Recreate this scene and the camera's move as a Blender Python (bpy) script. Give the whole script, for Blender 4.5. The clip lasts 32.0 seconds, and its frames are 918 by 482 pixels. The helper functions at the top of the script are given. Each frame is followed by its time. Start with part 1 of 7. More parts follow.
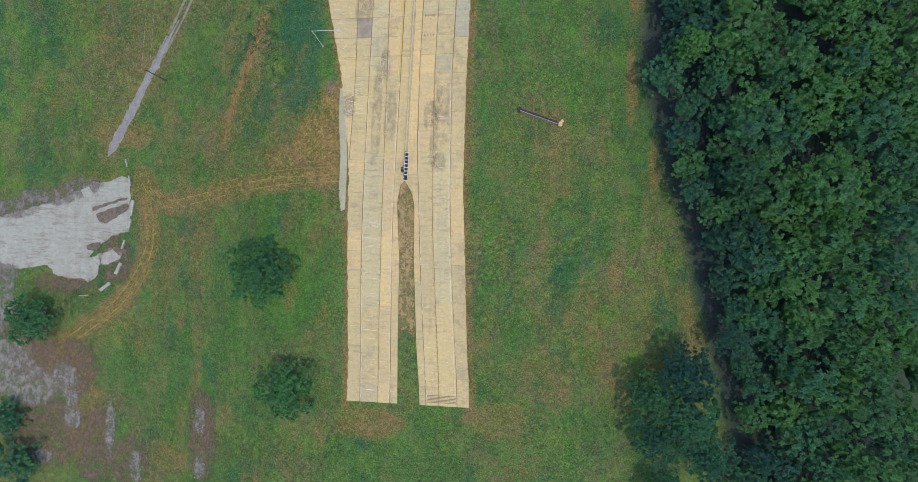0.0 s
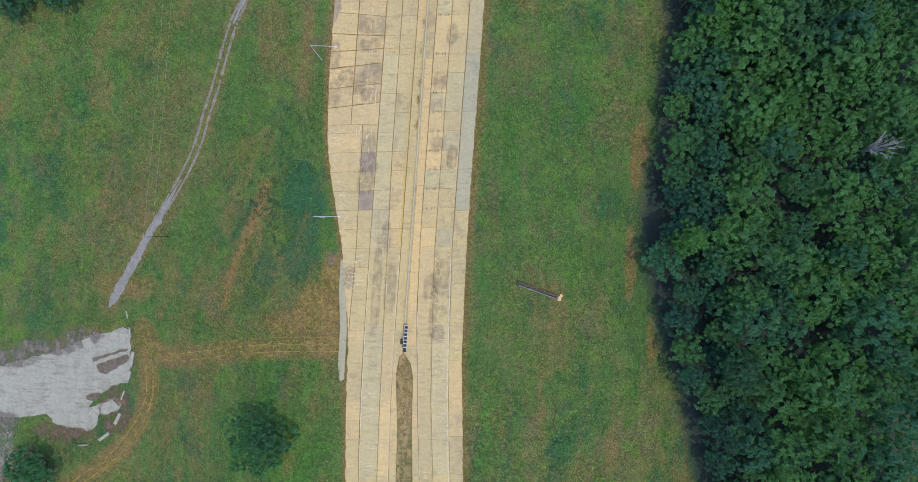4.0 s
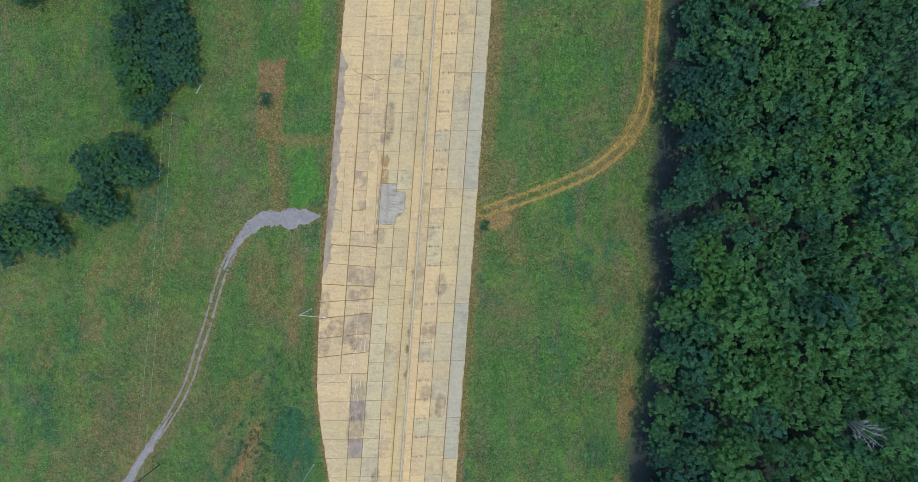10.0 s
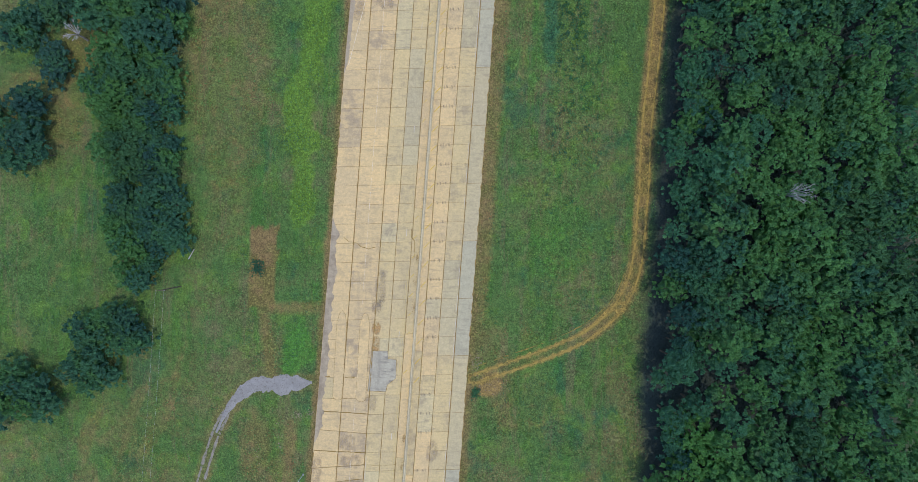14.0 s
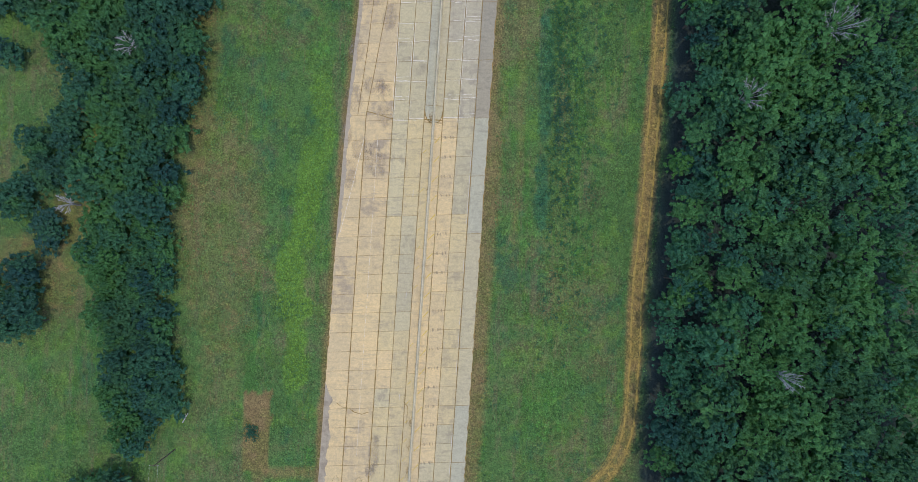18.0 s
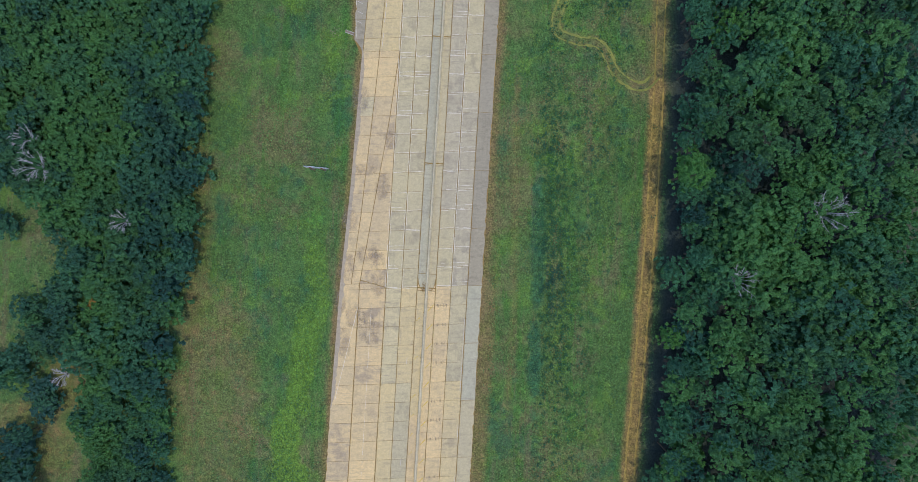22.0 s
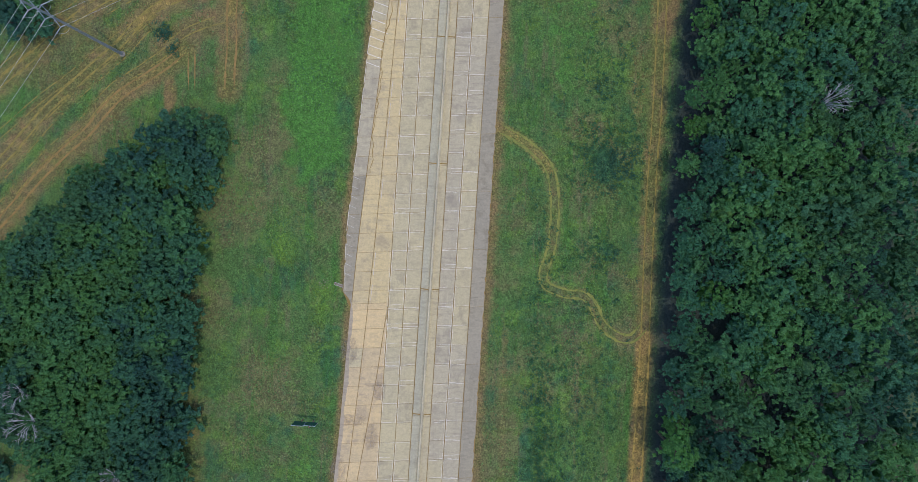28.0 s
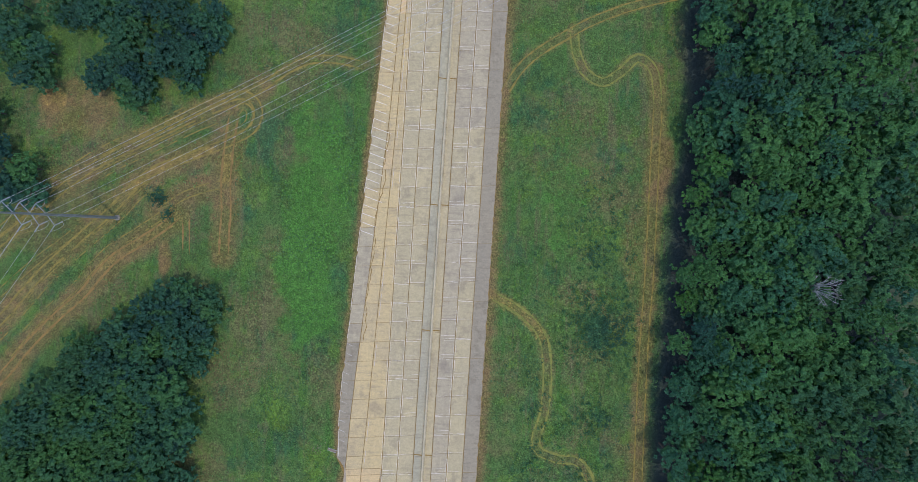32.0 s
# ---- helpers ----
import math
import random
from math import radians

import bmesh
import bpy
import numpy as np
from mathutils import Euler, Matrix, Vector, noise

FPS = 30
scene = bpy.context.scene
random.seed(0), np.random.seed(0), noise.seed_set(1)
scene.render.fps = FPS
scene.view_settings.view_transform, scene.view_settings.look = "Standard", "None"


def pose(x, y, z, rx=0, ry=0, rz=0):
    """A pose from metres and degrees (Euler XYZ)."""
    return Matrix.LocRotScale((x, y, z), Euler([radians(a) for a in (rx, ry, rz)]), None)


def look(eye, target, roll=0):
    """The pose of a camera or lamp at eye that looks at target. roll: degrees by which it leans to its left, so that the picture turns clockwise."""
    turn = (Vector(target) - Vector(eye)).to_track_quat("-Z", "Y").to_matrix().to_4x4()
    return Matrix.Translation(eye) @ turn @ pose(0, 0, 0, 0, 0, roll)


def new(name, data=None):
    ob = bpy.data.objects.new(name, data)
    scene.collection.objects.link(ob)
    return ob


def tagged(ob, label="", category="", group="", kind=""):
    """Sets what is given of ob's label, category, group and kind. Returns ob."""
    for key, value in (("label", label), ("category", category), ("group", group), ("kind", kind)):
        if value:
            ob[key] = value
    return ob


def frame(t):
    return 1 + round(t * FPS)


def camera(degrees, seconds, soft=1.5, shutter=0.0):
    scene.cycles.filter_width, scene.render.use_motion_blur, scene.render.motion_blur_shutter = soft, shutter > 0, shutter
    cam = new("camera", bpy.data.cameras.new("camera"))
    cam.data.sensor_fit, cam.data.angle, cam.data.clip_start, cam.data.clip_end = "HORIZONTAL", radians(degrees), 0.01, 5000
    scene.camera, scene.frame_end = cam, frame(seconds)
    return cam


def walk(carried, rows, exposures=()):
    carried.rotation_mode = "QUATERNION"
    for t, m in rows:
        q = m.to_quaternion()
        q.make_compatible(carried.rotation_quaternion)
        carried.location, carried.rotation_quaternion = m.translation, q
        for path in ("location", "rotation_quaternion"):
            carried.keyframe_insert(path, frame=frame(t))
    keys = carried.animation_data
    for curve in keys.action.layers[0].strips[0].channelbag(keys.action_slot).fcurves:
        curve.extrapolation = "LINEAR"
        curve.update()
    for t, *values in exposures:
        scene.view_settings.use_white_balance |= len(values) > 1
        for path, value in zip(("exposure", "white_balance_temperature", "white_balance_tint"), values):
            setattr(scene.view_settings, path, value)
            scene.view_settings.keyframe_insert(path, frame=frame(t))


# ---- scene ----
import itertools

# camera: a drone at about 121 m that looks straight down and flies along an abandoned highway
cam = camera(84.0, 32.0, soft=0.6)
PATH = [
    (0.0, -0.00, -0.00, 1.34),
    (1.0, -0.07, 10.31, 1.48),
    (2.0, -0.50, 20.85, 1.78),
    (3.0, -0.88, 31.02, 1.97),
    (3.5, -0.96, 35.96, 2.04),
    (5.5, -1.13, 55.72, 2.14),
    (6.0, -1.07, 60.66, 2.13),
    (7.0, -0.94, 70.47, 2.10),
    (8.0, -0.71, 80.33, 2.11),
    (9.0, -0.74, 90.37, 2.11),
    (10.0, -0.49, 100.15, 2.16),
    (11.0, -0.32, 110.08, 2.14),
    (12.0, -0.04, 120.02, 2.22),
    (13.0, 0.05, 130.01, 2.25),
    (14.0, 0.15, 139.99, 2.21),
    (14.5, 0.21, 144.96, 2.19),
    (16.5, 0.47, 164.62, 2.23),
    (17.0, 0.56, 169.45, 2.11),
    (18.0, 0.72, 179.32, 1.84),
    (19.0, 0.79, 189.15, 1.95),
    (20.0, 1.02, 198.96, 1.86),
    (21.0, 1.02, 209.00, 1.73),
    (22.0, 1.21, 219.11, 1.41),
    (23.0, 1.36, 229.02, 1.18),
    (24.0, 1.58, 238.96, 1.04),
    (25.0, 1.77, 248.90, 0.91),
    (25.5, 1.82, 253.94, 0.94),
    (27.5, 2.46, 273.88, 1.65),
    (28.0, 2.54, 278.87, 1.67),
    (29.0, 2.67, 288.78, 1.66),
    (30.0, 2.83, 298.80, 1.74),
    (31.0, 2.98, 308.59, 1.76),
    (32.0, 3.05, 318.54, 1.70),
]
walk(cam, [(t, pose(x, y, 121.0, -0.9, 0.0, yaw)) for t, x, y, yaw in PATH], exposures=((0.0, -0.87, 6560, 11), (7.0, -0.88, 6330, 11), (14.0, -0.90, 6160, 13), (22.0, -0.93, 6060, 15), (32.0, -1.00, 6030, 18)))

# ---------------------------------------------------------------- light
SUN_ELEV, SUN_X, SUN_Y = 75.0, 0.74, -0.67
world = bpy.data.worlds.new("sky")
scene.world = world
world.use_nodes = True
sky = world.node_tree.nodes.new("ShaderNodeTexSky")
sky.sky_type, sky.sun_disc = "NISHITA", False
sky.sun_elevation, sky.sun_rotation = radians(SUN_ELEV), math.atan2(SUN_X, SUN_Y)
back = world.node_tree.nodes["Background"]
back.inputs[1].default_value = 0.45
world.node_tree.links.new(sky.outputs[0], back.inputs[0])
sun = new("sun", bpy.data.lights.new("sun", "SUN"))
sun.data.energy, sun.data.angle, sun.data.color = 2.60, radians(0.6), (1.0, 0.905, 0.72)
flat = math.cos(radians(SUN_ELEV))
sun.matrix_world = look((SUN_X * flat * 300, SUN_Y * flat * 300, math.sin(radians(SUN_ELEV)) * 300), (0, 0, 0))


# ---------------------------------------------------------------- materials
class Nodes:
    """A short way to write a node material."""

    def __init__(self, name, rough=0.8, metal=0.0):
        self.mat = bpy.data.materials.new(name)
        self.mat.use_nodes = True
        self.tree = self.mat.node_tree
        self.bsdf = self.tree.nodes["Principled BSDF"]
        self.bsdf.inputs["Roughness"].default_value = rough
        self.bsdf.inputs["Metallic"].default_value = metal
        self.bsdf.inputs["Specular IOR Level"].default_value = 0.3
        self.geo = self.tree.nodes.new("ShaderNodeNewGeometry")

    def put(self, socket, value):
        if hasattr(value, "node"):
            self.tree.links.new(value, socket)
        elif isinstance(value, (tuple, list)) and len(value) == 3 and socket.type == "RGBA":
            socket.default_value = (*value, 1.0)
        else:
            socket.default_value = value

    def noise(self, scale, detail=3.0, rough=0.55, stretch=None, objectwise=False):
        n = self.tree.nodes.new("ShaderNodeTexNoise")
        n.inputs["Scale"].default_value, n.inputs["Detail"].default_value, n.inputs["Roughness"].default_value = scale, detail, rough
        vec = self.geo.outputs["Position"]
        if stretch:
            m = self.tree.nodes.new("ShaderNodeMapping")
            m.inputs["Scale"].default_value = stretch
            self.put(m.inputs["Vector"], vec)
            vec = m.outputs[0]
        self.put(n.inputs["Vector"], vec)
        return n.outputs["Fac"]

    def clumps(self, scale):
        v = self.tree.nodes.new("ShaderNodeTexVoronoi")
        v.inputs["Scale"].default_value = scale
        self.put(v.inputs["Vector"], self.geo.outputs["Position"])
        return v.outputs["Distance"]

    def ramp(self, fac, lo, hi, out_lo=0.0, out_hi=1.0):
        n = self.tree.nodes.new("ShaderNodeMapRange")
        n.interpolation_type = "SMOOTHSTEP"
        self.put(n.inputs["Value"], fac)
        n.inputs["From Min"].default_value, n.inputs["From Max"].default_value = lo, hi
        n.inputs["To Min"].default_value, n.inputs["To Max"].default_value = out_lo, out_hi
        return n.outputs["Result"]

    def cloud(self, scale, own, detail=5.0, rough=0.65, stretch=(1.0, 1.0, 1.0)):
        """Noise that differs from object to object."""
        n = self.tree.nodes.new("ShaderNodeTexNoise")
        n.noise_dimensions = "4D"
        n.inputs["Scale"].default_value, n.inputs["Detail"].default_value, n.inputs["Roughness"].default_value = scale, detail, rough
        m = self.tree.nodes.new("ShaderNodeMapping")
        m.inputs["Scale"].default_value = stretch
        self.put(m.inputs["Vector"], self.geo.outputs["Position"])
        self.put(n.inputs["Vector"], m.outputs[0])
        self.put(n.inputs["W"], self.calc("MULTIPLY", own, 91.7))
        return n.outputs["Fac"]

    def scaled(self, color, value):
        n = self.tree.nodes.new("ShaderNodeVectorMath")
        n.operation = "SCALE"
        self.put(n.inputs[0], color)
        self.put(n.inputs["Scale"], value)
        return n.outputs[0]

    def calc(self, op, a, b):
        n = self.tree.nodes.new("ShaderNodeMath")
        n.operation = op
        n.use_clamp = op in ("ADD", "SUBTRACT")
        self.put(n.inputs[0], a)
        self.put(n.inputs[1], b)
        return n.outputs[0]

    def mix(self, fac, a, b, blend="MIX"):
        n = self.tree.nodes.new("ShaderNodeMix")
        n.data_type, n.blend_type = "RGBA", blend
        self.put(n.inputs[0], fac)
        self.put(n.inputs[6], a)
        self.put(n.inputs[7], b)
        return n.outputs[2]

    def attr(self, name):
        n = self.tree.nodes.new("ShaderNodeAttribute")
        n.attribute_name = name
        s = self.tree.nodes.new("ShaderNodeSeparateColor")
        self.put(s.inputs[0], n.outputs["Color"])
        return s.outputs[0], s.outputs[1], s.outputs[2], n.outputs["Alpha"]

    def object_random(self):
        return self.tree.nodes.new("ShaderNodeObjectInfo").outputs["Random"]

    def island(self):
        return self.geo.outputs["Random Per Island"]

    def bump(self, height, strength=0.5, distance=0.05):
        n = self.tree.nodes.new("ShaderNodeBump")
        n.inputs["Strength"].default_value, n.inputs["Distance"].default_value = strength, distance
        self.put(n.inputs["Height"], height)
        self.put(self.bsdf.inputs["Normal"], n.outputs[0])

    def done(self, color):
        self.put(self.bsdf.inputs["Base Color"], color)
        return self.mat


def ground_material():
    k = Nodes("meadow", 0.95)
    dirt, dry, lush, shaded_wood = k.attr("wear")
    lime, teal = k.attr("growth")[:2]
    fine, mid = k.noise(3.3, 5, 0.74), k.noise(0.8, 5, 0.7)
    tuft = k.clumps(1.9)
    c = k.mix(k.ramp(k.noise(0.034, 5, 0.68), 0.46, 0.61), (0.076, 0.150, 0.036), (0.136, 0.144, 0.050))
    c = k.mix(k.calc("MULTIPLY", k.ramp(k.noise(0.055, 6, 0.72, stretch=(1.0, 0.6, 1.0)), 0.52, 0.62), 0.75), c, (0.030, 0.110, 0.042))
    c = k.mix(k.calc("MULTIPLY", k.ramp(k.noise(0.13, 6, 0.74), 0.49, 0.63), 0.75), c, (0.106, 0.196, 0.030))
    c = k.mix(k.calc("MULTIPLY", k.ramp(k.noise(0.075, 6, 0.72), 0.54, 0.66), 0.48), c, (0.150, 0.124, 0.064))
    c = k.mix(k.calc("MULTIPLY", k.ramp(k.noise(1.0, 6, 0.75, stretch=(0.30, 0.030, 1.0)), 0.53, 0.64), 0.55), c, (0.146, 0.130, 0.062))
    c = k.mix(k.calc("MULTIPLY", k.ramp(k.noise(1.0, 6, 0.75, stretch=(0.20, 0.024, 1.0)), 0.54, 0.62), 0.55), c, (0.050, 0.150, 0.022))
    c = k.mix(k.ramp(k.calc("ADD", lush, k.calc("MULTIPLY", k.calc("SUBTRACT", k.noise(0.20, 7, 0.78), 0.5), 2.6)), 0.36, 1.05), c, (0.072, 0.198, 0.030))
    drift = k.calc("MULTIPLY", k.calc("SUBTRACT", k.noise(0.22, 7, 0.76), 0.5), 2.4)
    c = k.mix(k.calc("MULTIPLY", k.ramp(k.calc("ADD", teal, drift), 0.30, 0.95), 0.85), c, (0.030, 0.112, 0.050))
    c = k.mix(k.calc("MULTIPLY", k.ramp(k.calc("ADD", lime, drift), 0.30, 0.95), 0.9), c, (0.114, 0.218, 0.026))
    dryness = k.ramp(k.calc("ADD", dry, k.calc("MULTIPLY", k.calc("SUBTRACT", k.noise(0.33, 6, 0.66), 0.5), 1.7)), 0.10, 1.0)
    c = k.mix(k.calc("MULTIPLY", dryness, k.ramp(dry, 0.02, 0.3)), c, k.mix(k.ramp(k.noise(0.12, 5, 0.7), 0.42, 0.58), (0.205, 0.140, 0.056), (0.178, 0.150, 0.044)))
    bare = k.ramp(k.calc("ADD", dirt, k.calc("MULTIPLY", k.calc("SUBTRACT", k.noise(0.8, 5, 0.66), 0.5), 1.6)), 0.28, 1.05)
    c = k.mix(k.calc("MULTIPLY", bare, k.ramp(dirt, 0.03, 0.3)), c, (0.325, 0.222, 0.056))
    coarse = k.ramp(k.noise(0.12, 5, 0.7), 0.40, 0.60, 0.25, 1.0)
    c = k.scaled(c, k.ramp(mid, 0.32, 0.68, 0.84, 1.18))
    c = k.mix(coarse, c, k.scaled(c, k.ramp(tuft, 0.15, 0.62, 1.16, 0.74)))
    c = k.scaled(c, k.ramp(fine, 0.34, 0.66, 0.54, 1.44))
    c = k.mix(k.calc("MULTIPLY", k.ramp(k.noise(3.1, 4, 0.75), 0.56, 0.70), 0.36), c, k.mix(k.ramp(dry, 0.12, 0.75), (0.18, 0.27, 0.09), (0.27, 0.215, 0.085)))
    # under the forest a dark bluish colour stands in for the crowns' shade
    c = k.mix(shaded_wood, c, k.scaled(k.mix(mid, (0.028, 0.044, 0.040), (0.044, 0.058, 0.046)), k.ramp(fine, 0.3, 0.7, 0.7, 1.3)))
    k.bump(k.calc("SUBTRACT", k.calc("ADD", k.calc("MULTIPLY", fine, 0.5), 0.5), k.calc("MULTIPLY", tuft, 0.35)), 0.8, 0.3)
    return k.done(c)


def concrete_material(name, tone_a, tone_b, stain, stain_amount=0.6, spread=0.0):
    k = Nodes(name, 0.88)
    own = k.object_random()
    other = k.calc("FRACT", k.calc("MULTIPLY", own, 7.31), 0.0)
    third = k.calc("FRACT", k.calc("MULTIPLY", own, 23.7), 0.0)
    c = k.mix(own, tone_a, tone_b)
    c = k.mix(k.calc("MULTIPLY", k.ramp(other, 0.5, 1.0), 0.16), c, k.mix(0.6, tone_b, (0.25, 0.225, 0.18)))
    c = k.mix(k.calc("MULTIPLY", k.ramp(k.noise(0.055, 4, 0.65), 0.40, 0.66), 0.30), c, k.mix(0.5, tone_b, (0.34, 0.30, 0.24)))
    # cloudy grime, each slab its own
    blot = k.calc("MULTIPLY", k.ramp(k.cloud(0.36, own, 6, 0.62), 0.46 - spread, 0.66 - spread), k.ramp(third, 0.25, 0.95, 0.12, 1.0))
    c = k.mix(k.calc("MULTIPLY", blot, stain_amount * 1.15), c, stain)
    small = k.calc("MULTIPLY", k.ramp(k.cloud(1.5, own, 5, 0.7), 0.56, 0.70), k.ramp(other, 0.3, 1.0))
    c = k.mix(k.calc("MULTIPLY", small, stain_amount * 0.55), c, stain)
    # rubber and drag marks along the lanes, faint scoring across them
    streak = k.calc("MULTIPLY", k.ramp(k.noise(1.0, 6, 0.75, stretch=(0.75, 0.06, 1.0)), 0.48 - spread * 0.5, 0.70), k.calc("ADD", k.calc("MULTIPLY", third, 0.5), 0.3))
    c = k.mix(k.calc("MULTIPLY", streak, stain_amount * 0.75), c, stain)
    c = k.mix(k.calc("MULTIPLY", k.calc("MULTIPLY", k.ramp(k.noise(1.0, 5, 0.75, stretch=(0.26, 1.2, 1.0)), 0.47, 0.64), k.ramp(k.cloud(0.16, own, 4, 0.6), 0.40, 0.60, 0.25, 1.0)), stain_amount * 1.15), c, k.mix(0.8, c, stain))
    c = k.mix(k.calc("MULTIPLY", k.ramp(k.noise(1.0, 4, 0.75, stretch=(0.22, 2.3, 1.0)), 0.58, 0.74), stain_amount * 0.6), c, k.mix(0.6, c, (0.68, 0.60, 0.44)))
    c = k.scaled(c, k.ramp(k.noise(1.5, 6, 0.8), 0.30, 0.72, 0.86, 1.10))
    c = k.scaled(c, k.ramp(k.noise(8.0, 3, 0.6), 0.35, 0.7, 1.06, 0.90))
    k.bump(k.noise(14.0, 4, 0.7), 0.25, 0.02)
    return k.done(c)


def plain_material(name, color, dark, rough=0.6, metal=0.0, scale=3.0, amount=0.4):
    k = Nodes(name, rough, metal)
    n = k.ramp(k.noise(scale, 4, 0.65), 0.35, 0.7)
    k.bump(k.noise(scale * 5, 3, 0.6), 0.15, 0.01)
    return k.done(k.mix(k.calc("MULTIPLY", n, amount), color, dark))


def leaf_material(name, a, b, c):
    k = Nodes(name, 0.55)
    k.bsdf.inputs["Specular IOR Level"].default_value = 0.22
    # each tree has its own tone: bluish, plain or yellowish green
    own = k.calc("FRACT", k.calc("ADD", k.calc("MULTIPLY", k.object_random(), 0.5), k.calc("MULTIPLY", k.attr("tone")[0], 0.5)), 0.0)
    col = k.mix(k.ramp(k.island(), 0.0, 1.0, 0.3, 0.7), a, b)
    col = k.mix(k.calc("MULTIPLY", k.ramp(own, 0.30, 0.50), 0.75), col, c)
    col = k.mix(k.calc("MULTIPLY", k.ramp(own, 0.22, 0.0), 0.65), col, (0.024, 0.080, 0.076))
    col = k.mix(k.calc("MULTIPLY", k.ramp(k.noise(0.055, 4, 0.65), 0.46, 0.60), 0.55), col, k.mix(0.70, col, (0.022, 0.066, 0.070)))
    col = k.mix(k.calc("MULTIPLY", k.ramp(k.noise(0.19, 3, 0.6, stretch=(1.0, 1.3, 0.4)), 0.57, 0.66), 0.45), col, k.mix(0.55, c, (0.13, 0.30, 0.07)))
    col = k.scaled(col, k.ramp(k.noise(0.8, 4, 0.65), 0.35, 0.68, 0.82, 1.16))
    col = k.scaled(col, k.ramp(k.noise(5.0, 3, 0.7), 0.34, 0.66, 0.62, 1.40))
    k.done(col)
    leaf_glow = k.tree.nodes.new("ShaderNodeBsdfTranslucent")
    k.put(leaf_glow.inputs["Color"], col)
    both = k.tree.nodes.new("ShaderNodeMixShader")
    both.inputs[0].default_value = 0.40
    k.put(both.inputs[1], k.bsdf.outputs[0])
    k.put(both.inputs[2], leaf_glow.outputs[0])
    k.put(k.tree.nodes["Material Output"].inputs["Surface"], both.outputs[0])
    return k.mat


def stain_material(name, color, strength):
    """A thin film of grime that thins out towards its rim."""
    k = Nodes(name, 0.9)
    k.done(k.scaled(k.mix(0.0, color, color), k.ramp(k.noise(2.2, 5, 0.7), 0.3, 0.7, 0.8, 1.25)))
    fade = k.attr("fade")[0]
    ragged = k.calc("ADD", k.ramp(fade, 0.0, 0.45, 0.0, 0.5), k.calc("MULTIPLY", k.calc("SUBTRACT", k.noise(1.0, 7, 0.72, stretch=(0.62, 0.40, 1.0)), 0.4), 2.6))
    film = k.calc("MULTIPLY", k.calc("MULTIPLY", k.ramp(ragged, 0.30, 1.15), k.ramp(fade, 0.0, 0.40)), strength)
    clear = k.tree.nodes.new("ShaderNodeBsdfTransparent")
    both = k.tree.nodes.new("ShaderNodeMixShader")
    k.put(both.inputs[0], film)
    k.put(both.inputs[1], clear.outputs[0])
    k.put(both.inputs[2], k.bsdf.outputs[0])
    k.put(k.tree.nodes["Material Output"].inputs["Surface"], both.outputs[0])
    return k.mat


def track_material(name, a, b, c, patch=2.4, cover=0.50):
    k = Nodes(name, 0.95)
    col = k.mix(k.ramp(k.noise(0.5, 4, 0.7), 0.35, 0.65), a, b)
    col = k.mix(k.ramp(k.noise(patch, 6, 0.8), cover, cover + 0.16), col, c)
    k.bump(k.noise(5.0, 4, 0.7), 0.6, 0.08)
    return k.done(col)


M_GROUND = ground_material()
M_TAN = concrete_material("tan_concrete", (0.721, 0.515, 0.236), (0.649, 0.474, 0.225), (0.402, 0.304, 0.176), 0.55)
M_STAINED = concrete_material("stained_tan_concrete", (0.680, 0.489, 0.230), (0.597, 0.441, 0.221), (0.350, 0.270, 0.171), 0.75, 0.03)
M_BUFF = concrete_material("buff_concrete", (0.639, 0.484, 0.225), (0.587, 0.453, 0.220), (0.360, 0.283, 0.167), 0.6)
M_GREY = concrete_material("grey_concrete", (0.551, 0.451, 0.243), (0.510, 0.422, 0.232), (0.319, 0.263, 0.164), 0.55)
M_BLUE = concrete_material("weathered_shoulder_concrete", (0.484, 0.431, 0.272), (0.451, 0.406, 0.261), (0.299, 0.270, 0.184), 0.6)
M_SHOULDER = concrete_material("lilac_grey_shoulder_concrete", (0.371, 0.311, 0.199), (0.340, 0.290, 0.189), (0.232, 0.194, 0.125), 0.6)
M_REPAIR = concrete_material("grey_repair_concrete", (0.480, 0.430, 0.300), (0.450, 0.405, 0.290), (0.180, 0.158, 0.132), 0.8, 0.03)
M_SLATE = concrete_material("slate_grey_slab_concrete", (0.613, 0.494, 0.254), (0.572, 0.466, 0.243), (0.330, 0.266, 0.171), 0.7)
M_LILAC = concrete_material("lilac_grey_lane_concrete", (0.500, 0.417, 0.252), (0.464, 0.389, 0.241), (0.309, 0.258, 0.176), 0.7, 0.02)
M_STAIN = concrete_material("purple_grey_stain", (0.430, 0.335, 0.232), (0.400, 0.312, 0.220), (0.290, 0.225, 0.165), 0.8, 0.03)
M_BLOTCH = stain_material("purple_grey_grime", (0.300, 0.240, 0.180), 0.34)
M_DRIP = stain_material("brown_rust_stain", (0.480, 0.300, 0.120), 0.9)
M_MEDIANFILM = stain_material("ochre_median_grit", (0.385, 0.280, 0.125), 0.9)
M_SOILFILM = stain_material("dull_brown_soil", (0.172, 0.118, 0.082), 0.92)
M_GRITFILM = stain_material("whitish_grit", (0.265, 0.240, 0.205), 0.9)
M_GREYFILM = stain_material("grey_stony_soil", (0.215, 0.185, 0.160), 0.95)
M_SEAL = plain_material("cream_joint_sealant", (0.78, 0.71, 0.55), (0.58, 0.52, 0.39), 0.8, 0.0, 1.2, 0.8)
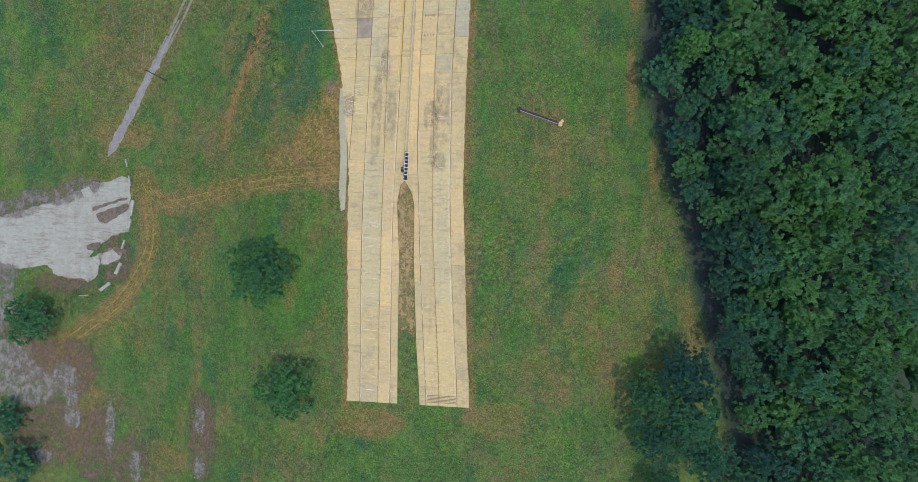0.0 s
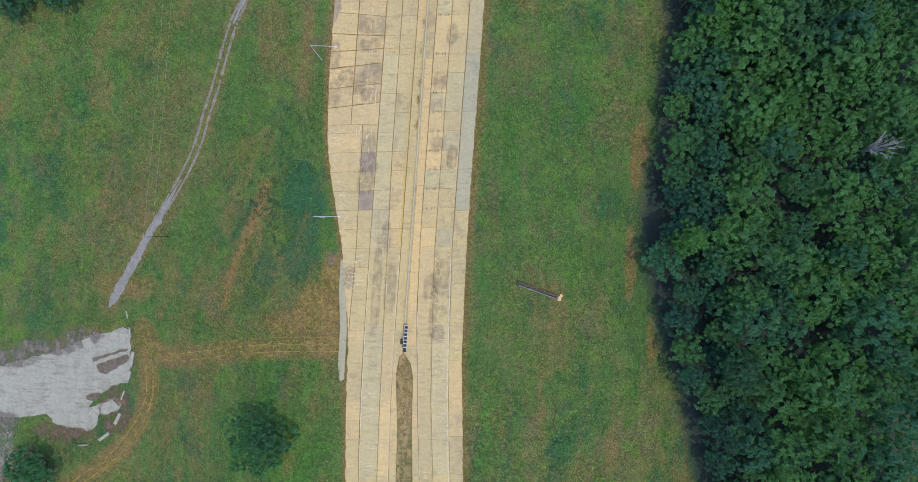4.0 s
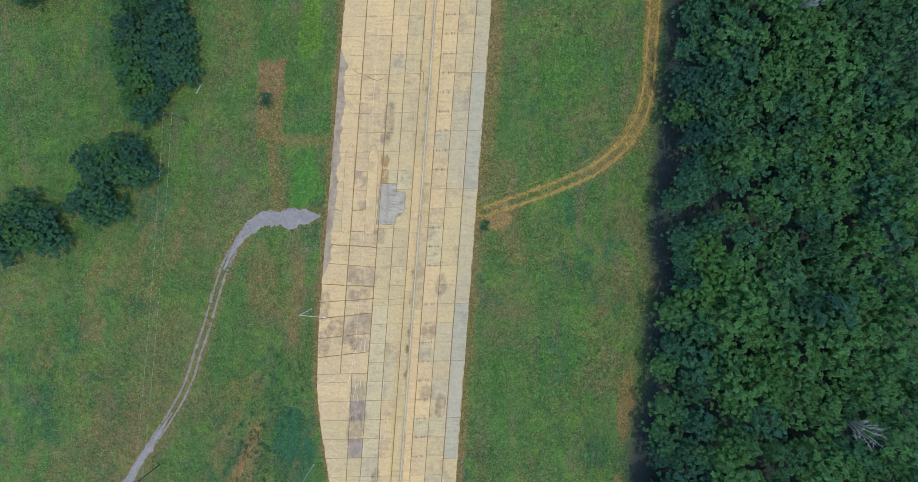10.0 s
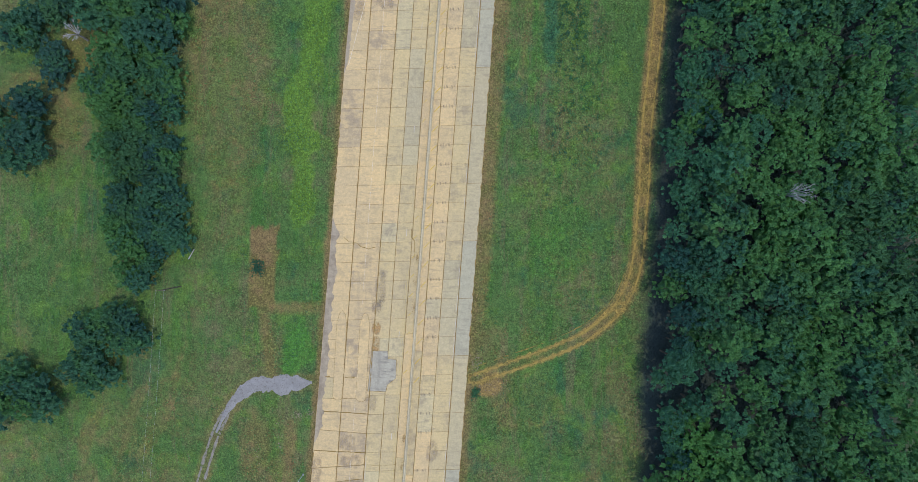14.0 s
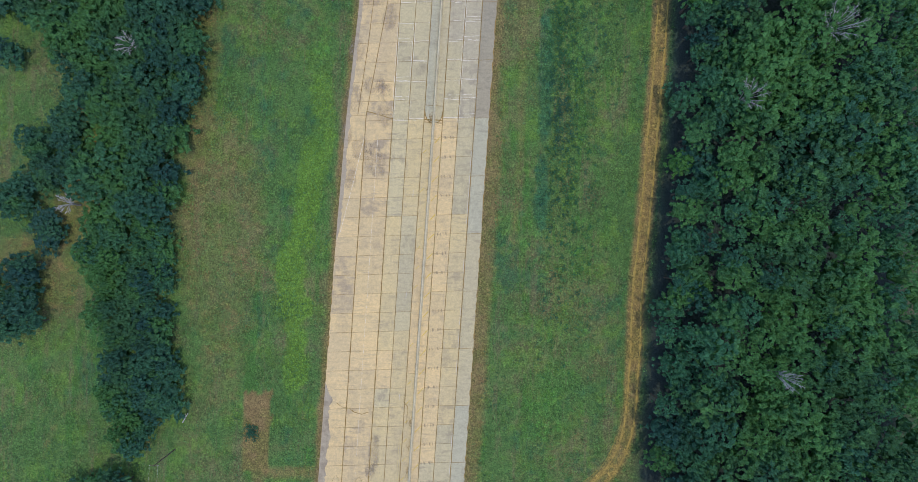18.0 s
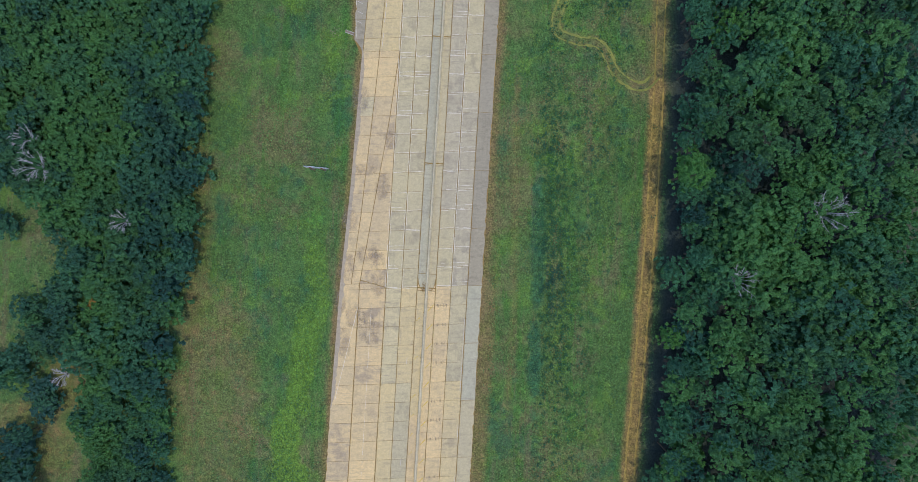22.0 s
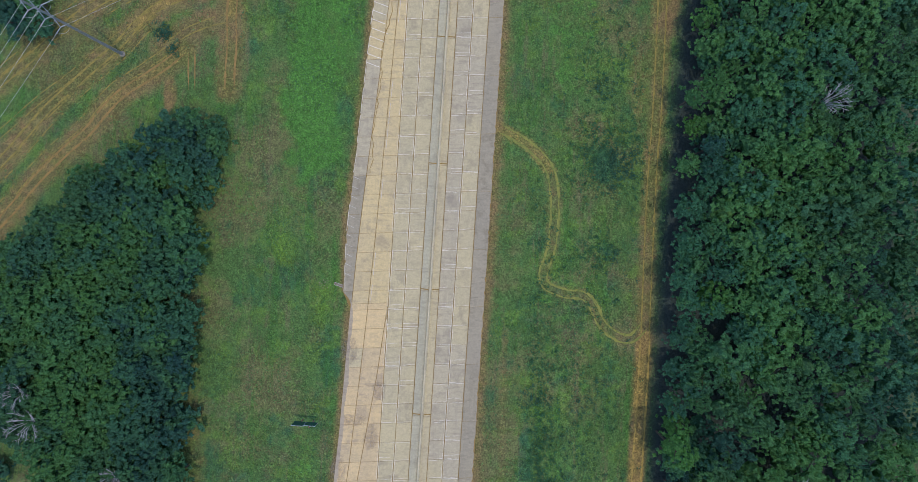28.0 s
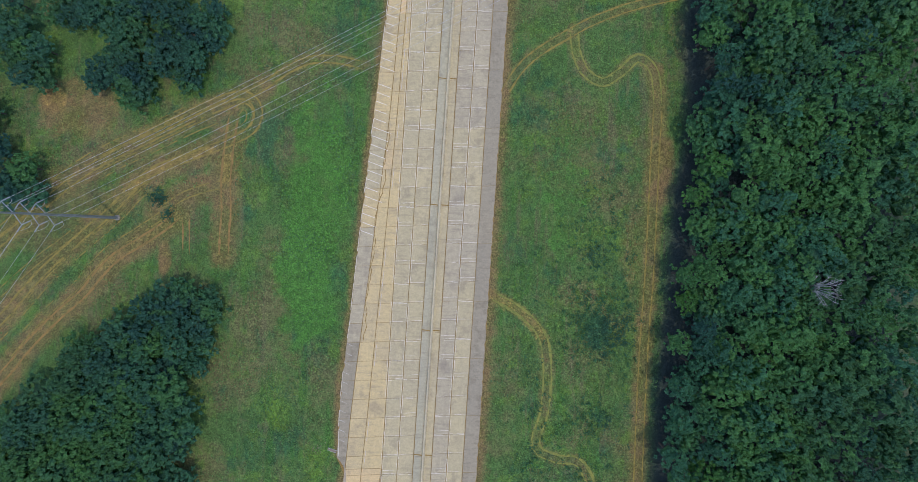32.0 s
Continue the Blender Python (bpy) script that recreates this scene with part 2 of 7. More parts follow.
M_DARK = concrete_material("dark_patched_concrete", (0.252, 0.233, 0.180), (0.213, 0.197, 0.155), (0.136, 0.124, 0.100), 0.7)
M_PALE = concrete_material("pale_lot_concrete", (0.440, 0.430, 0.350), (0.412, 0.405, 0.335), (0.200, 0.170, 0.125), 0.75, 0.02)
M_JOINT = track_material("weedy_joint_soil", (0.25, 0.158, 0.046), (0.32, 0.210, 0.068), (0.13, 0.098, 0.030))
M_CRACK = track_material("weedy_crack_soil", (0.26, 0.165, 0.044), (0.32, 0.21, 0.064), (0.14, 0.100, 0.030))
M_BARRIER = concrete_material("barrier_concrete", (0.618, 0.520, 0.315), (0.577, 0.489, 0.302), (0.391, 0.324, 0.203), 0.5)
M_GRAVEL = track_material("grey_gravel", (0.300, 0.285, 0.262), (0.250, 0.236, 0.215), (0.160, 0.148, 0.115))
M_DIRT = track_material("tan_tyre_track_dirt", (0.36, 0.250, 0.062), (0.28, 0.200, 0.054), (0.130, 0.118, 0.034), 1.0, 0.50)
M_GRASSRUT = track_material("flattened_dry_grass", (0.238, 0.238, 0.052), (0.186, 0.196, 0.046), (0.105, 0.150, 0.034), 1.0, 0.49)
M_RED = track_material("reddish_bare_soil", (0.27, 0.150, 0.058), (0.21, 0.120, 0.048), (0.10, 0.095, 0.028), 1.0, 0.52)
M_MEDIAN = track_material("median_soil", (0.36, 0.26, 0.115), (0.25, 0.178, 0.080), (0.12, 0.105, 0.040))
M_EDGE = concrete_material("brown_edge_overlay", (0.443, 0.355, 0.230), (0.402, 0.321, 0.211), (0.278, 0.218, 0.144), 0.8, 0.04)
M_RUT = track_material("worn_gravel_rut", (0.28, 0.25, 0.205), (0.22, 0.195, 0.145), (0.095, 0.11, 0.035), 1.4, 0.48)
M_GOLD = track_material("golden_worn_grass", (0.282, 0.218, 0.051), (0.218, 0.172, 0.043), (0.125, 0.122, 0.030), 1.0, 0.49)
M_RUTSOIL = track_material("ochre_rut_soil", (0.300, 0.185, 0.058), (0.235, 0.150, 0.049), (0.135, 0.115, 0.034), 0.9, 0.50)
M_SPILL = plain_material("brownish_spilled_stone", (0.27, 0.205, 0.155), (0.17, 0.125, 0.085), 0.9, 0.0, 1.5, 0.8)
M_SOIL = track_material("grey_brown_lot_soil", (0.195, 0.155, 0.125), (0.150, 0.115, 0.085), (0.090, 0.080, 0.042), 1.6, 0.48)
M_STONE = plain_material("pale_rubble_stone", (0.34, 0.32, 0.29), (0.22, 0.19, 0.16), 0.9, 0.0, 1.5, 0.8)
M_GRITSTONE = plain_material("ochre_grit", (0.46, 0.34, 0.17), (0.30, 0.215, 0.105), 0.9, 0.0, 1.5, 0.8)
M_YELLOW = plain_material("worn_yellow_paint", (0.62, 0.41, 0.03), (0.46, 0.35, 0.15), 0.7, amount=0.8)
M_FAINT = plain_material("faded_yellow_paint", (0.56, 0.42, 0.15), (0.48, 0.39, 0.22), 0.8, amount=0.9)
M_WHITE = plain_material("worn_white_paint", (0.62, 0.57, 0.48), (0.42, 0.36, 0.27), 0.7, amount=0.85)
M_HATCH = plain_material("white_hatching_paint", (0.82, 0.77, 0.66), (0.60, 0.54, 0.42), 0.7, amount=0.6)
M_SLOT = plain_material("dark_joint_slot", (0.15, 0.125, 0.095), (0.10, 0.085, 0.065), 0.9)
M_STEEL = plain_material("galvanised_steel", (0.34, 0.37, 0.40), (0.22, 0.24, 0.26), 0.45, 0.6, 1.5)
M_RUST = plain_material("rusted_steel", (0.20, 0.105, 0.06), (0.30, 0.24, 0.20), 0.75, 0.3, 2.0, 0.7)
M_WIRE = plain_material("aluminium_wire", (0.55, 0.56, 0.55), (0.45, 0.46, 0.45), 0.5, 0.2)
M_WOODPOLE = plain_material("weathered_pole_wood", (0.12, 0.095, 0.07), (0.08, 0.065, 0.05), 0.85)
M_BARK = plain_material("bark", (0.095, 0.075, 0.055), (0.055, 0.045, 0.035), 0.9)
M_DEADWOOD = plain_material("bare_dead_wood", (0.37, 0.365, 0.36), (0.19, 0.18, 0.17), 0.85)
M_RUBBER = plain_material("black_cushion_plastic", (0.022, 0.024, 0.032), (0.05, 0.05, 0.055), 0.5)
M_SIGNBACK = plain_material("aluminium_sign_back", (0.62, 0.66, 0.68), (0.52, 0.56, 0.58), 0.5, 0.1)
M_SIGNFACE = plain_material("faded_green_sign_face", (0.015, 0.075, 0.055), (0.03, 0.09, 0.07), 0.5)
M_LAMPHEAD = plain_material("lamp_head_grey", (0.60, 0.60, 0.58), (0.45, 0.45, 0.43), 0.5)
M_LEAF = leaf_material("forest_leaves", (0.052, 0.165, 0.096), (0.076, 0.220, 0.092), (0.112, 0.270, 0.066))
M_LEAF_MEADOW = leaf_material("meadow_tree_leaves", (0.066, 0.200, 0.080), (0.090, 0.250, 0.104), (0.090, 0.245, 0.080))
M_LEAF_LIGHT = leaf_material("light_leaves", (0.075, 0.220, 0.055), (0.105, 0.260, 0.062), (0.095, 0.24, 0.05))
M_LEAF_SHRUB = leaf_material("thicket_leaves", (0.046, 0.140, 0.084), (0.070, 0.192, 0.080), (0.088, 0.220, 0.052))
M_LOW = leaf_material("low_shrub_leaves", (0.036, 0.120, 0.048), (0.054, 0.160, 0.058), (0.064, 0.165, 0.045))
M_DRYWEED = track_material("dry_joint_weeds", (0.27, 0.175, 0.066), (0.33, 0.225, 0.09), (0.17, 0.125, 0.045), 2.0, 0.5)
M_WEED = leaf_material("meadow_weeds", (0.055, 0.150, 0.034), (0.165, 0.300, 0.088), (0.120, 0.215, 0.046))


# ---------------------------------------------------------------- helpers
def part(name, bm, material, parent=None, label=""):
    """Links a bmesh as one mesh object, under a thing or a part."""
    me = bpy.data.meshes.new(name)
    bm.to_mesh(me)
    bm.free()
    me.materials.append(material)
    ob = new(name, me)
    if parent:
        ob.parent = parent
    if label:
        tagged(ob, label)
    return ob


def mesh_of(name, verts, faces, material, parent=None):
    me = bpy.data.meshes.new(name)
    me.from_pydata(verts, [], faces)
    me.materials.append(material)
    ob = new(name, me)
    if parent:
        ob.parent = parent
    return ob


def add_box(bm, size, m):
    bmesh.ops.create_cube(bm, size=1.0, matrix=m @ Matrix.Diagonal((*size, 1)))


def add_rod(bm, a, b, r0, r1=None, sides=8):
    a, b = Vector(a), Vector(b)
    m = Matrix.Translation((a + b) / 2) @ (b - a).to_track_quat("Z", "Y").to_matrix().to_4x4()
    bmesh.ops.create_cone(bm, cap_ends=True, segments=sides, radius1=r0, radius2=r0 if r1 is None else r1, depth=(b - a).length, matrix=m)


def smoothstep(a, b, v):
    q = np.clip((np.asarray(v, float) - a) / (b - a), 0, 1)
    return q * q * (3 - 2 * q)


def terrain(x, y):
    """The lie of the land: it falls away west of the highway, most of all at the southern end."""
    depth = 3.2 + 9.8 * (1 - smoothstep(15, 115, y))
    return -depth * smoothstep(28, 90, -np.asarray(x, float))


def terrain_at(x, y):
    return float(terrain(x, y))


def lattice(px, py, seed):
    """Cheap value noise in 0..1 for arrays."""
    ix, iy = np.floor(px).astype(np.int64), np.floor(py).astype(np.int64)
    fx, fy = px - ix, py - iy
    fx, fy = fx * fx * (3 - 2 * fx), fy * fy * (3 - 2 * fy)

    def rnd(i, j):
        h = (i * 374761393 + j * 668265263 + seed * 974711) & 0x7FFFFFFF
        h = ((h ^ (h >> 13)) * 1274126177) & 0x7FFFFFFF
        return ((h ^ (h >> 16)) & 0xFFFF) / 65535.0

    a = rnd(ix, iy) * (1 - fx) + rnd(ix + 1, iy) * fx
    b = rnd(ix, iy + 1) * (1 - fx) + rnd(ix + 1, iy + 1) * fx
    return a * (1 - fy) + b * fy


def fractal(px, py, seed):
    return 0.5 * lattice(px, py, seed) + 0.3 * lattice(px * 2.1, py * 2.1, seed + 1) + 0.2 * lattice(px * 4.3, py * 4.3, seed + 2)


def distance_to(px, py, line):
    """Distance from arrays of points to a polyline."""
    best = np.full(px.shape, 1e9)
    for (ax, ay), (bx, by) in zip(line[:-1], line[1:]):
        dx, dy = bx - ax, by - ay
        q = np.clip(((px - ax) * dx + (py - ay) * dy) / (dx * dx + dy * dy), 0, 1)
        best = np.minimum(best, np.hypot(px - ax - q * dx, py - ay - q * dy))
    return best


def smooth_line(points, step=0.8):
    """A Catmull-Rom line through a few points, sampled at even steps."""
    p = [np.array(q, float) for q in points]
    p = [2 * p[0] - p[1], *p, 2 * p[-1] - p[-2]]
    out = []
    for i in range(1, len(p) - 2):
        n = max(2, int(np.linalg.norm(p[i + 1] - p[i]) / step))
        for j in range(n):
            t = j / n
            out.append(0.5 * (2 * p[i] + (p[i + 1] - p[i - 1]) * t + (2 * p[i - 1] - 5 * p[i] + 4 * p[i + 1] - p[i + 2]) * t * t
                              + (3 * p[i] - p[i - 1] - 3 * p[i + 1] + p[i + 2]) * t ** 3))
    out.append(p[-2])
    return np.array(out)


# ---------------------------------------------------------------- the plan
# the highway runs along a straight axis: s along it, u across it to the east
AXIS_X, AXIS_SLOPE = -13.715, 0.03695
AXIS = math.atan(AXIS_SLOPE)
CA, SA = math.cos(AXIS), math.sin(AXIS)


def road_xy(u, s):
    return AXIS_X + u * CA + s * SA, -u * SA + s * CA


def road_us(x, y):
    return (x - AXIS_X) * CA - y * SA, y * CA + (x - AXIS_X) * SA


def line(*knots):
    ss, uu = [k[0] for k in knots], [k[1] for k in knots]
    return lambda s: np.interp(s, ss, uu)


S0, S1 = -41.0, 405.0
WEST_EDGE = line((-41, -10.7), (-29, -11.1), (-8, -12.4), (7, -13.2), (17, -13.6), (37, -16.4), (57, -20.9), (64, -21.7), (78, -22.3), (104, -22.0), (144, -21.6),
                 (175, -21.4), (205, -20.8), (230, -19.6), (262, -18.7), (264.5, -20.7), (280, -20.8), (297, -19.7), (317, -18.7), (338, -17.6), (371, -15.6), (405, -13.8))
EAST_EDGE = line((-41, 18.7), (-28, 17.2), (-7, 15.6), (8, 14.2), (36, 13.3), (405, 13.0))
LA1 = line((-41, 1.5), (-28, 0.8), (-7.5, 0.0), (7, -1.4), (12, -0.4), (405, -0.4))
LA2 = line((-41, -0.4), (-28, -0.9), (-8, -1.9), (8, -2.3), (405, -2.3))
LA3 = line((-41, -3.2), (-28, -3.8), (-8, -4.5), (7, -4.9), (36, -5.5), (60, -6.0), (405, -6.0))
LA4 = line((-41, -7.5), (-28, -8.0), (-8, -9.1), (7, -9.5), (36, -9.7), (405, -9.7))
LA5 = line((17, -13.3), (36, -12.9), (66, -13.4))
MID = line((66, -13.0), (207, -12.9))
LA6 = line((66, -16.2), (207, -16.0), (245, -11.3), (262, -9.8), (405, -9.8))
LA7 = line((207, -18.0), (224, -16.6), (253, -14.9), (275, -13.9), (344, -11.5), (405, -10.2))
LA8 = line((262, -18.4), (275, -17.9), (287, -17.2), (344, -13.3), (405, -11.0))
RB0 = line((-41, 6.7), (-28, 5.1), (-7.3, 3.3), (7, 2.6), (12, 0.3), (405, 0.3))
RB1 = line((-41, 8.3), (-28, 6.9), (-7, 4.8), (8, 3.6), (20, 2.6), (40, 2.1), (405, 2.1))
RB2 = line((-41, 11.4), (-28, 10.2), (-7, 7.9), (8, 6.8), (36, 5.7), (405, 5.8))
RB3 = line((-41, 15.7), (-28, 14.2), (-7, 12.1), (8, 11.0), (36, 9.8), (405, 9.45))

# paths and tracks off the highway
GRAVEL_PATH = [(-92.5, 17.8), (-88.0, 26.2), (-82.4, 36.0), (-78.3, 42.2), (-71.6, 51.8), (-66.9, 60.0), (-64.1, 67.8), (-61.4, 75.3), (-59.2, 82.5), (-57.0, 89.2), (-54.3, 94.9),
               (-50.4, 99.6), (-46.6, 101.9), (-40.5, 102.2), (-33.5, 103.0)]
CROSS_TRACK = [(-82.8, 12.6), (-79.9, 8.0), (-75.0, 5.8), (-68.0, 6.9), (-56.0, 9.5), (-43.1, 11.6), (-27.9, 12.6)]
LOT_TRACK = [(-82.5, 8.7), (-81.0, 2.6), (-80.9, -5.0), (-84.1, -12.8), (-89.6, -20.6), (-97.2, -27.0), (-104.8, -32.6)]
EAST_TRACK = [(4.9, 105.2), (13.1, 108.4), (24, 112.8), (32.2, 117.3), (38.9, 123.8), (42.6, 133.6), (43.5, 150), (43.6, 166), (44.5, 180), (45.6, 200), (46.5, 218),
              (47.2, 236), (47.6, 255), (47.6, 271), (47.9, 292), (48.7, 313), (48.9, 333), (49.2, 350), (48.0, 358), (44.1, 361), (40.1, 357.6), (36, 355.2), (31.8, 357.4),
              (29.5, 361.9), (28.7, 367.4)]
NORTH_TRACK = [(11.5, 350), (17.9, 359.5), (29.4, 367.4), (36.8, 371.1), (45, 374), (60, 378)]
LOOP_TRACK = [(11.4, 304), (18.4, 300.1), (23.5, 294.7), (25.1, 286.4), (24.7, 276.6), (22.9, 268.2), (27.9, 265.3), (33.5, 264.3), (37.9, 257.4), (43.6, 254.8), (47.7, 258.4)]
WEST_TRACK = [(-21.2, 357.6), (-26.7, 358.6), (-32.3, 358.5), (-36.4, 357.2), (-40.6, 354.8), (-44.8, 351.8), (-50.4, 349.0), (-56.1, 346.6), (-61.9, 344.3), (-67.7, 341.6), (-75.0, 338.0),
              (-80.8, 335.2), (-86.5, 332.0), (-92.1, 328.0), (-96.3, 324.3), (-101.9, 318.9), (-108.9, 312.9), (-128, 297)]
TURN_TRACK = [(-75.0, 339.2), (-68.0, 342.6), (-61.9, 345.6), (-56.2, 348.0), (-50.4, 349.8), (-47.3, 349.0), (-45.6, 346.4), (-46.1, 343.2), (-48.0, 341.0), (-52.3, 338.8), (-57.3, 336.8), (-66.0, 333.6),
              (-71.6, 331.2), (-76.5, 327.1), (-79.8, 323.5), (-83.3, 320.1), (-89.0, 315.0), (-93.2, 311.0), (-98.8, 305.4), (-104.4, 298.8), (-108.6, 293.7), (-128, 273)]
LEG_TRACK = [(-53.2, 311.6), (-53.2, 316.6), (-52.9, 322.2), (-53.1, 329.2), (-52.8, 334.8), (-52.2, 340.4), (-51.5, 344.8), (-49.6, 347.1), (-47.8, 346.3), (-47.7, 343.9), (-49.1, 342.1)]
THICKET_TRACK = [(-65.0, 320.9), (-68.6, 317.9), (-74.4, 314.0), (-80.2, 310.3), (-84.5, 305.9), (-88.7, 300.7), (-94.3, 295.6), (-101.3, 288.2), (-108.3, 279.4), (-128, 258)]
PYLON_TRACK = [(-72, 330.2), (-79.1, 325.6), (-86.2, 320.0), (-91.9, 314.9), (-100.3, 308.2), (-108.7, 300.5), (-128, 283)]
LINK_TRACK = [(-53.5, 328.5), (-58.6, 327.4), (-64.4, 325.1), (-70, 321)]
SHORT_TRACK = [(-62.9, 320.6), (-62.6, 311.3)]
FOOT_TRAIL = [(31.5, 33), (33.5, 22), (32.0, 5), (29.5, -8), (28.5, -20)]
VERGE_TRAIL = [(14.0, 256), (14.2, 244), (14.5, 219), (14.6, 197), (13.6, 178)]
BROWN_STRIP = [(-48.2, 50.8), (-52.2, 39.6), (-56.2, 31.7), (-59.4, 20.8)]
BROWN_STRIP_TWO = [(-38.2, 92.3), (-39, 72.9)]
BROWN_TRAIL = [(-46.2, 136), (-46.2, 122), (-44.4, 112), (-43.7, 105.6)]
BROWN_TRAIL_TWO = [(-46, 120.3), (-32.9, 120.8)]

LOT = [(-128, 0), (-120.6, 1.4), (-111.5, 4.3), (-105.3, 5.9), (-97.7, 10.0), (-91.6, 11.6), (-87.4, 12.8), (-86.7, 8.7), (-86.4, 4.1), (-86.3, -0.8), (-89.1, -2.1), (-92.1, -3.7), (-95.9, -6.9),
       (-97.0, -9.0), (-93.6, -7.2), (-90.6, -5.9), (-88.7, -6.7), (-89.2, -9.1), (-92.8, -10.7), (-94.3, -10.3), (-95.1, -13.1), (-97.4, -15.1), (-102.0, -14.5), (-105.9, -13.6), (-108.5, -11.1),
       (-112.8, -11.6), (-120.5, -12.4), (-128, -12)]

FOREST_EDGE_Y = [-90, -54, -43, -30, -17, -5, 5, 15, 26, 41, 57, 65, 79, 88, 104, 122, 138, 160, 182, 199, 215, 232, 255, 280, 300, 318, 331, 340, 352, 368, 420]
FOREST_EDGE_X = [66, 63.6, 62.9, 59.6, 56, 53, 50.8, 46.6, 43.7, 40.0, 41.1, 43.5, 42.7, 45, 42.6, 43.7, 44.3, 44.7, 45.6, 47, 47.7, 47.8, 48.5, 48.9, 50.2, 51, 51.6, 53.8, 54.1, 52.8, 54]


# ---------------------------------------------------------------- ground
def stretch_axis(lo, hi, step):
    core = np.arange(lo, hi + step / 2, step)
    steps = step * 1.5 ** np.arange(1, 19)
    out = np.cumsum(steps)
    return np.concatenate([lo - out[::-1], core, hi + out])


# bare and dry spots, each an ellipse: centre, half sizes, how dry, how bare
DRY_SOUTH = [(-34, 22, 8, 9, 1.0, 0.50), (-31, 30, 3.6, 6, 1.0, 0.45), (-41, 17, 9, 4, 0.95, 0.35), (-30.5, 14, 4, 5, 0.9, 0.4), (-58, 10, 8, 2.6, 0.7, 0.2), (-38, 14, 9, 2.4, 0.8, 0.15), (-66, -22, 2.6, 22, 0.45, 0.0), (-78, -16, 4, 16, 0.4, 0.0), (-88, 24, 12, 5, 0.7, 0.0), (-44, 15, 10, 3.0, 0.4, 0.0),
             (-108, -36, 14, 7, 0.8, 0.0), (-98, -50, 7, 16, 0.7, 0.0), (-64.4, -52, 3.6, 10, 0.7, 0.0), (-75, -60, 8, 5, 0.6, 0.0), (-20, -46, 12, 5, 0.7, 0.0), (-46, 30, 7, 22, 0.35, 0.0),
             (-95, 8, 18, 8, 0.5, 0.0)]
DRY_SOUTH_EAST = [(37.5, -10, 2.4, 7, 0.6, 0.0), (35, -30, 3, 5, 0.6, 0.0), (24, -36, 5, 9, 0.55, 0.0), (40, 36, 2, 12, 0.8, 0.1), (46, 18, 2, 8, 0.9, 0.2), (56, -14, 2, 20, 0.7, 0.1), (10, -45, 10, 6, 0.6, 0.0),
                  (30, -20, 9, 10, 0.4, 0.0)]
DRY_MIDDLE = [(41, 60, 3, 10, 0.9, 0.2), (-84, 193, 6, 6, 0.8, 0.1), (-92, 184, 8, 14, 0.6, 0.0), (-53, 176, 10, 36, 0.44, 0.0), (-88.3, 199.3, 2.6, 2.0, 1.0, 0.8), (-96, 348, 4, 5, 0.9, 0.5), (-60, 172, 8, 26, 0.42, 0.0), (-55, 150, 8, 22, 0.35, 0.0),
              (20, 150, 8, 60, 0.15, 0.0), (-85, 55, 22, 20, 0.35, 0.0), (9, 104, 4, 4, 0.95, 0.5), (-47, 87, 5, 11, 0.55, 0.0), (-41, 80, 4, 7, 0.45, 0.0), (-103, 165, 14, 16, 0.5, 0.0)]
DRY_NORTH = [(51, 335, 4, 9, 0.9, 0.15), (46, 316, 6, 14, 0.45, 0.0), (-90, 346, 12, 10, 0.7, 0.1), (-62, 215, 5, 60, 0.42, 0.0), (-68, 311, 2, 6, 0.9, 0.3), (-95, 320, 14, 14, 0.5, 0.0),
             (27, 240, 8, 40, 0.12, 0.0)]
# taller growth, each an ellipse: centre, half sizes, how dense
LUSH = [(-42, -12, 14, 16, 0.7), (-34, 3, 7, 9, 0.7), (-48, 8, 12, 4, 0.5), (26, 60, 14, 18, 0.45), (30, 76, 8, 9, 0.6), (29, 160, 6, 40, 0.5), (27, 326, 9, 26, 0.6), (22, 0, 16, 14, 0.35), (7.5, -11, 5, 24, 0.55), (20, -5, 6, 8, 0.4),
        (30, 230, 8, 30, 0.4), (-90, 60, 18, 20, 0.3), (-33, 315, 9, 40, 0.95), (-27, 331, 6, 30, 0.8), (-37.2, 111, 5.5, 8, 1.1), (-35, 120, 5, 12, 0.5), (22, 136, 6, 16, 0.6), (20, 176, 5, 22, 0.4), (25, 267, 8, 14, 0.4), (-34, 228, 6, 12, 0.5)]
LIME = [(-37.0, 148, 4.0, 13, 1.0), (-38.0, 160, 4.6, 9, 1.0), (-38.4, 169, 5.0, 9, 1.0), (-36.2, 181, 4.8, 10, 1.0), (-34.6, 192, 4.2, 11, 0.85), (-32.4, 207, 3.6, 14, 0.7), (-38.4, 274, 4.6, 6, 0.65), (-30, 261, 4.6, 9, 0.65), (-40, 250, 6, 9, 0.4), (34.5, -19.4, 3.5, 4, 0.9),
        (-70, 86, 5, 10, 0.35), (-44, 38, 4, 5, 0.6), (10.5, 209, 1.6, 16, 0.5), (-50, 336, 1.2, 20, 0.5), (28, 57, 3, 4, 0.5), (21, 142, 3, 4, 0.4), (-45, 300, 3, 5, 0.4)]
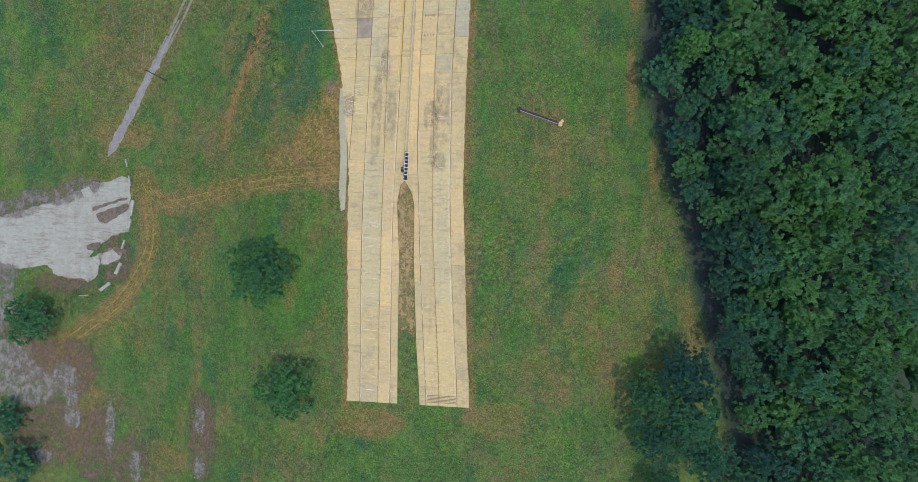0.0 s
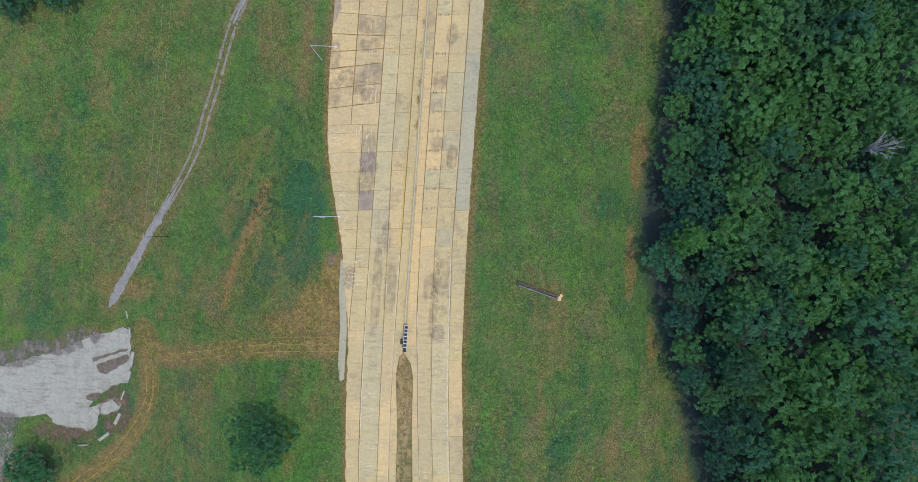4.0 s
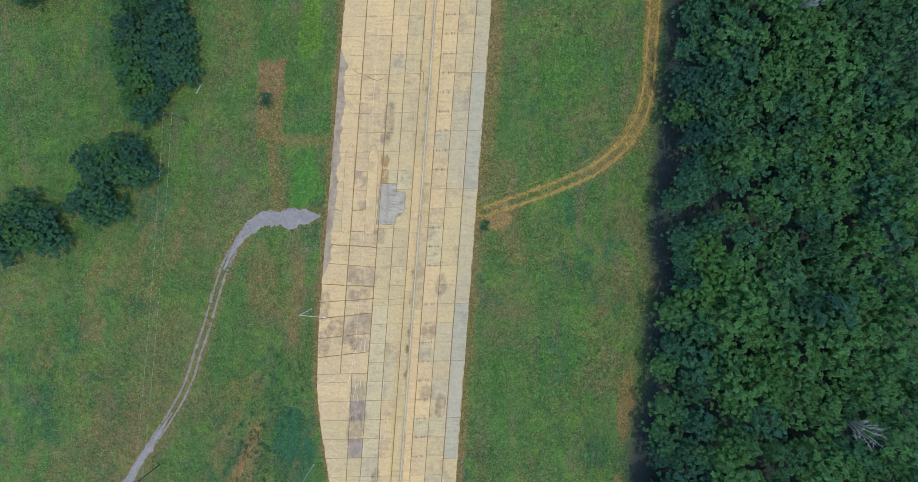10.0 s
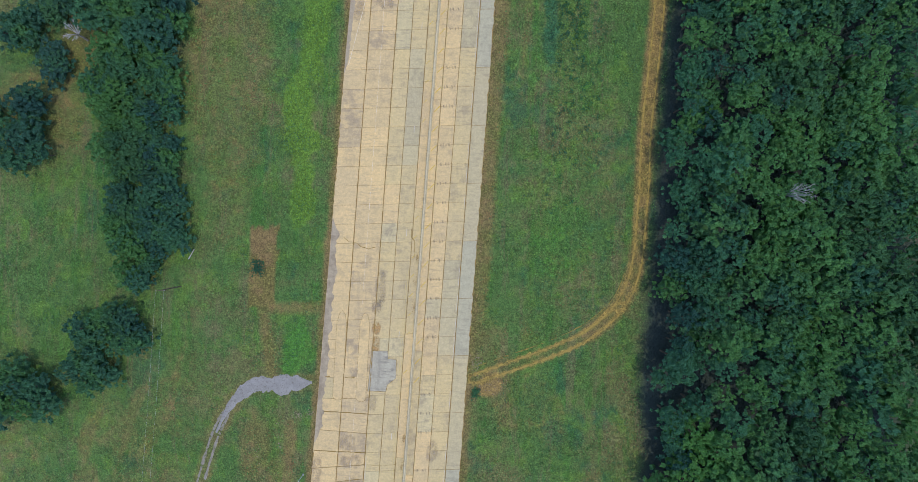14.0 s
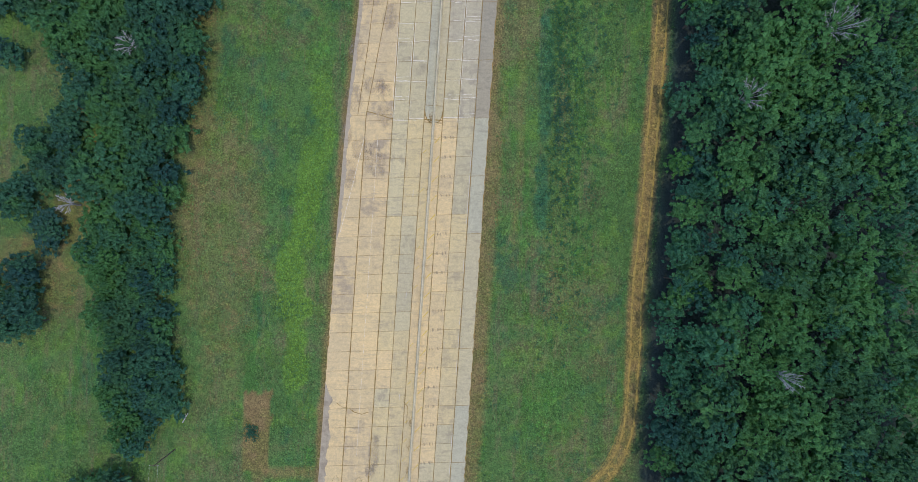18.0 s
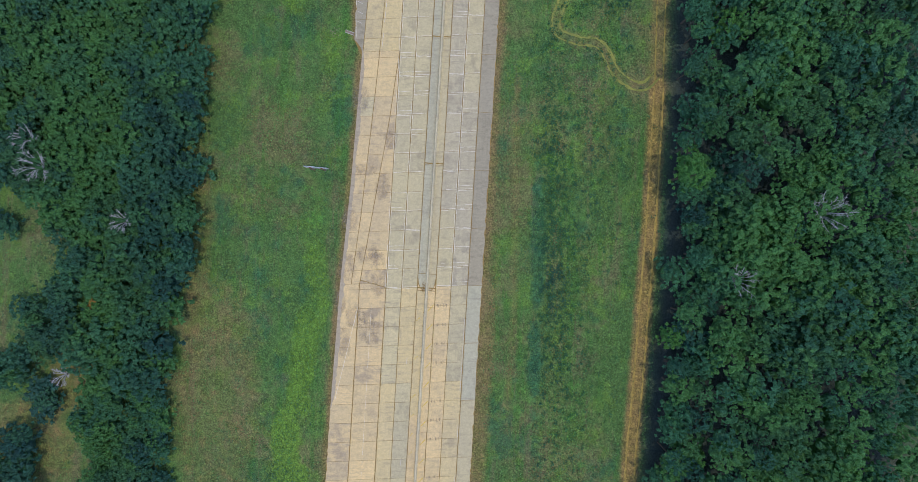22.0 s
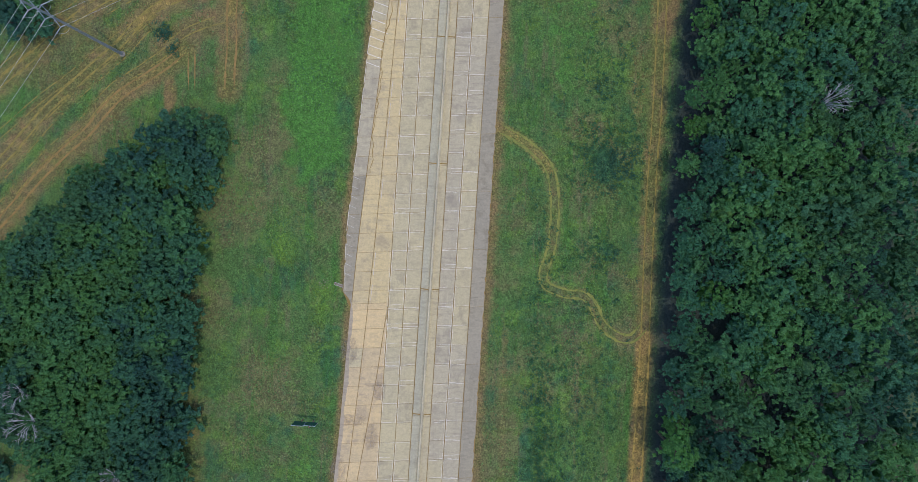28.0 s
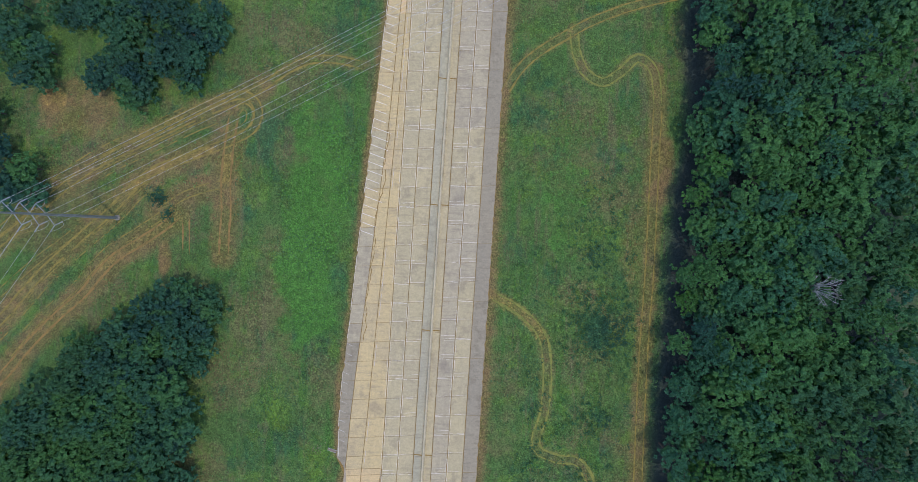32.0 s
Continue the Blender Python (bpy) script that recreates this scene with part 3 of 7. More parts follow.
TEAL = [(-38.5, 47, 7, 12, 1.2), (-40, 35, 7, 9, 0.9), (-47.5, 31, 5, 9, 0.8), (-51, 22.5, 4, 4, 0.6), (-80, 79, 6, 5, 0.5), (-67.6, -15, 4, 5, 0.7), (12, 1.6, 4, 6, 0.5), (43, 14, 4, 8, 0.5), (20, 219, 2.6, 26, 0.7), (20, 188, 2.4, 16, 0.8), (37, 296, 5, 6, 0.9), (38, 276, 3, 3, 0.6), (16, 315, 3, 10, 0.5),
        (34, 150, 6, 30, 0.35), (37, 98, 4, 7, 0.5), (-46, 214, 7, 12, 0.4), (-52, 160, 6, 16, 0.35), (26, 250, 7, 10, 0.4), (-40, 229, 5, 8, 0.5), (-76, -28, 6, 8, 0.5), (32, 226, 6, 12, 0.4)]
WEAR = []


def build_ground():
    xs, ys = stretch_axis(-124.0, 62.0, 0.82), stretch_axis(-74.0, 386.0, 0.92)
    gx, gy = np.meshgrid(xs, ys)
    px, py = gx.ravel(), gy.ravel()
    u, s = road_us(px, py)
    z = terrain(px, py)
    outside = np.maximum(WEST_EDGE(s) - u, u - EAST_EDGE(s))
    off_road = smoothstep(0.2, 6.0, np.where((s > S0 - 1) & (s < S1 + 1), outside, 9.0))
    z = z + off_road * (0.55 * (fractal(px / 14, py / 14, 3) - 0.5) + 0.22 * (fractal(px / 2.5, py / 2.5, 9) - 0.5)) - 0.10
    dirt, dry, lush = np.zeros(px.size), np.zeros(px.size), np.zeros(px.size)
    near = (np.abs(px + 30) < 110) & (py > -80) & (py < 392)

    def worn(field, points, half, soft, level, gauge=0.0):
        q = smooth_line(points, 1.5)
        lo, hi = q.min(0) - 6, q.max(0) + 6
        sel = np.nonzero((px > lo[0]) & (px < hi[0]) & (py > lo[1]) & (py < hi[1]))[0]
        d = distance_to(px[sel], py[sel], q)
        if gauge:
            d = np.abs(d - gauge)
        field[sel] = np.maximum(field[sel], level * (1 - smoothstep(half, half + soft, d)))

    for points, level in ((CROSS_TRACK, 0.42), (LOT_TRACK, 0.42), (EAST_TRACK, 0.38), (NORTH_TRACK, 0.36), (LOOP_TRACK, 0.13), (WEST_TRACK, 0.40), (TURN_TRACK, 0.46),
                          (LEG_TRACK[:7], 0.46), (THICKET_TRACK, 0.50)):
        worn(dirt, points, 0.25, 0.6, level, 1.0)
        worn(dry, points, 0.9, 1.9, 0.45)
    worn(dry, EAST_TRACK[6:13], 1.5, 1.9, 0.9)
    worn(dry, EAST_TRACK[12:19], 1.4, 2.4, 0.62)
    worn(dirt, EAST_TRACK[4:13], 0.5, 0.7, 0.62, 1.15)
    worn(dry, EAST_TRACK[3:13], 1.6, 1.6, 0.7)
    worn(dirt, EAST_TRACK[6:13], 1.3, 1.0, 0.55)
    worn(dirt, EAST_TRACK[:5], 0.35, 0.5, 0.85, 1.1)
    for points in (TURN_TRACK[9:], THICKET_TRACK, LEG_TRACK[:6], LINK_TRACK):
        worn(dry, points, 2.0, 3.6, 0.66)
        worn(dirt, points, 0.8, 1.8, 0.20)
    worn(dry, WEST_TRACK[5:], 2.0, 3.6, 0.60)
    worn(dirt, WEST_TRACK[6:], 0.8, 1.8, 0.22)
    worn(dirt, TURN_TRACK[10:14], 0.6, 1.6, 0.62)
    worn(dirt, LEG_TRACK[3:5], 0.6, 1.6, 0.60)
    worn(dirt, THICKET_TRACK[:5], 0.5, 1.4, 0.45)
    for points in (CROSS_TRACK, LOT_TRACK):
        worn(dry, points, 1.8, 2.6, 0.75)
        worn(dirt, points, 1.0, 1.8, 0.32)
    for points in (BROWN_STRIP, BROWN_STRIP_TWO, BROWN_TRAIL, BROWN_TRAIL_TWO):
        worn(dry, points, 0.7, 1.8, 0.62)
    worn(dry, LOOP_TRACK, 1.6, 1.6, 0.22)
    worn(dirt, LOOP_TRACK[:3], 1.2, 1.4, 0.55)
    worn(dry, BROWN_STRIP, 0.9, 1.8, 0.8)
    worn(dirt, BROWN_STRIP, 0.4, 1.2, 0.45)
    worn(dry, FOOT_TRAIL, 0.2, 1.6, 0.36)
    worn(dry, VERGE_TRAIL, 0.3, 1.5, 0.42)
    worn(dry, CROSS_TRACK[3:], 2.2, 2.4, 0.5)
    worn(dry, GRAVEL_PATH, 1.5, 2.0, 0.5)
    # bare verge along the pavement
    along = (s > S0 - 3) & (s < S1)
    verge = 1 - smoothstep(0.5, 2.6, np.abs(outside - 0.3) - 0.9 * (fractal(px / 5, py / 5, 21) - 0.4))
    dry = np.maximum(dry, np.where(along, verge * np.where(u > 0, 0.66, 0.30), 0))
    edge_line = 1 - smoothstep(0.2, 1.0, outside - 0.8 * fractal(px / 4, py / 4, 23))
    dry = np.maximum(dry, np.where(along & (outside > -1), edge_line * 0.8, 0))
    east_band = (1 - smoothstep(2.2, 5.0, outside)) * smoothstep(60, 140, s) * (u > 0) * (1 - 0.6 * smoothstep(195, 225, s))
    dry = np.maximum(dry, np.where(along, east_band * 0.68, 0))
    for cx, cy, rx, ry, a, b in DRY_SOUTH + DRY_SOUTH_EAST + DRY_MIDDLE + DRY_NORTH:
        e = 1 - smoothstep(0.55, 1.1, np.hypot((px - cx) / rx, (py - cy) / ry) + 0.5 * (fractal(px / 3, py / 3, 33) - 0.5))
        dry, dirt = np.maximum(dry, a * e), np.maximum(dirt, b * e)
    lime, teal = np.zeros(px.size), np.zeros(px.size)
    for field, spots in ((lush, LUSH), (lime, LIME), (teal, TEAL)):
        for cx, cy, rx, ry, a in spots:
            e = 1 - smoothstep(0.45, 1.12, np.hypot((px - cx) / rx, (py - cy) / ry) + 0.9 * (fractal(px / 5, py / 5, 41) - 0.5))
            field[:] = np.maximum(field, a * e)
    box = np.maximum(np.abs(px + 46.4 - 0.02 * (py - 130)) / 3.4, np.abs(py - 130) / 9.8) + 0.35 * (fractal(px / 2, py / 2, 71) - 0.5)
    dry = np.maximum(dry, 0.88 * (1 - smoothstep(0.92, 1.08, box)))
    dirt = np.maximum(dirt, 0.10 * (1 - smoothstep(0.86, 1.05, box)))
    # the weedy strip between the two carriageways
    strip = (s > S0 - 2) & (s < 12) & (u > LA1(s)) & (u < RB0(s))
    dry = np.where(strip, np.maximum(dry, 0.35 + 0.6 * smoothstep(-16, 2, s)), dry)
    dirt = np.where(strip, 0.5 * smoothstep(-12, 0, s), dirt)
    # broad dry drifts in the southern half
    drift = smoothstep(0.49, 0.60, fractal(px / 17, py / 26, 83)) * (1 - smoothstep(95, 150, py))
    trails = smoothstep(0.55, 0.63, fractal((px - np.where(px < -20, 0.33, -0.12) * py) / 4.2, py / 22, 87)) * (1 - smoothstep(120, 230, py))
    dry = np.maximum(dry, np.where(np.abs(px + 30) < 140, 0.30 * drift + 0.22 * trails, 0))
    # woodland floor, the mask for the shade painted between the crowns
    shaded_wood_floor = smoothstep(-1, 4, px - np.interp(py, FOREST_EDGE_Y, FOREST_EDGE_X)) * (1 - smoothstep(113, 121, px))
    dry, lush, dirt = dry * (1 - shaded_wood_floor), lush * (1 - shaded_wood_floor), dirt * (1 - shaded_wood_floor)
    nx, ny = xs.size, ys.size
    WEAR.extend((xs, ys, np.maximum(dry, dirt).reshape(ny, nx), np.maximum(lush, np.maximum(lime, teal)).reshape(ny, nx)))
    me = bpy.data.meshes.new("ground")
    idx = np.arange(nx * ny).reshape(ny, nx)
    quads = np.stack([idx[:-1, :-1], idx[:-1, 1:], idx[1:, 1:], idx[1:, :-1]], -1).reshape(-1, 4)
    fill_mesh(me, np.stack([px, py, z], 1), quads)
    col = me.color_attributes.new("wear", "FLOAT_COLOR", "POINT")
    col.data.foreach_set("color", np.stack([dirt, dry, lush, shaded_wood_floor], 1).astype(np.float32).ravel())
    col = me.color_attributes.new("growth", "FLOAT_COLOR", "POINT")
    open_land = 1 - shaded_wood_floor
    col.data.foreach_set("color", np.stack([lime * open_land, teal * open_land, np.zeros(px.size), np.ones(px.size)], 1).astype(np.float32).ravel())
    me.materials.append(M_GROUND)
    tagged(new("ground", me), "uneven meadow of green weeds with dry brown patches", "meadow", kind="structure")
    return px, py, dirt, dry, near


def fill_mesh(me, verts, polys, smooth=True):
    n = polys.shape[1]
    me.vertices.add(len(verts))
    me.vertices.foreach_set("co", np.ascontiguousarray(verts, dtype=np.float32).ravel())
    me.loops.add(polys.size)
    me.loops.foreach_set("vertex_index", np.ascontiguousarray(polys, dtype=np.int32).ravel())
    me.polygons.add(len(polys))
    me.polygons.foreach_set("loop_start", np.arange(0, polys.size, n, dtype=np.int32))
    me.polygons.foreach_set("use_smooth", np.full(len(polys), smooth))
    me.update(calc_edges=True)


build_ground()


# ---------------------------------------------------------------- leafy things
def leaf_quads(rng, centres, normals, size):
    """Bent rhombic leaf sprays, one for each centre."""
    n = len(centres)
    nrm = normals + np.array([0, 0, 0.25]) + rng.normal(0, 0.24, (n, 3))
    nrm /= np.linalg.norm(nrm, axis=1)[:, None]
    side = np.cross(nrm, rng.normal(0, 1, (n, 3)))
    side /= np.linalg.norm(side, axis=1)[:, None]
    up = np.cross(nrm, side)
    a = (size * rng.uniform(0.6, 1.25, n))[:, None]
    b = a * rng.uniform(0.45, 0.8, n)[:, None]
    v = np.stack([centres + side * a, centres + up * b + nrm * a * 0.2, centres - side * a, centres - up * b + nrm * a * 0.2], 1)
    return v.reshape(-1, 3)


def spray_quads(rng, centres, heads, normals, size):
    """Pointed leaf sprays that lean out along their heads, tips hanging a little."""
    n = len(centres)
    nrm = normals + np.array([0, 0, 0.35]) + rng.normal(0, 0.17, (n, 3))
    nrm /= np.linalg.norm(nrm, axis=1)[:, None]
    out = heads + rng.normal(0, 0.35, (n, 3))
    out -= nrm * (out * nrm).sum(1)[:, None]
    out /= np.linalg.norm(out, axis=1)[:, None]
    side = np.cross(nrm, out)
    a = (size * rng.uniform(0.65, 1.35, n))[:, None]
    b = a * rng.uniform(0.38, 0.62, n)[:, None]
    v = np.stack([centres - out * a * 0.8, centres - side * b + nrm * a * 0.12, centres + out * a * 1.15 - nrm * a * 0.25, centres + side * b + nrm * a * 0.12], 1)
    return v.reshape(-1, 3)


def tuft_quads(rng, c, r, points=8):
    """A jagged little dome of foliage with a starry rim: one quad for every two points of the rim."""
    n = len(c)
    turn = rng.uniform(0, 6.28, n)[:, None]
    a = turn + np.arange(points)[None] * (2 * np.pi / points) + rng.normal(0, 0.12, (n, points))
    rad = r[:, None] * np.where(np.arange(points) % 2 == 0, 1.18, 0.72)[None] * rng.uniform(0.78, 1.22, (n, points))
    low = -r[:, None] * np.where(np.arange(points) % 2 == 0, 0.62, 0.30)[None] * rng.uniform(0.6, 1.4, (n, points))
    rim = np.stack([c[:, :1] + np.cos(a) * rad, c[:, 1:2] + np.sin(a) * rad, c[:, 2:] + low], -1)
    tip = c + np.stack([rng.normal(0, 0.16, n) * r, rng.normal(0, 0.16, n) * r, r * rng.uniform(0.35, 0.7, n)], 1)
    q = np.stack([np.stack([tip, rim[:, k], rim[:, k + 1], rim[:, (k + 2) % points]], 1) for k in range(0, points, 2)], 1)
    return q.reshape(-1, 3)


def crown_arrays(seed, radius, height, lobes, leaves, size, lump=0.8):
    """A crown of many jagged tufts over an uneven dome with gaps; the base of the crown is at z = 0."""
    rng = np.random.default_rng(seed)
    p1, p2, p3 = rng.uniform(0, 6.28, 3)
    i = np.arange(lobes)
    ang = i * 2.39996 + rng.uniform(-0.35, 0.35, lobes)
    ring = np.sqrt((i + 0.5) / lobes) * 1.02 * rng.uniform(0.9, 1.08, lobes)
    outline = 1 + 0.13 * np.sin(3 * ang + p1) + 0.10 * np.sin(5 * ang + p2) + 0.06 * np.sin(9 * ang + p3)
    x, y = np.cos(ang) * ring * radius * outline, np.sin(ang) * ring * radius * outline
    swell = 0.12 * np.sin(x * 5.2 / radius + p1) * np.sin(y * 5.2 / radius + p2)
    z = height * (0.18 + 0.70 * np.sqrt(np.maximum(0.0, 1.0 - 0.95 * np.minimum(1.0, ring) ** 2)) + swell + rng.uniform(-0.16, 0.05, lobes))
    c = np.stack([x, y, z], 1)
    r = lump * rng.uniform(0.65, 1.2, lobes)
    chunks = [tuft_quads(rng, c, r), tuft_quads(rng, c + np.stack([rng.normal(0, 0.3, lobes) * r, rng.normal(0, 0.3, lobes) * r, r * 0.42], 1), r * 0.62, 6)]
    d = rng.normal(0, 1, (lobes * leaves, 3))
    d[:, 2] = np.abs(d[:, 2]) * 0.9 - 0.1
    d /= np.linalg.norm(d, axis=1)[:, None]
    at = np.repeat(c, leaves, 0) + d * np.repeat(r, leaves)[:, None] * rng.uniform(0.7, 1.1, (len(d), 1))
    chunks.append(spray_quads(rng, at, d * np.array([1, 1, 0.2]), d, size))
    # a dark uneven heart that closes the crown
    grid = np.linspace(-1, 1, 4)
    for axis in range(3):
        for sign in (-1, 1):
            for i in range(3):
                for j in range(3):
                    q = np.empty((4, 3))
                    for m, (a, b) in enumerate(((i, j), (i + 1, j), (i + 1, j + 1), (i, j + 1))):
                        p = np.empty(3)
                        p[axis], p[(axis + 1) % 3], p[(axis + 2) % 3] = sign, grid[a], grid[b]
                        q[m] = p / np.linalg.norm(p)
                    wob = 0.82 + 0.12 * np.sin(q[:, 0] * 5 + seed) * np.cos(q[:, 1] * 4 + seed)
                    chunks.append(q * wob[:, None] * np.array([radius * 0.70, radius * 0.70, height * 0.22]) + np.array([0, 0, height * 0.14]))
    v = np.concatenate(chunks)
    return v, np.arange(len(v)).reshape(-1, 4)


def leaf_mesh(name, verts, quads, material, tones=None):
    me = bpy.data.meshes.new(name)
    fill_mesh(me, verts, quads, smooth=False)
    if tones is not None:
        col = me.color_attributes.new("tone", "FLOAT_COLOR", "POINT")
        col.data.foreach_set("color", np.repeat(tones.astype(np.float32), 4))
    me.materials.append(material)
    return me


def trunk_mesh(name, seed, height, radius):
    rng = random.Random(seed)
    bm = bmesh.new()
    x = y = 0.0
    for i in range(4):
        nx, ny = x + rng.uniform(-0.12, 0.12), y + rng.uniform(-0.12, 0.12)
        add_rod(bm, (x, y, height * i / 4 - (0.3 if i == 0 else 0)), (nx, ny, height * (i + 1) / 4), radius * (1 - 0.2 * i), radius * (0.8 - 0.2 * i) + 0.02, 7)
        x, y = nx, ny
    for i in range(6):
        a, z = i * 1.05 + rng.uniform(-0.3, 0.3), height * rng.uniform(0.45, 0.85)
        l = height * rng.uniform(0.18, 0.3)
        add_rod(bm, (0, 0, z), (math.cos(a) * l, math.sin(a) * l, z + l * 0.7), radius * 0.35, radius * 0.1, 5)
    me = bpy.data.meshes.new(name)
    bm.to_mesh(me)
    bm.free()
    me.materials.append(M_BARK)
    return me


FOREST_CROWNS = [crown_arrays(100 + i, 3.4, 7.6, 82, 4, 0.20, 0.44) for i in range(8)]
DEEP_CROWNS = [crown_arrays(150 + i, 3.4, 7.6, 76, 1, 0.22, 0.44) for i in range(9)]
MEADOW_CROWNS = [crown_arrays(180 + i, 8.0, 7.5, 300, 5, 0.26, 0.62) for i in range(3)]
THICKET_CROWNS = [crown_arrays(200 + i, 3.2, 4.6, 60, 3, 0.22, 0.48) for i in range(6)]
CROWN_MESHES = {}
for label, crowns, mat in (("forest", FOREST_CROWNS, M_LEAF), ("light", FOREST_CROWNS[:3], M_LEAF_LIGHT), ("meadow", MEADOW_CROWNS, M_LEAF_MEADOW), ("grove", MEADOW_CROWNS, M_LEAF), ("thicket", THICKET_CROWNS, M_LEAF_SHRUB)):
    CROWN_MESHES[label] = [leaf_mesh("crown", v, q, mat, np.full(len(v), 0.40) if label == "meadow" else None) for v, q in crowns]
TRUNKS = [trunk_mesh("trunk", 300 + i, 10.0, 0.26) for i in range(3)]
SHORT_TRUNKS = [trunk_mesh("trunk", 320 + i, 4.0, 0.16) for i in range(2)]


def tree(name, x, y, kind, radius, top, label, group, rng):
    """A tree: an Empty at the foot, a trunk and a crown."""
    z = terrain_at(x, y) - 0.1
    root = tagged(new(name), label, "shrub" if kind == "thicket" else "tree", group)
    root.location = (x, y, z)
    base_r, base_h = {"thicket": (3.2, 4.6), "meadow": (8.0, 7.5), "grove": (8.0, 7.5)}.get(kind, (3.4, 7.6))
    k = radius / base_r
    crown_h = min(base_h * k, top * 0.8)
    crown = new("crown", rng.choice(CROWN_MESHES[kind]))
    crown.parent = root
    crown.location = (0, 0, top - crown_h)
    crown.rotation_euler = (0, 0, rng.uniform(0, 6.28))
    crown.scale = (k, k, crown_h / base_h)
    trunk = new("trunk", rng.choice(SHORT_TRUNKS if kind == "thicket" else TRUNKS))
    trunk.parent = root
    full = 4.0 if kind == "thicket" else 10.0
    trunk.scale = (max(0.5, k), max(0.5, k), (top - crown_h * 0.45) / full)
    return root


def joined_wood(name, spots, crowns, base_r, base_h, material, label, rng):
    """Many far trees as one mesh of crowns and trunks."""
    all_v, tones = [], []
    for x, y, radius, top in spots:
        v = crowns[rng.randrange(len(crowns))][0]
        k, a = radius / base_r, rng.uniform(0, 6.28)
        crown_h = min(base_h * k, top * 0.8)
        c, s_ = math.cos(a), math.sin(a)
        z = terrain_at(x, y)
        all_v.append(np.stack([x + k * (v[:, 0] * c - v[:, 1] * s_), y + k * (v[:, 0] * s_ + v[:, 1] * c), z + top - crown_h + v[:, 2] * crown_h / base_h], 1))
        tones.append(np.full(len(v), rng.random()))
    v = np.concatenate(all_v)
    tagged(new(name, leaf_mesh(name, v, np.arange(len(v)).reshape(-1, 4), material, np.concatenate(tones))), label, "woodland", kind="stuff")


# paler crowns that stand out of the forest: x, y, radius
PALE_TREES = ((51.1, 232.9, 4.0), (62.5, 234.1, 4.2), (71.4, 229.5, 1.7), (71.2, 54.4, 4.4), (48.6, 41.5, 3.4), (60.4, 14.2, 4.2), (81.7, 4.3, 3.6))


def forest():
    rng = random.Random(7)
    deep = []
    for x, y, radius in PALE_TREES:
        tree("forest_tree", x, y, "light", radius, 15.2 + 0.4 * radius, "paler green leafy tree among darker forest trees", "trees along the forest edge", random.Random(int(10 * x)))
    y = -68.0
    while y < 386:
        wide = 1.0 - float(smoothstep(70, 125, y))
        step = 4.9 + 1.7 * wide
        edge = float(np.interp(y, FOREST_EDGE_Y, FOREST_EDGE_X))
        row = 0
        x = edge + 4.2 + 0.8 * wide + rng.uniform(-1.3, 3.2)
        while x < 107:
            px, py = x + rng.uniform(-1.1, 1.1) * (row > 0), y + (row % 2) * step * 0.5 + rng.uniform(-1.8, 1.8)
            radius = (2.7 + 2.6 * rng.random() ** 1.5 if row else rng.uniform(2.4, 4.0)) + 0.9 * wide
            top = (10.4 + 1.15 * radius + rng.uniform(-1.6, 1.2) * (1 + 0.6 * wide)) if row > 1 else rng.uniform(9.0, 14.0)
            if row < 2 and -62 < py < 378:
                kind = "light" if rng.random() < 0.08 else "forest"
                tree("forest_tree", px, py, kind, radius, top, "light green leafy tree at the forest edge" if kind == "light" else "dark green leafy tree at the forest edge",
                     "trees along the forest edge", rng)
            elif min(math.hypot(px - x0, py - y0) - r0 for x0, y0, r0 in PALE_TREES) > 0.6:
                deep.append((px, py, radius, top))
            x += step * rng.uniform(0.82, 1.15)
            row += 1
        y += step
    joined_wood("forest_canopy", deep, DEEP_CROWNS, 3.4, 7.6, M_LEAF, "dense dark green canopy of broadleaf forest", rng)


forest()


# ---------------------------------------------------------------- woods and trees west of the highway
def inside(x, y, polygon):
    hit = False
    for (ax, ay), (bx, by) in zip(polygon, polygon[1:] + polygon[:1]):
        if (ay > y) != (by > y) and x < (bx - ax) * (y - ay) / (by - ay) + ax:
            hit = not hit
    return hit


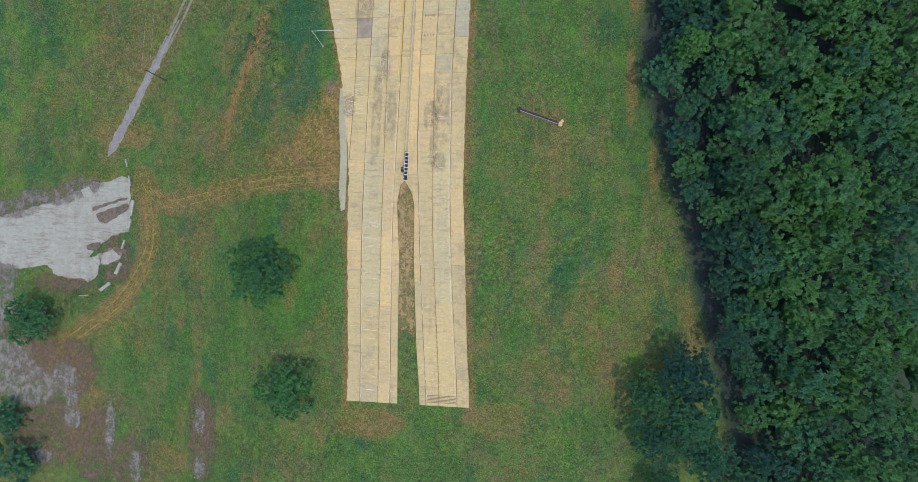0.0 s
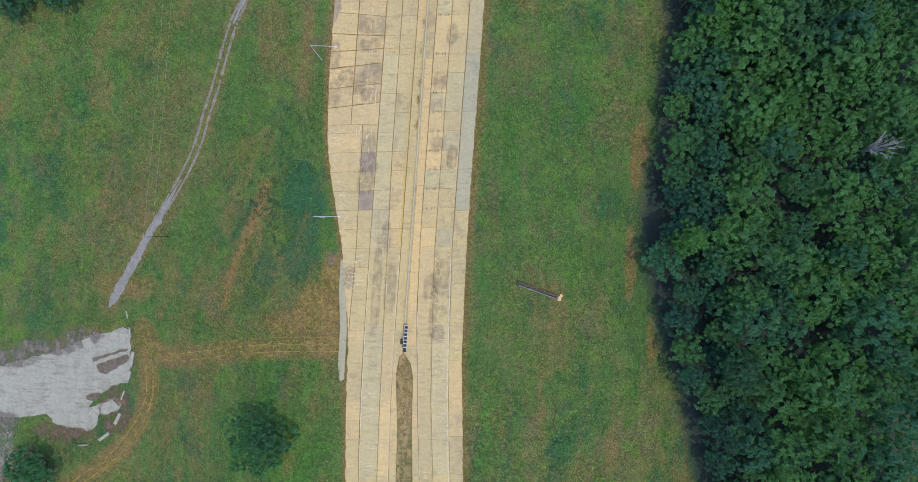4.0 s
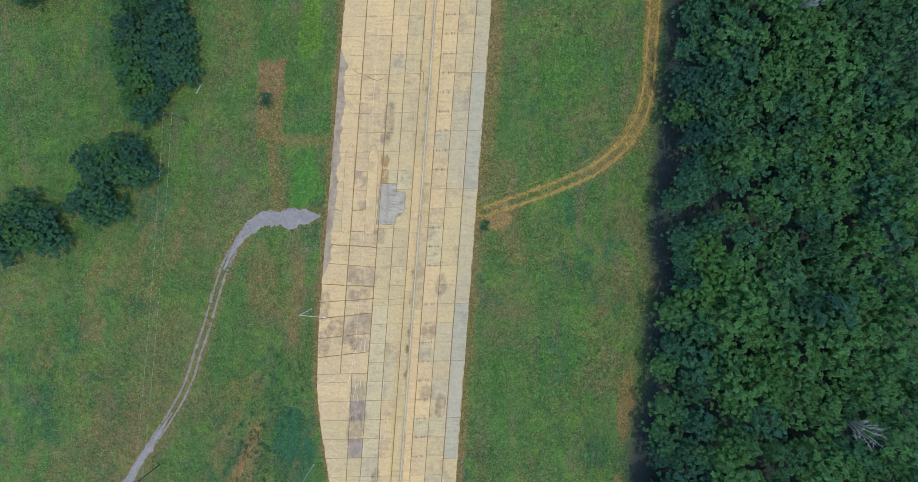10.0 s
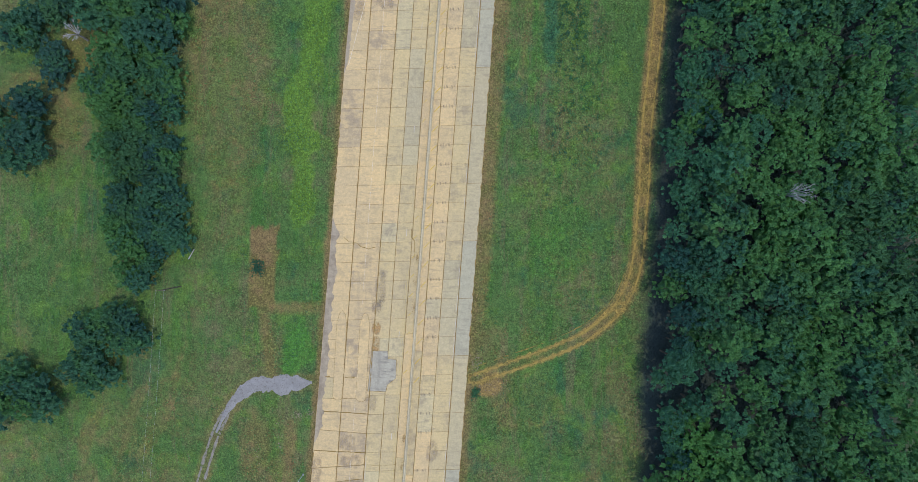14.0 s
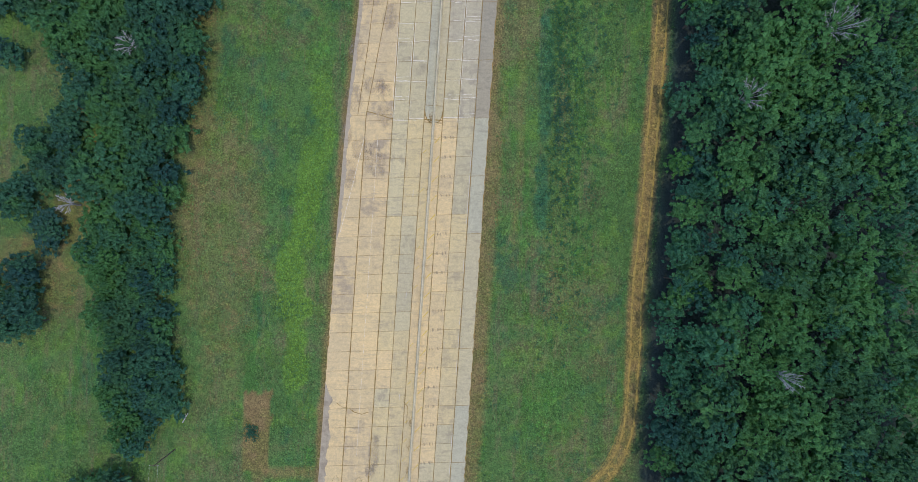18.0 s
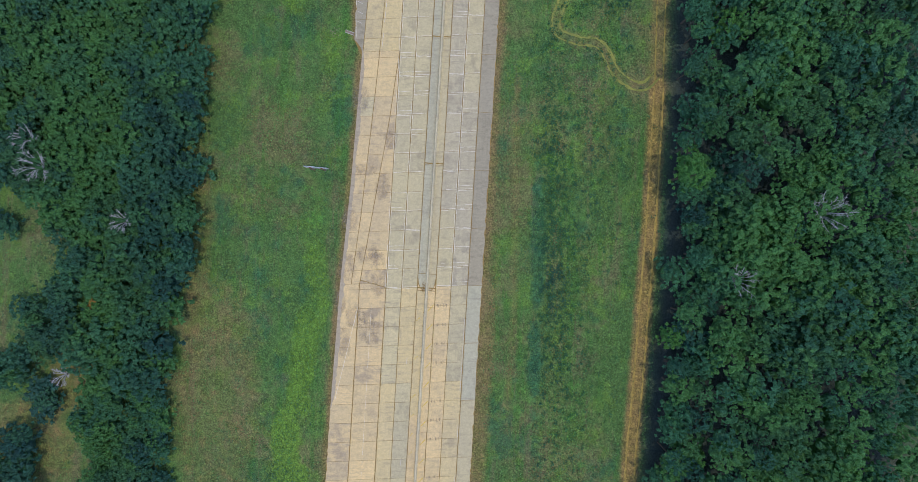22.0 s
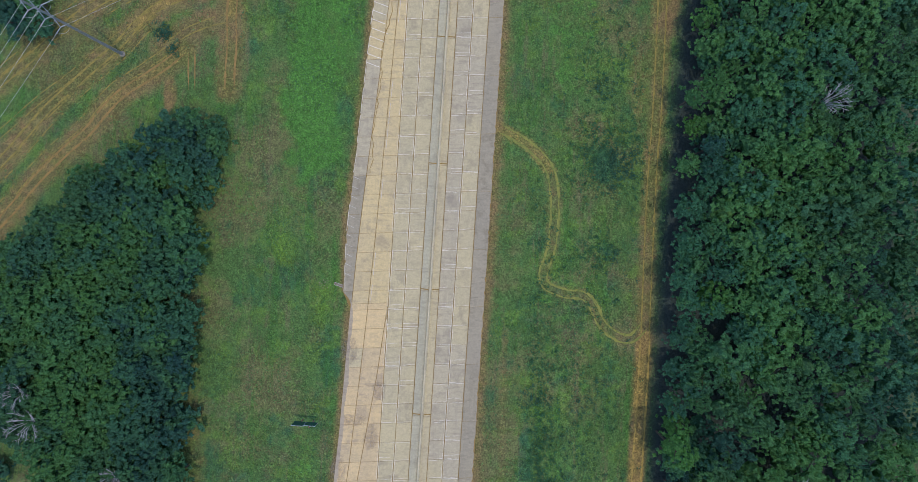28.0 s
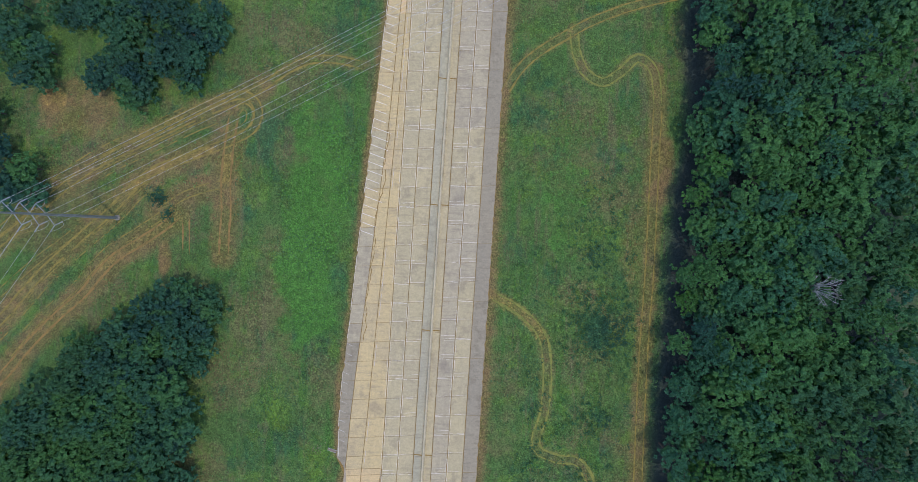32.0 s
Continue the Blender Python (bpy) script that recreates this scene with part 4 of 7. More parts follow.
def thicket():
    rng = random.Random(17)
    north_wood = [(-52.5, 304), (-53.2, 292), (-56.1, 279), (-57.3, 265), (-58.5, 249), (-59.1, 238), (-59.2, 225), (-58.8, 216), (-60.5, 205), (-64.1, 196.5), (-66.4, 193),
                  (-66.4, 182), (-92, 182), (-90.8, 188.8), (-86.5, 196), (-86, 200), (-88.5, 204.5), (-92, 209.5), (-96.3, 216), (-95.8, 223.5), (-104, 227), (-130, 230), (-130, 262),
                  (-104, 271), (-93, 282), (-86, 291), (-70, 300), (-66, 305)]
    strip = [(-66.4, 182), (-65.8, 165), (-66.9, 158.5), (-65.4, 148), (-63.4, 137), (-66.9, 131.8), (-69.5, 127.5), (-70.8, 124), (-78.4, 123), (-80.7, 127), (-82.2, 134), (-83.8, 141),
             (-86, 146), (-85.5, 152), (-88, 162), (-90, 170), (-90, 176), (-92, 182)]
    spots = []
    for polygon, step, small in ((north_wood, 4.3, 2.7), (strip, 3.4, 2.2)):
        y = min(p[1] for p in polygon)
        while y < max(p[1] for p in polygon):
            x = min(p[0] for p in polygon)
            while x < max(p[0] for p in polygon):
                qx, qy = x + rng.uniform(-1.5, 1.5), y + rng.uniform(-1.5, 1.5)
                if inside(qx + 1.9, qy, polygon) and inside(qx - 1.6, qy, polygon):
                    tall = polygon is north_wood and qx < -60
                    spots.append((qx, qy, rng.uniform(small, small + 1.6) + 0.5 * tall, rng.uniform(6.0, 9.5) if tall else rng.uniform(4.0, 6.5)))
                x += step
            y += step
    near = [p for p in spots if p[0] > -76]
    far = [p for p in spots if p[0] <= -76]
    for i, (x, y, r, top) in enumerate(near[:250]):
        tree("thicket_tree", x, y, "thicket", r, top, "low bushy green tree in the roadside thicket", "trees of the thicket", rng)
    joined_wood("thicket_canopy", far + near[250:], THICKET_CROWNS, 3.2, 4.6, M_LEAF_SHRUB, "dense green thicket of low broadleaf trees", rng)
    # clumps that stand apart: centre, spread, number, height
    for cx, cy, spread, count, top in ((-102, 97.5, 6, 7, 8), (-87, 103.5, 5, 6, 7), (-78.2, 114, 5, 7, 7), (-87, 113, 3.5, 4, 6), (-104, 156, 6, 7, 7), (-103, 165.5, 4.5, 4, 7), (-97.5, 177, 3, 3, 4.5),
                                       (-105, 184.5, 4, 5, 7), (-93, 201.5, 2.6, 3, 6), (-91, 194.5, 2.6, 3, 6), (-100.5, 197.5, 3.6, 3, 6), (-97, 191, 2.6, 3, 5), (-107.5, 218, 3, 2, 6), (-99.5, 268.5, 3.5, 4, 9),
                                       (-63, 360, 6.5, 8, 8), (-56.5, 364.5, 4.5, 4, 8), (-61.5, 352.5, 2.0, 2, 6), (-78, 355.5, 6, 8, 8), (-74, 350.5, 3.5, 4, 7), (-99, 356, 6.5, 7, 8), (-101.5, 328, 5.5, 6, 9),
                                       (-89, 370, 6, 6, 8), (-104, 365, 6, 5, 8), (-78, 368, 7, 7, 8), (-66, 371, 7, 6, 8), (-112, 340, 8, 6, 9), (-118, 350, 8, 6, 9), (-112, 96, 6, 4, 8), (-117, 160, 8, 5, 8)):
        for i in range(count):
            a, d = i * 2.4 + rng.uniform(-0.4, 0.4), spread * math.sqrt((i + 0.3) / count)
            tree("clump_tree", cx + math.cos(a) * d, cy + math.sin(a) * d, "thicket", rng.uniform(2.7, 4.3), top * rng.uniform(0.75, 1.05),
                 "rounded dark green tree in a small clump", "trees of the clumps", rng)


def lone_trees():
    rng = random.Random(23)
    for x, y, r, top, kind in ((-46.8, -10.2, 6.5, 9.0, "meadow"), (-39.4, -37.4, 5.6, 8.0, "meadow"), (-109.0, -24.5, 5.2, 8.0, "meadow"), (-116, -51, 4.0, 6.0, "thicket"), (-113, -62, 5.0, 7.0, "thicket"),
                               (44.6, -36.5, 5.2, 11.0, "grove"), (51.5, -30.5, 5.6, 12.0, "grove"), (52.5, -41, 5.6, 12.0, "grove"), (46.0, -46, 4.6, 10.5, "grove"), (57.0, -49, 5.0, 12.0, "grove"),
                               (48.5, -58, 4.0, 9.0, "grove")):
        tree("meadow_tree", x, y, kind, r * 1.16, top, "broad round dark green tree standing in the meadow", "trees in the meadow", rng)
    for x, y, r, top in ((62.2, 14.5, 3.4, 14.5), (60.5, 57, 4.6, 17.0), (47.5, 41, 2.6, 13.0), (73, -4, 3.6, 15.5), (80, 8, 3.4, 15.0), (68, 70, 3.2, 15)):
        tree("pale_tree", x, y, "light", r, top, "yellow-green leafy tree standing out of the dark canopy", "pale trees in the forest", rng)


thicket()
lone_trees()


def dead_tree(x, y, top, spread, seed):
    """A bare tree with forking branches."""
    rng = random.Random(seed)
    root = tagged(new("dead_tree"), "bare grey leafless tree among the green crowns", "tree", "dead trees")
    root.location = (x, y, terrain_at(x, y))
    bm = bmesh.new()
    add_rod(bm, (0, 0, -0.3), (0.2, 0.1, top * 0.6), 0.28, 0.18, 7)
    part("trunk", bm, M_DEADWOOD, root)
    for i in range(17):
        bm = bmesh.new()
        a, l = i * 2.39 + rng.uniform(-0.3, 0.3), spread * rng.uniform(0.6, 1.05)
        p0 = Vector((0.2, 0.1, top * rng.uniform(0.45, 0.6)))
        p1 = p0 + Vector((math.cos(a) * l * 0.5, math.sin(a) * l * 0.5, top * 0.28))
        p2 = p0 + Vector((math.cos(a + 0.15) * l, math.sin(a + 0.15) * l, top * 0.42))
        add_rod(bm, p0, p1, 0.085, 0.06, 5)
        add_rod(bm, p1, p2, 0.06, 0.025, 5)
        for j in range(8):
            q = p1.lerp(p2, rng.uniform(0, 0.9))
            b = a + rng.choice((-1, 1)) * rng.uniform(0.4, 1.1)
            add_rod(bm, q, q + Vector((math.cos(b), math.sin(b), 0.35)) * l * rng.uniform(0.16, 0.36), 0.035, 0.015, 4)
        part("branch", bm, M_DEADWOOD, root)


for dx, dy, dtop, dspread, dseed in ((78.5, 225.5, 17, 4.2, 1), (61.5, 210.5, 15, 3.4, 2), (79.5, 309, 17, 3.4, 3), (-96, 232, 9.5, 4.2, 4), (-76.4, 219.8, 8.5, 2.6, 5), (-98.5, 238.5, 9, 3.0, 8), (-91.5, 183.2, 6, 2.6, 9), (86, 62, 18, 3, 6), (70, 151, 18, 2.2, 7)):
    dead_tree(dx, dy, dtop, dspread, dseed)


# ---------------------------------------------------------------- weeds of the meadow
def weeds():
    rng = np.random.default_rng(5)
    n = 240000
    x, y = rng.uniform(-112, 54, n), rng.uniform(-66, 382, n)
    u, s = road_us(x, y)
    keep = ~((u > WEST_EDGE(s) - 1.4) & (u < EAST_EDGE(s) + 1.6) & (s > S0 - 2))
    keep &= x < np.interp(y, FOREST_EDGE_Y, FOREST_EDGE_X) + 2
    density = fractal(x / 9, y / 9, 51) * 0.6 + fractal(x / 2.5, y / 2.5, 57) * 0.5
    for points, half in ((GRAVEL_PATH, 2.2), (CROSS_TRACK, 1.9), (LOT_TRACK, 1.9), (EAST_TRACK, 2.2), (NORTH_TRACK, 2.0), (LOOP_TRACK, 1.7), (WEST_TRACK, 1.9), (TURN_TRACK, 1.9), (LEG_TRACK, 1.9), (THICKET_TRACK, 1.9), (SHORT_TRACK, 1.2)):
        keep &= distance_to(x, y, points) > half
    keep &= ~((x < -84) & (y > -16) & (y < 13))
    keep &= ~((x < -88) & (y < -30))
    keep &= ~((np.abs(x + 46.3) < 3.2) & (np.abs(y - 130) < 10))
    ix, iy = np.clip(np.searchsorted(WEAR[0], x), 0, WEAR[0].size - 1), np.clip(np.searchsorted(WEAR[1], y), 0, WEAR[1].size - 1)
    keep &= density + 0.22 * WEAR[3][iy, ix] > rng.uniform(0.36, 0.78, n)
    keep &= rng.uniform(0.0, 1.0, n) > 1.25 * WEAR[2][iy, ix] - 0.45 * WEAR[3][iy, ix]
    x, y = x[keep], y[keep]
    z = terrain(x, y) - 0.05
    leaves = 2
    cx = np.repeat(x, leaves) + rng.normal(0, 0.14, x.size * leaves)
    cy = np.repeat(y, leaves) + rng.normal(0, 0.16, x.size * leaves)
    cz = np.repeat(z, leaves) + rng.uniform(0.04, 0.26, x.size * leaves)
    up = np.tile(np.array([0.0, 0.0, 1.0]), (cx.size, 1))
    v = leaf_quads(rng, np.stack([cx, cy, cz], 1), up, 0.165)
    tagged(new("weeds", leaf_mesh("weeds", v, np.arange(len(v)).reshape(-1, 4), M_WEED)), "scattered tufts of green weeds and grass", "weeds", kind="stuff")


weeds()


# ---------------------------------------------------------------- small ribbons on the ground
def ribbon(name, points, half, material, lift, label, category, gauge=0.0, ragged=0.35, seed=1, holes=0.0, taper=(True, True), rough=0.16, ease=(4.0, 4.0)):
    """A strip of ground cover that follows the land, with ragged edges; with a gauge, two wheel ruts."""
    q = smooth_line(points, 0.5)
    d = np.gradient(q, axis=0)
    d /= np.linalg.norm(d, axis=1)[:, None]
    nrm = np.stack([-d[:, 1], d[:, 0]], 1)
    verts, faces = [], []
    for offset in ((-gauge, gauge) if gauge else (0.0,)):
        start = len(verts)
        width = half * (1 + ragged * 2 * (fractal(np.arange(len(q)) / 3.0, np.full(len(q), offset * 7.7 + seed), seed) - 0.5))
        order = np.arange(len(q))
        wobble = [fractal(np.arange(len(q)) / 2.2, np.full(len(q), offset * 5.1 + seed * 3 + k * 9.7), seed + 8) for k in range(4)]
        fade = np.clip(np.minimum(order / ease[0] if taper[0] else 9, order[::-1] / ease[1] if taper[1] else 9), 0.15, 1)
        for i in range(len(q)):
            for j, w in enumerate((-1, -0.4, 0.4, 1)):
                jit = rough * half * 3.0 * (wobble[j][i] - 0.5) if abs(w) == 1 else 0
                p = q[i] + nrm[i] * (offset + (w * width[i] + jit) * fade[i])
                verts.append((p[0], p[1], ground_height(p[0], p[1]) + (lift if abs(w) < 1 else lift - 0.12)))
        gone = fractal(np.arange(len(q)) / 5.0, np.full(len(q), offset * 3.1 + seed * 2), seed + 5) < holes
        for i in range(len(q) - 1):
            for j in range(3):
                if gone[i]:
                    continue
                a = start + i * 4 + j
                faces.append((a, a + 1, a + 5, a + 4))
    return tagged(mesh_of(name, verts, faces, material), label, category, kind="structure")


def ground_height(x, y):
    """The ground's own height, with its small unevenness."""
    u, s = road_us(x, y)
    outside = max(float(WEST_EDGE(s)) - u, u - float(EAST_EDGE(s)))
    off = float(smoothstep(0.2, 6.0, outside if S0 - 1 < s < S1 + 1 else 9.0))
    px, py = np.array([x]), np.array([y])
    return terrain_at(x, y) + off * float(0.55 * (fractal(px / 14, py / 14, 3)[0] - 0.5) + 0.22 * (fractal(px / 2.5, py / 2.5, 9)[0] - 0.5)) - 0.10


ribbon("gravel_path", GRAVEL_PATH[:5], 1.45, M_GRAVEL, 0.07, "grey gravel path through the meadow", "path", seed=3, ragged=0.4, ease=(5.0, 26.0))
ribbon("gravel_path", GRAVEL_PATH[3:11], 0.46, M_RUT, 0.06, "two worn gravel wheel ruts through grass", "path", gauge=0.85, seed=4, ragged=0.8, holes=0.25)
ribbon("gravel_path", GRAVEL_PATH[9:], 2.6, M_GRAVEL, 0.07, "grey gravel spur that ends at the highway", "path", seed=6, ragged=0.3, ease=(34.0, 6.0))
# wheel ruts: line, half width of a rut, half the gauge, soil, share of gaps, label
for i, (points, half, gauge, mat, holes, label) in enumerate((
        (CROSS_TRACK, 0.15, 0.95, M_DIRT, 0.40, "faint dirt wheel ruts across the grass"), (LOT_TRACK, 0.15, 0.95, M_DIRT, 0.40, "curved dirt wheel ruts round the lot"),
        (EAST_TRACK[:13], 0.34, 1.1, M_DIRT, 0.12, "tan dirt wheel ruts along the forest edge"), (EAST_TRACK[12:18], 0.24, 1.0, M_GOLD, 0.2, "thin golden wheel ruts along the forest edge"),
        (EAST_TRACK[17:], 0.30, 0.95, M_GRASSRUT, 0.15, "curling pale wheel ruts in the grass"), (NORTH_TRACK, 0.26, 0.95, M_GOLD, 0.2, "tan dirt wheel ruts leading to the forest"),
        (LOOP_TRACK, 0.38, 0.95, M_GRASSRUT, 0.10, "winding pale wheel ruts in the grass"), (WEST_TRACK[:7], 0.30, 0.85, M_GOLD, 0.1, "golden wheel ruts leading to the highway"),
        (WEST_TRACK[6:], 0.27, 0.95, M_GOLD, 0.28, "golden wheel ruts under the power line"), (TURN_TRACK[:11], 0.30, 0.95, M_GOLD, 0.08, "golden loop of ruts where a car turned round"),
        (TURN_TRACK[10:], 0.30, 0.95, M_GOLD, 0.22, "golden wheel ruts under the power line"), (LEG_TRACK[:7], 0.36, 1.15, M_RUTSOIL, 0.06, "straight ochre wheel ruts in the meadow"),
        (LEG_TRACK[6:], 0.26, 0.8, M_GOLD, 0.1, "tight curl of golden wheel ruts"), (THICKET_TRACK, 0.36, 1.0, M_RUTSOIL, 0.16, "ochre wheel ruts beside the thicket"),
        (SHORT_TRACK, 0.26, 0.8, M_RUTSOIL, 0.1, "short pair of ochre wheel ruts"), (PYLON_TRACK, 0.18, 0.9, M_GOLD, 0.36, "faint golden wheel ruts past the pylon"),
        (LINK_TRACK, 0.18, 0.9, M_GOLD, 0.38, "faint golden wheel ruts across the meadow"))):
    ribbon("dirt_track", points, half, mat, 0.05, label, "track", gauge=gauge, ragged=0.9, seed=30 + i, rough=0.5, holes=holes)
# older, fainter ruts beside the main ones
for i, (points, dx, dy) in enumerate(((WEST_TRACK[8:], -1.2, 1.9), (WEST_TRACK[7:13], 1.3, -2.3), (TURN_TRACK[12:], 1.5, -2.0), (THICKET_TRACK, -1.4, 2.1), (CROSS_TRACK[3:], 0.2, 1.6), (LOT_TRACK[1:6], 1.7, 0.6),
                                      (EAST_TRACK[:6], -0.6, 1.7))):
    ribbon("dirt_track", [(x + dx, y + dy) for x, y in points], 0.16, M_GOLD, 0.05, "faint older wheel ruts in the grass", "track", gauge=0.9, ragged=1.2, seed=70 + i, rough=0.7, holes=0.42)
ribbon("bare_strip", BROWN_STRIP, 0.40, M_RED, 0.04, "narrow strip of bare reddish soil", "soil", ragged=0.9, seed=50)


# ---------------------------------------------------------------- pavement
def slab(parent, corners, top, material, name="slab"):
    """One concrete slab with a chamfered upper edge; corners run counter-clockwise in plan."""
    c = np.array(corners)
    mid = c.mean(0)
    inner = mid + (c - mid) * (1 - 0.045 / np.maximum(np.linalg.norm(c - mid, axis=1), 0.2))[:, None]
    n = len(c)
    verts = [(x, y, top - 0.22) for x, y in c] + [(x, y, top - 0.03) for x, y in c] + [(x, y, top) for x, y in inner]
    faces = [tuple(range(2 * n, 3 * n))]
    for k in (0, n):
        faces += [(k + i, k + (i + 1) % n, k + n + (i + 1) % n, k + n + i) for i in range(n)]
    return mesh_of(name, verts, faces, material, parent)


ROAD_TOP = 0.06
# replaced or stained single slabs: lane's seed, where along the road, concrete
ODD_SLABS = [(5, 57.8, M_STAIN), (5, 49.4, M_STAIN), (21, 70.0, M_SLATE), (21, 52.3, M_SLATE), (21, 120.3, M_SLATE), (22, 53.3, M_SLATE), (22, 112.7, M_SLATE), (3, 139.5, M_SLATE), (12, 251, M_SLATE)]


def lane(parent, west, east, s0, s1, pick, step=4.57, phase=0.0, skew=0.10, gap=0.055, cross=0.024, seed=0, drop=0.0, worn_east=0.0, worn_west=0.0, joints=()):
    """Slabs between two joint lines, from s0 to s1; pick(rng, s) gives each slab's concrete."""
    rng = random.Random(seed)
    cuts = [s0]
    s = s0 + (step - (s0 - phase) % step)
    while s < s1 - 0.8:
        if s > s0 + 0.8:
            cuts.append(s)
        s += step
    cuts.append(s1)
    slant = {w: (e - w) / 12.0 for w, e in joints}
    if joints:
        cuts = [w for w, _ in joints]
    for a, b in zip(cuts[:-1], cuts[1:]):
        pts = []
        for side, at in ((west, a), (east, a), (east, b), (west, b)):
            u = float(side(at))
            bend = slant[at] * (u + 22) if joints else 0.0 if at in (S0, S1) else skew * (u + 6)
            inset = gap * (1 + 0.7 * rng.random())
            thin = 0.35 if at < 28 else 1.0
            pts.append(road_xy(u + (inset if side is west else -inset), at + bend + (1 if at == a else -1) * thin * cross * (0.6 + 0.9 * rng.random())))
        if min(math.dist(pts[0], pts[1]), math.dist(pts[3], pts[2])) < 0.12:
            continue
        if worn_west:
            n = max(2, int((b - a) / 0.8))
            pts += [tuple(np.array(pts[3]) + (np.array(pts[0]) - np.array(pts[3])) * i / n + np.array([worn_west * rng.random() ** 2, 0])) for i in range(1, n)]
        if worn_east:
            n = max(2, int((b - a) / 0.8))
            mid_points = [tuple(np.array(pts[1]) + (np.array(pts[2]) - np.array(pts[1])) * i / n - np.array([worn_east * rng.random() ** 2, 0])) for i in range(1, n)]
            pts = pts[:2] + mid_points + pts[2:]
        stuff = pick(rng, (a + b) / 2)
        for lane_seed, at, odd in ODD_SLABS:
            if lane_seed == seed and a <= at < b:
                stuff = odd
        slab(parent, pts, ROAD_TOP + rng.uniform(-0.012, 0.012) - drop, stuff)


def bed(name, west, east, s0, s1, label):
    """The soil bed that shows in the joints."""
    ss = np.arange(s0, s1 + 0.1, 4.0)
    verts, faces = [], []
    for i, s in enumerate(ss):
        for u in (float(west(s)) + 0.05, float(east(s)) - 0.05):
            verts.append((*road_xy(u, s + 0.10 * (u + 6) * (0 if s == s0 else 1)), ROAD_TOP - 0.055))
        if i:
            faces.append((2 * i - 2, 2 * i - 1, 2 * i + 1, 2 * i))
    tagged(mesh_of(name, verts, faces, M_JOINT), label, "road", kind="structure")


def choose(*pairs):
    def pick(rng, s):
        wave = float(lattice(np.array([s / 24.0]), np.array([len(pairs) * 3.3 + pairs[0][1]]), 77)[0])
        r, total = min(0.999, max(0.0, 1.2 * (wave - 0.5) + 0.5 + 0.07 * (rng.random() - 0.5))) * sum(w for _, w in pairs), 0
        for m, w in pairs:
            total += w
            if r <= total:
                return m
        return pairs[-1][0]
    return pick


def zoned(*zones):
    """zones: (s up to which it holds, picker)."""
    def pick(rng, s):
        for upto, p in zones:
            if s < upto:
                return p(rng, s)
        return zones[-1][1](rng, s)
    return pick


# slanting joints of the outer lanes: where they meet u = -22 and u = -10
SLANTED = ((64.4, 65.6), (68.4, 70.7), (73.0, 75.2), (77.7, 80.0), (81.7, 83.4), (86.05, 86.4), (91.1, 91.0), (95.6, 95.7), (98.4, 99.6))


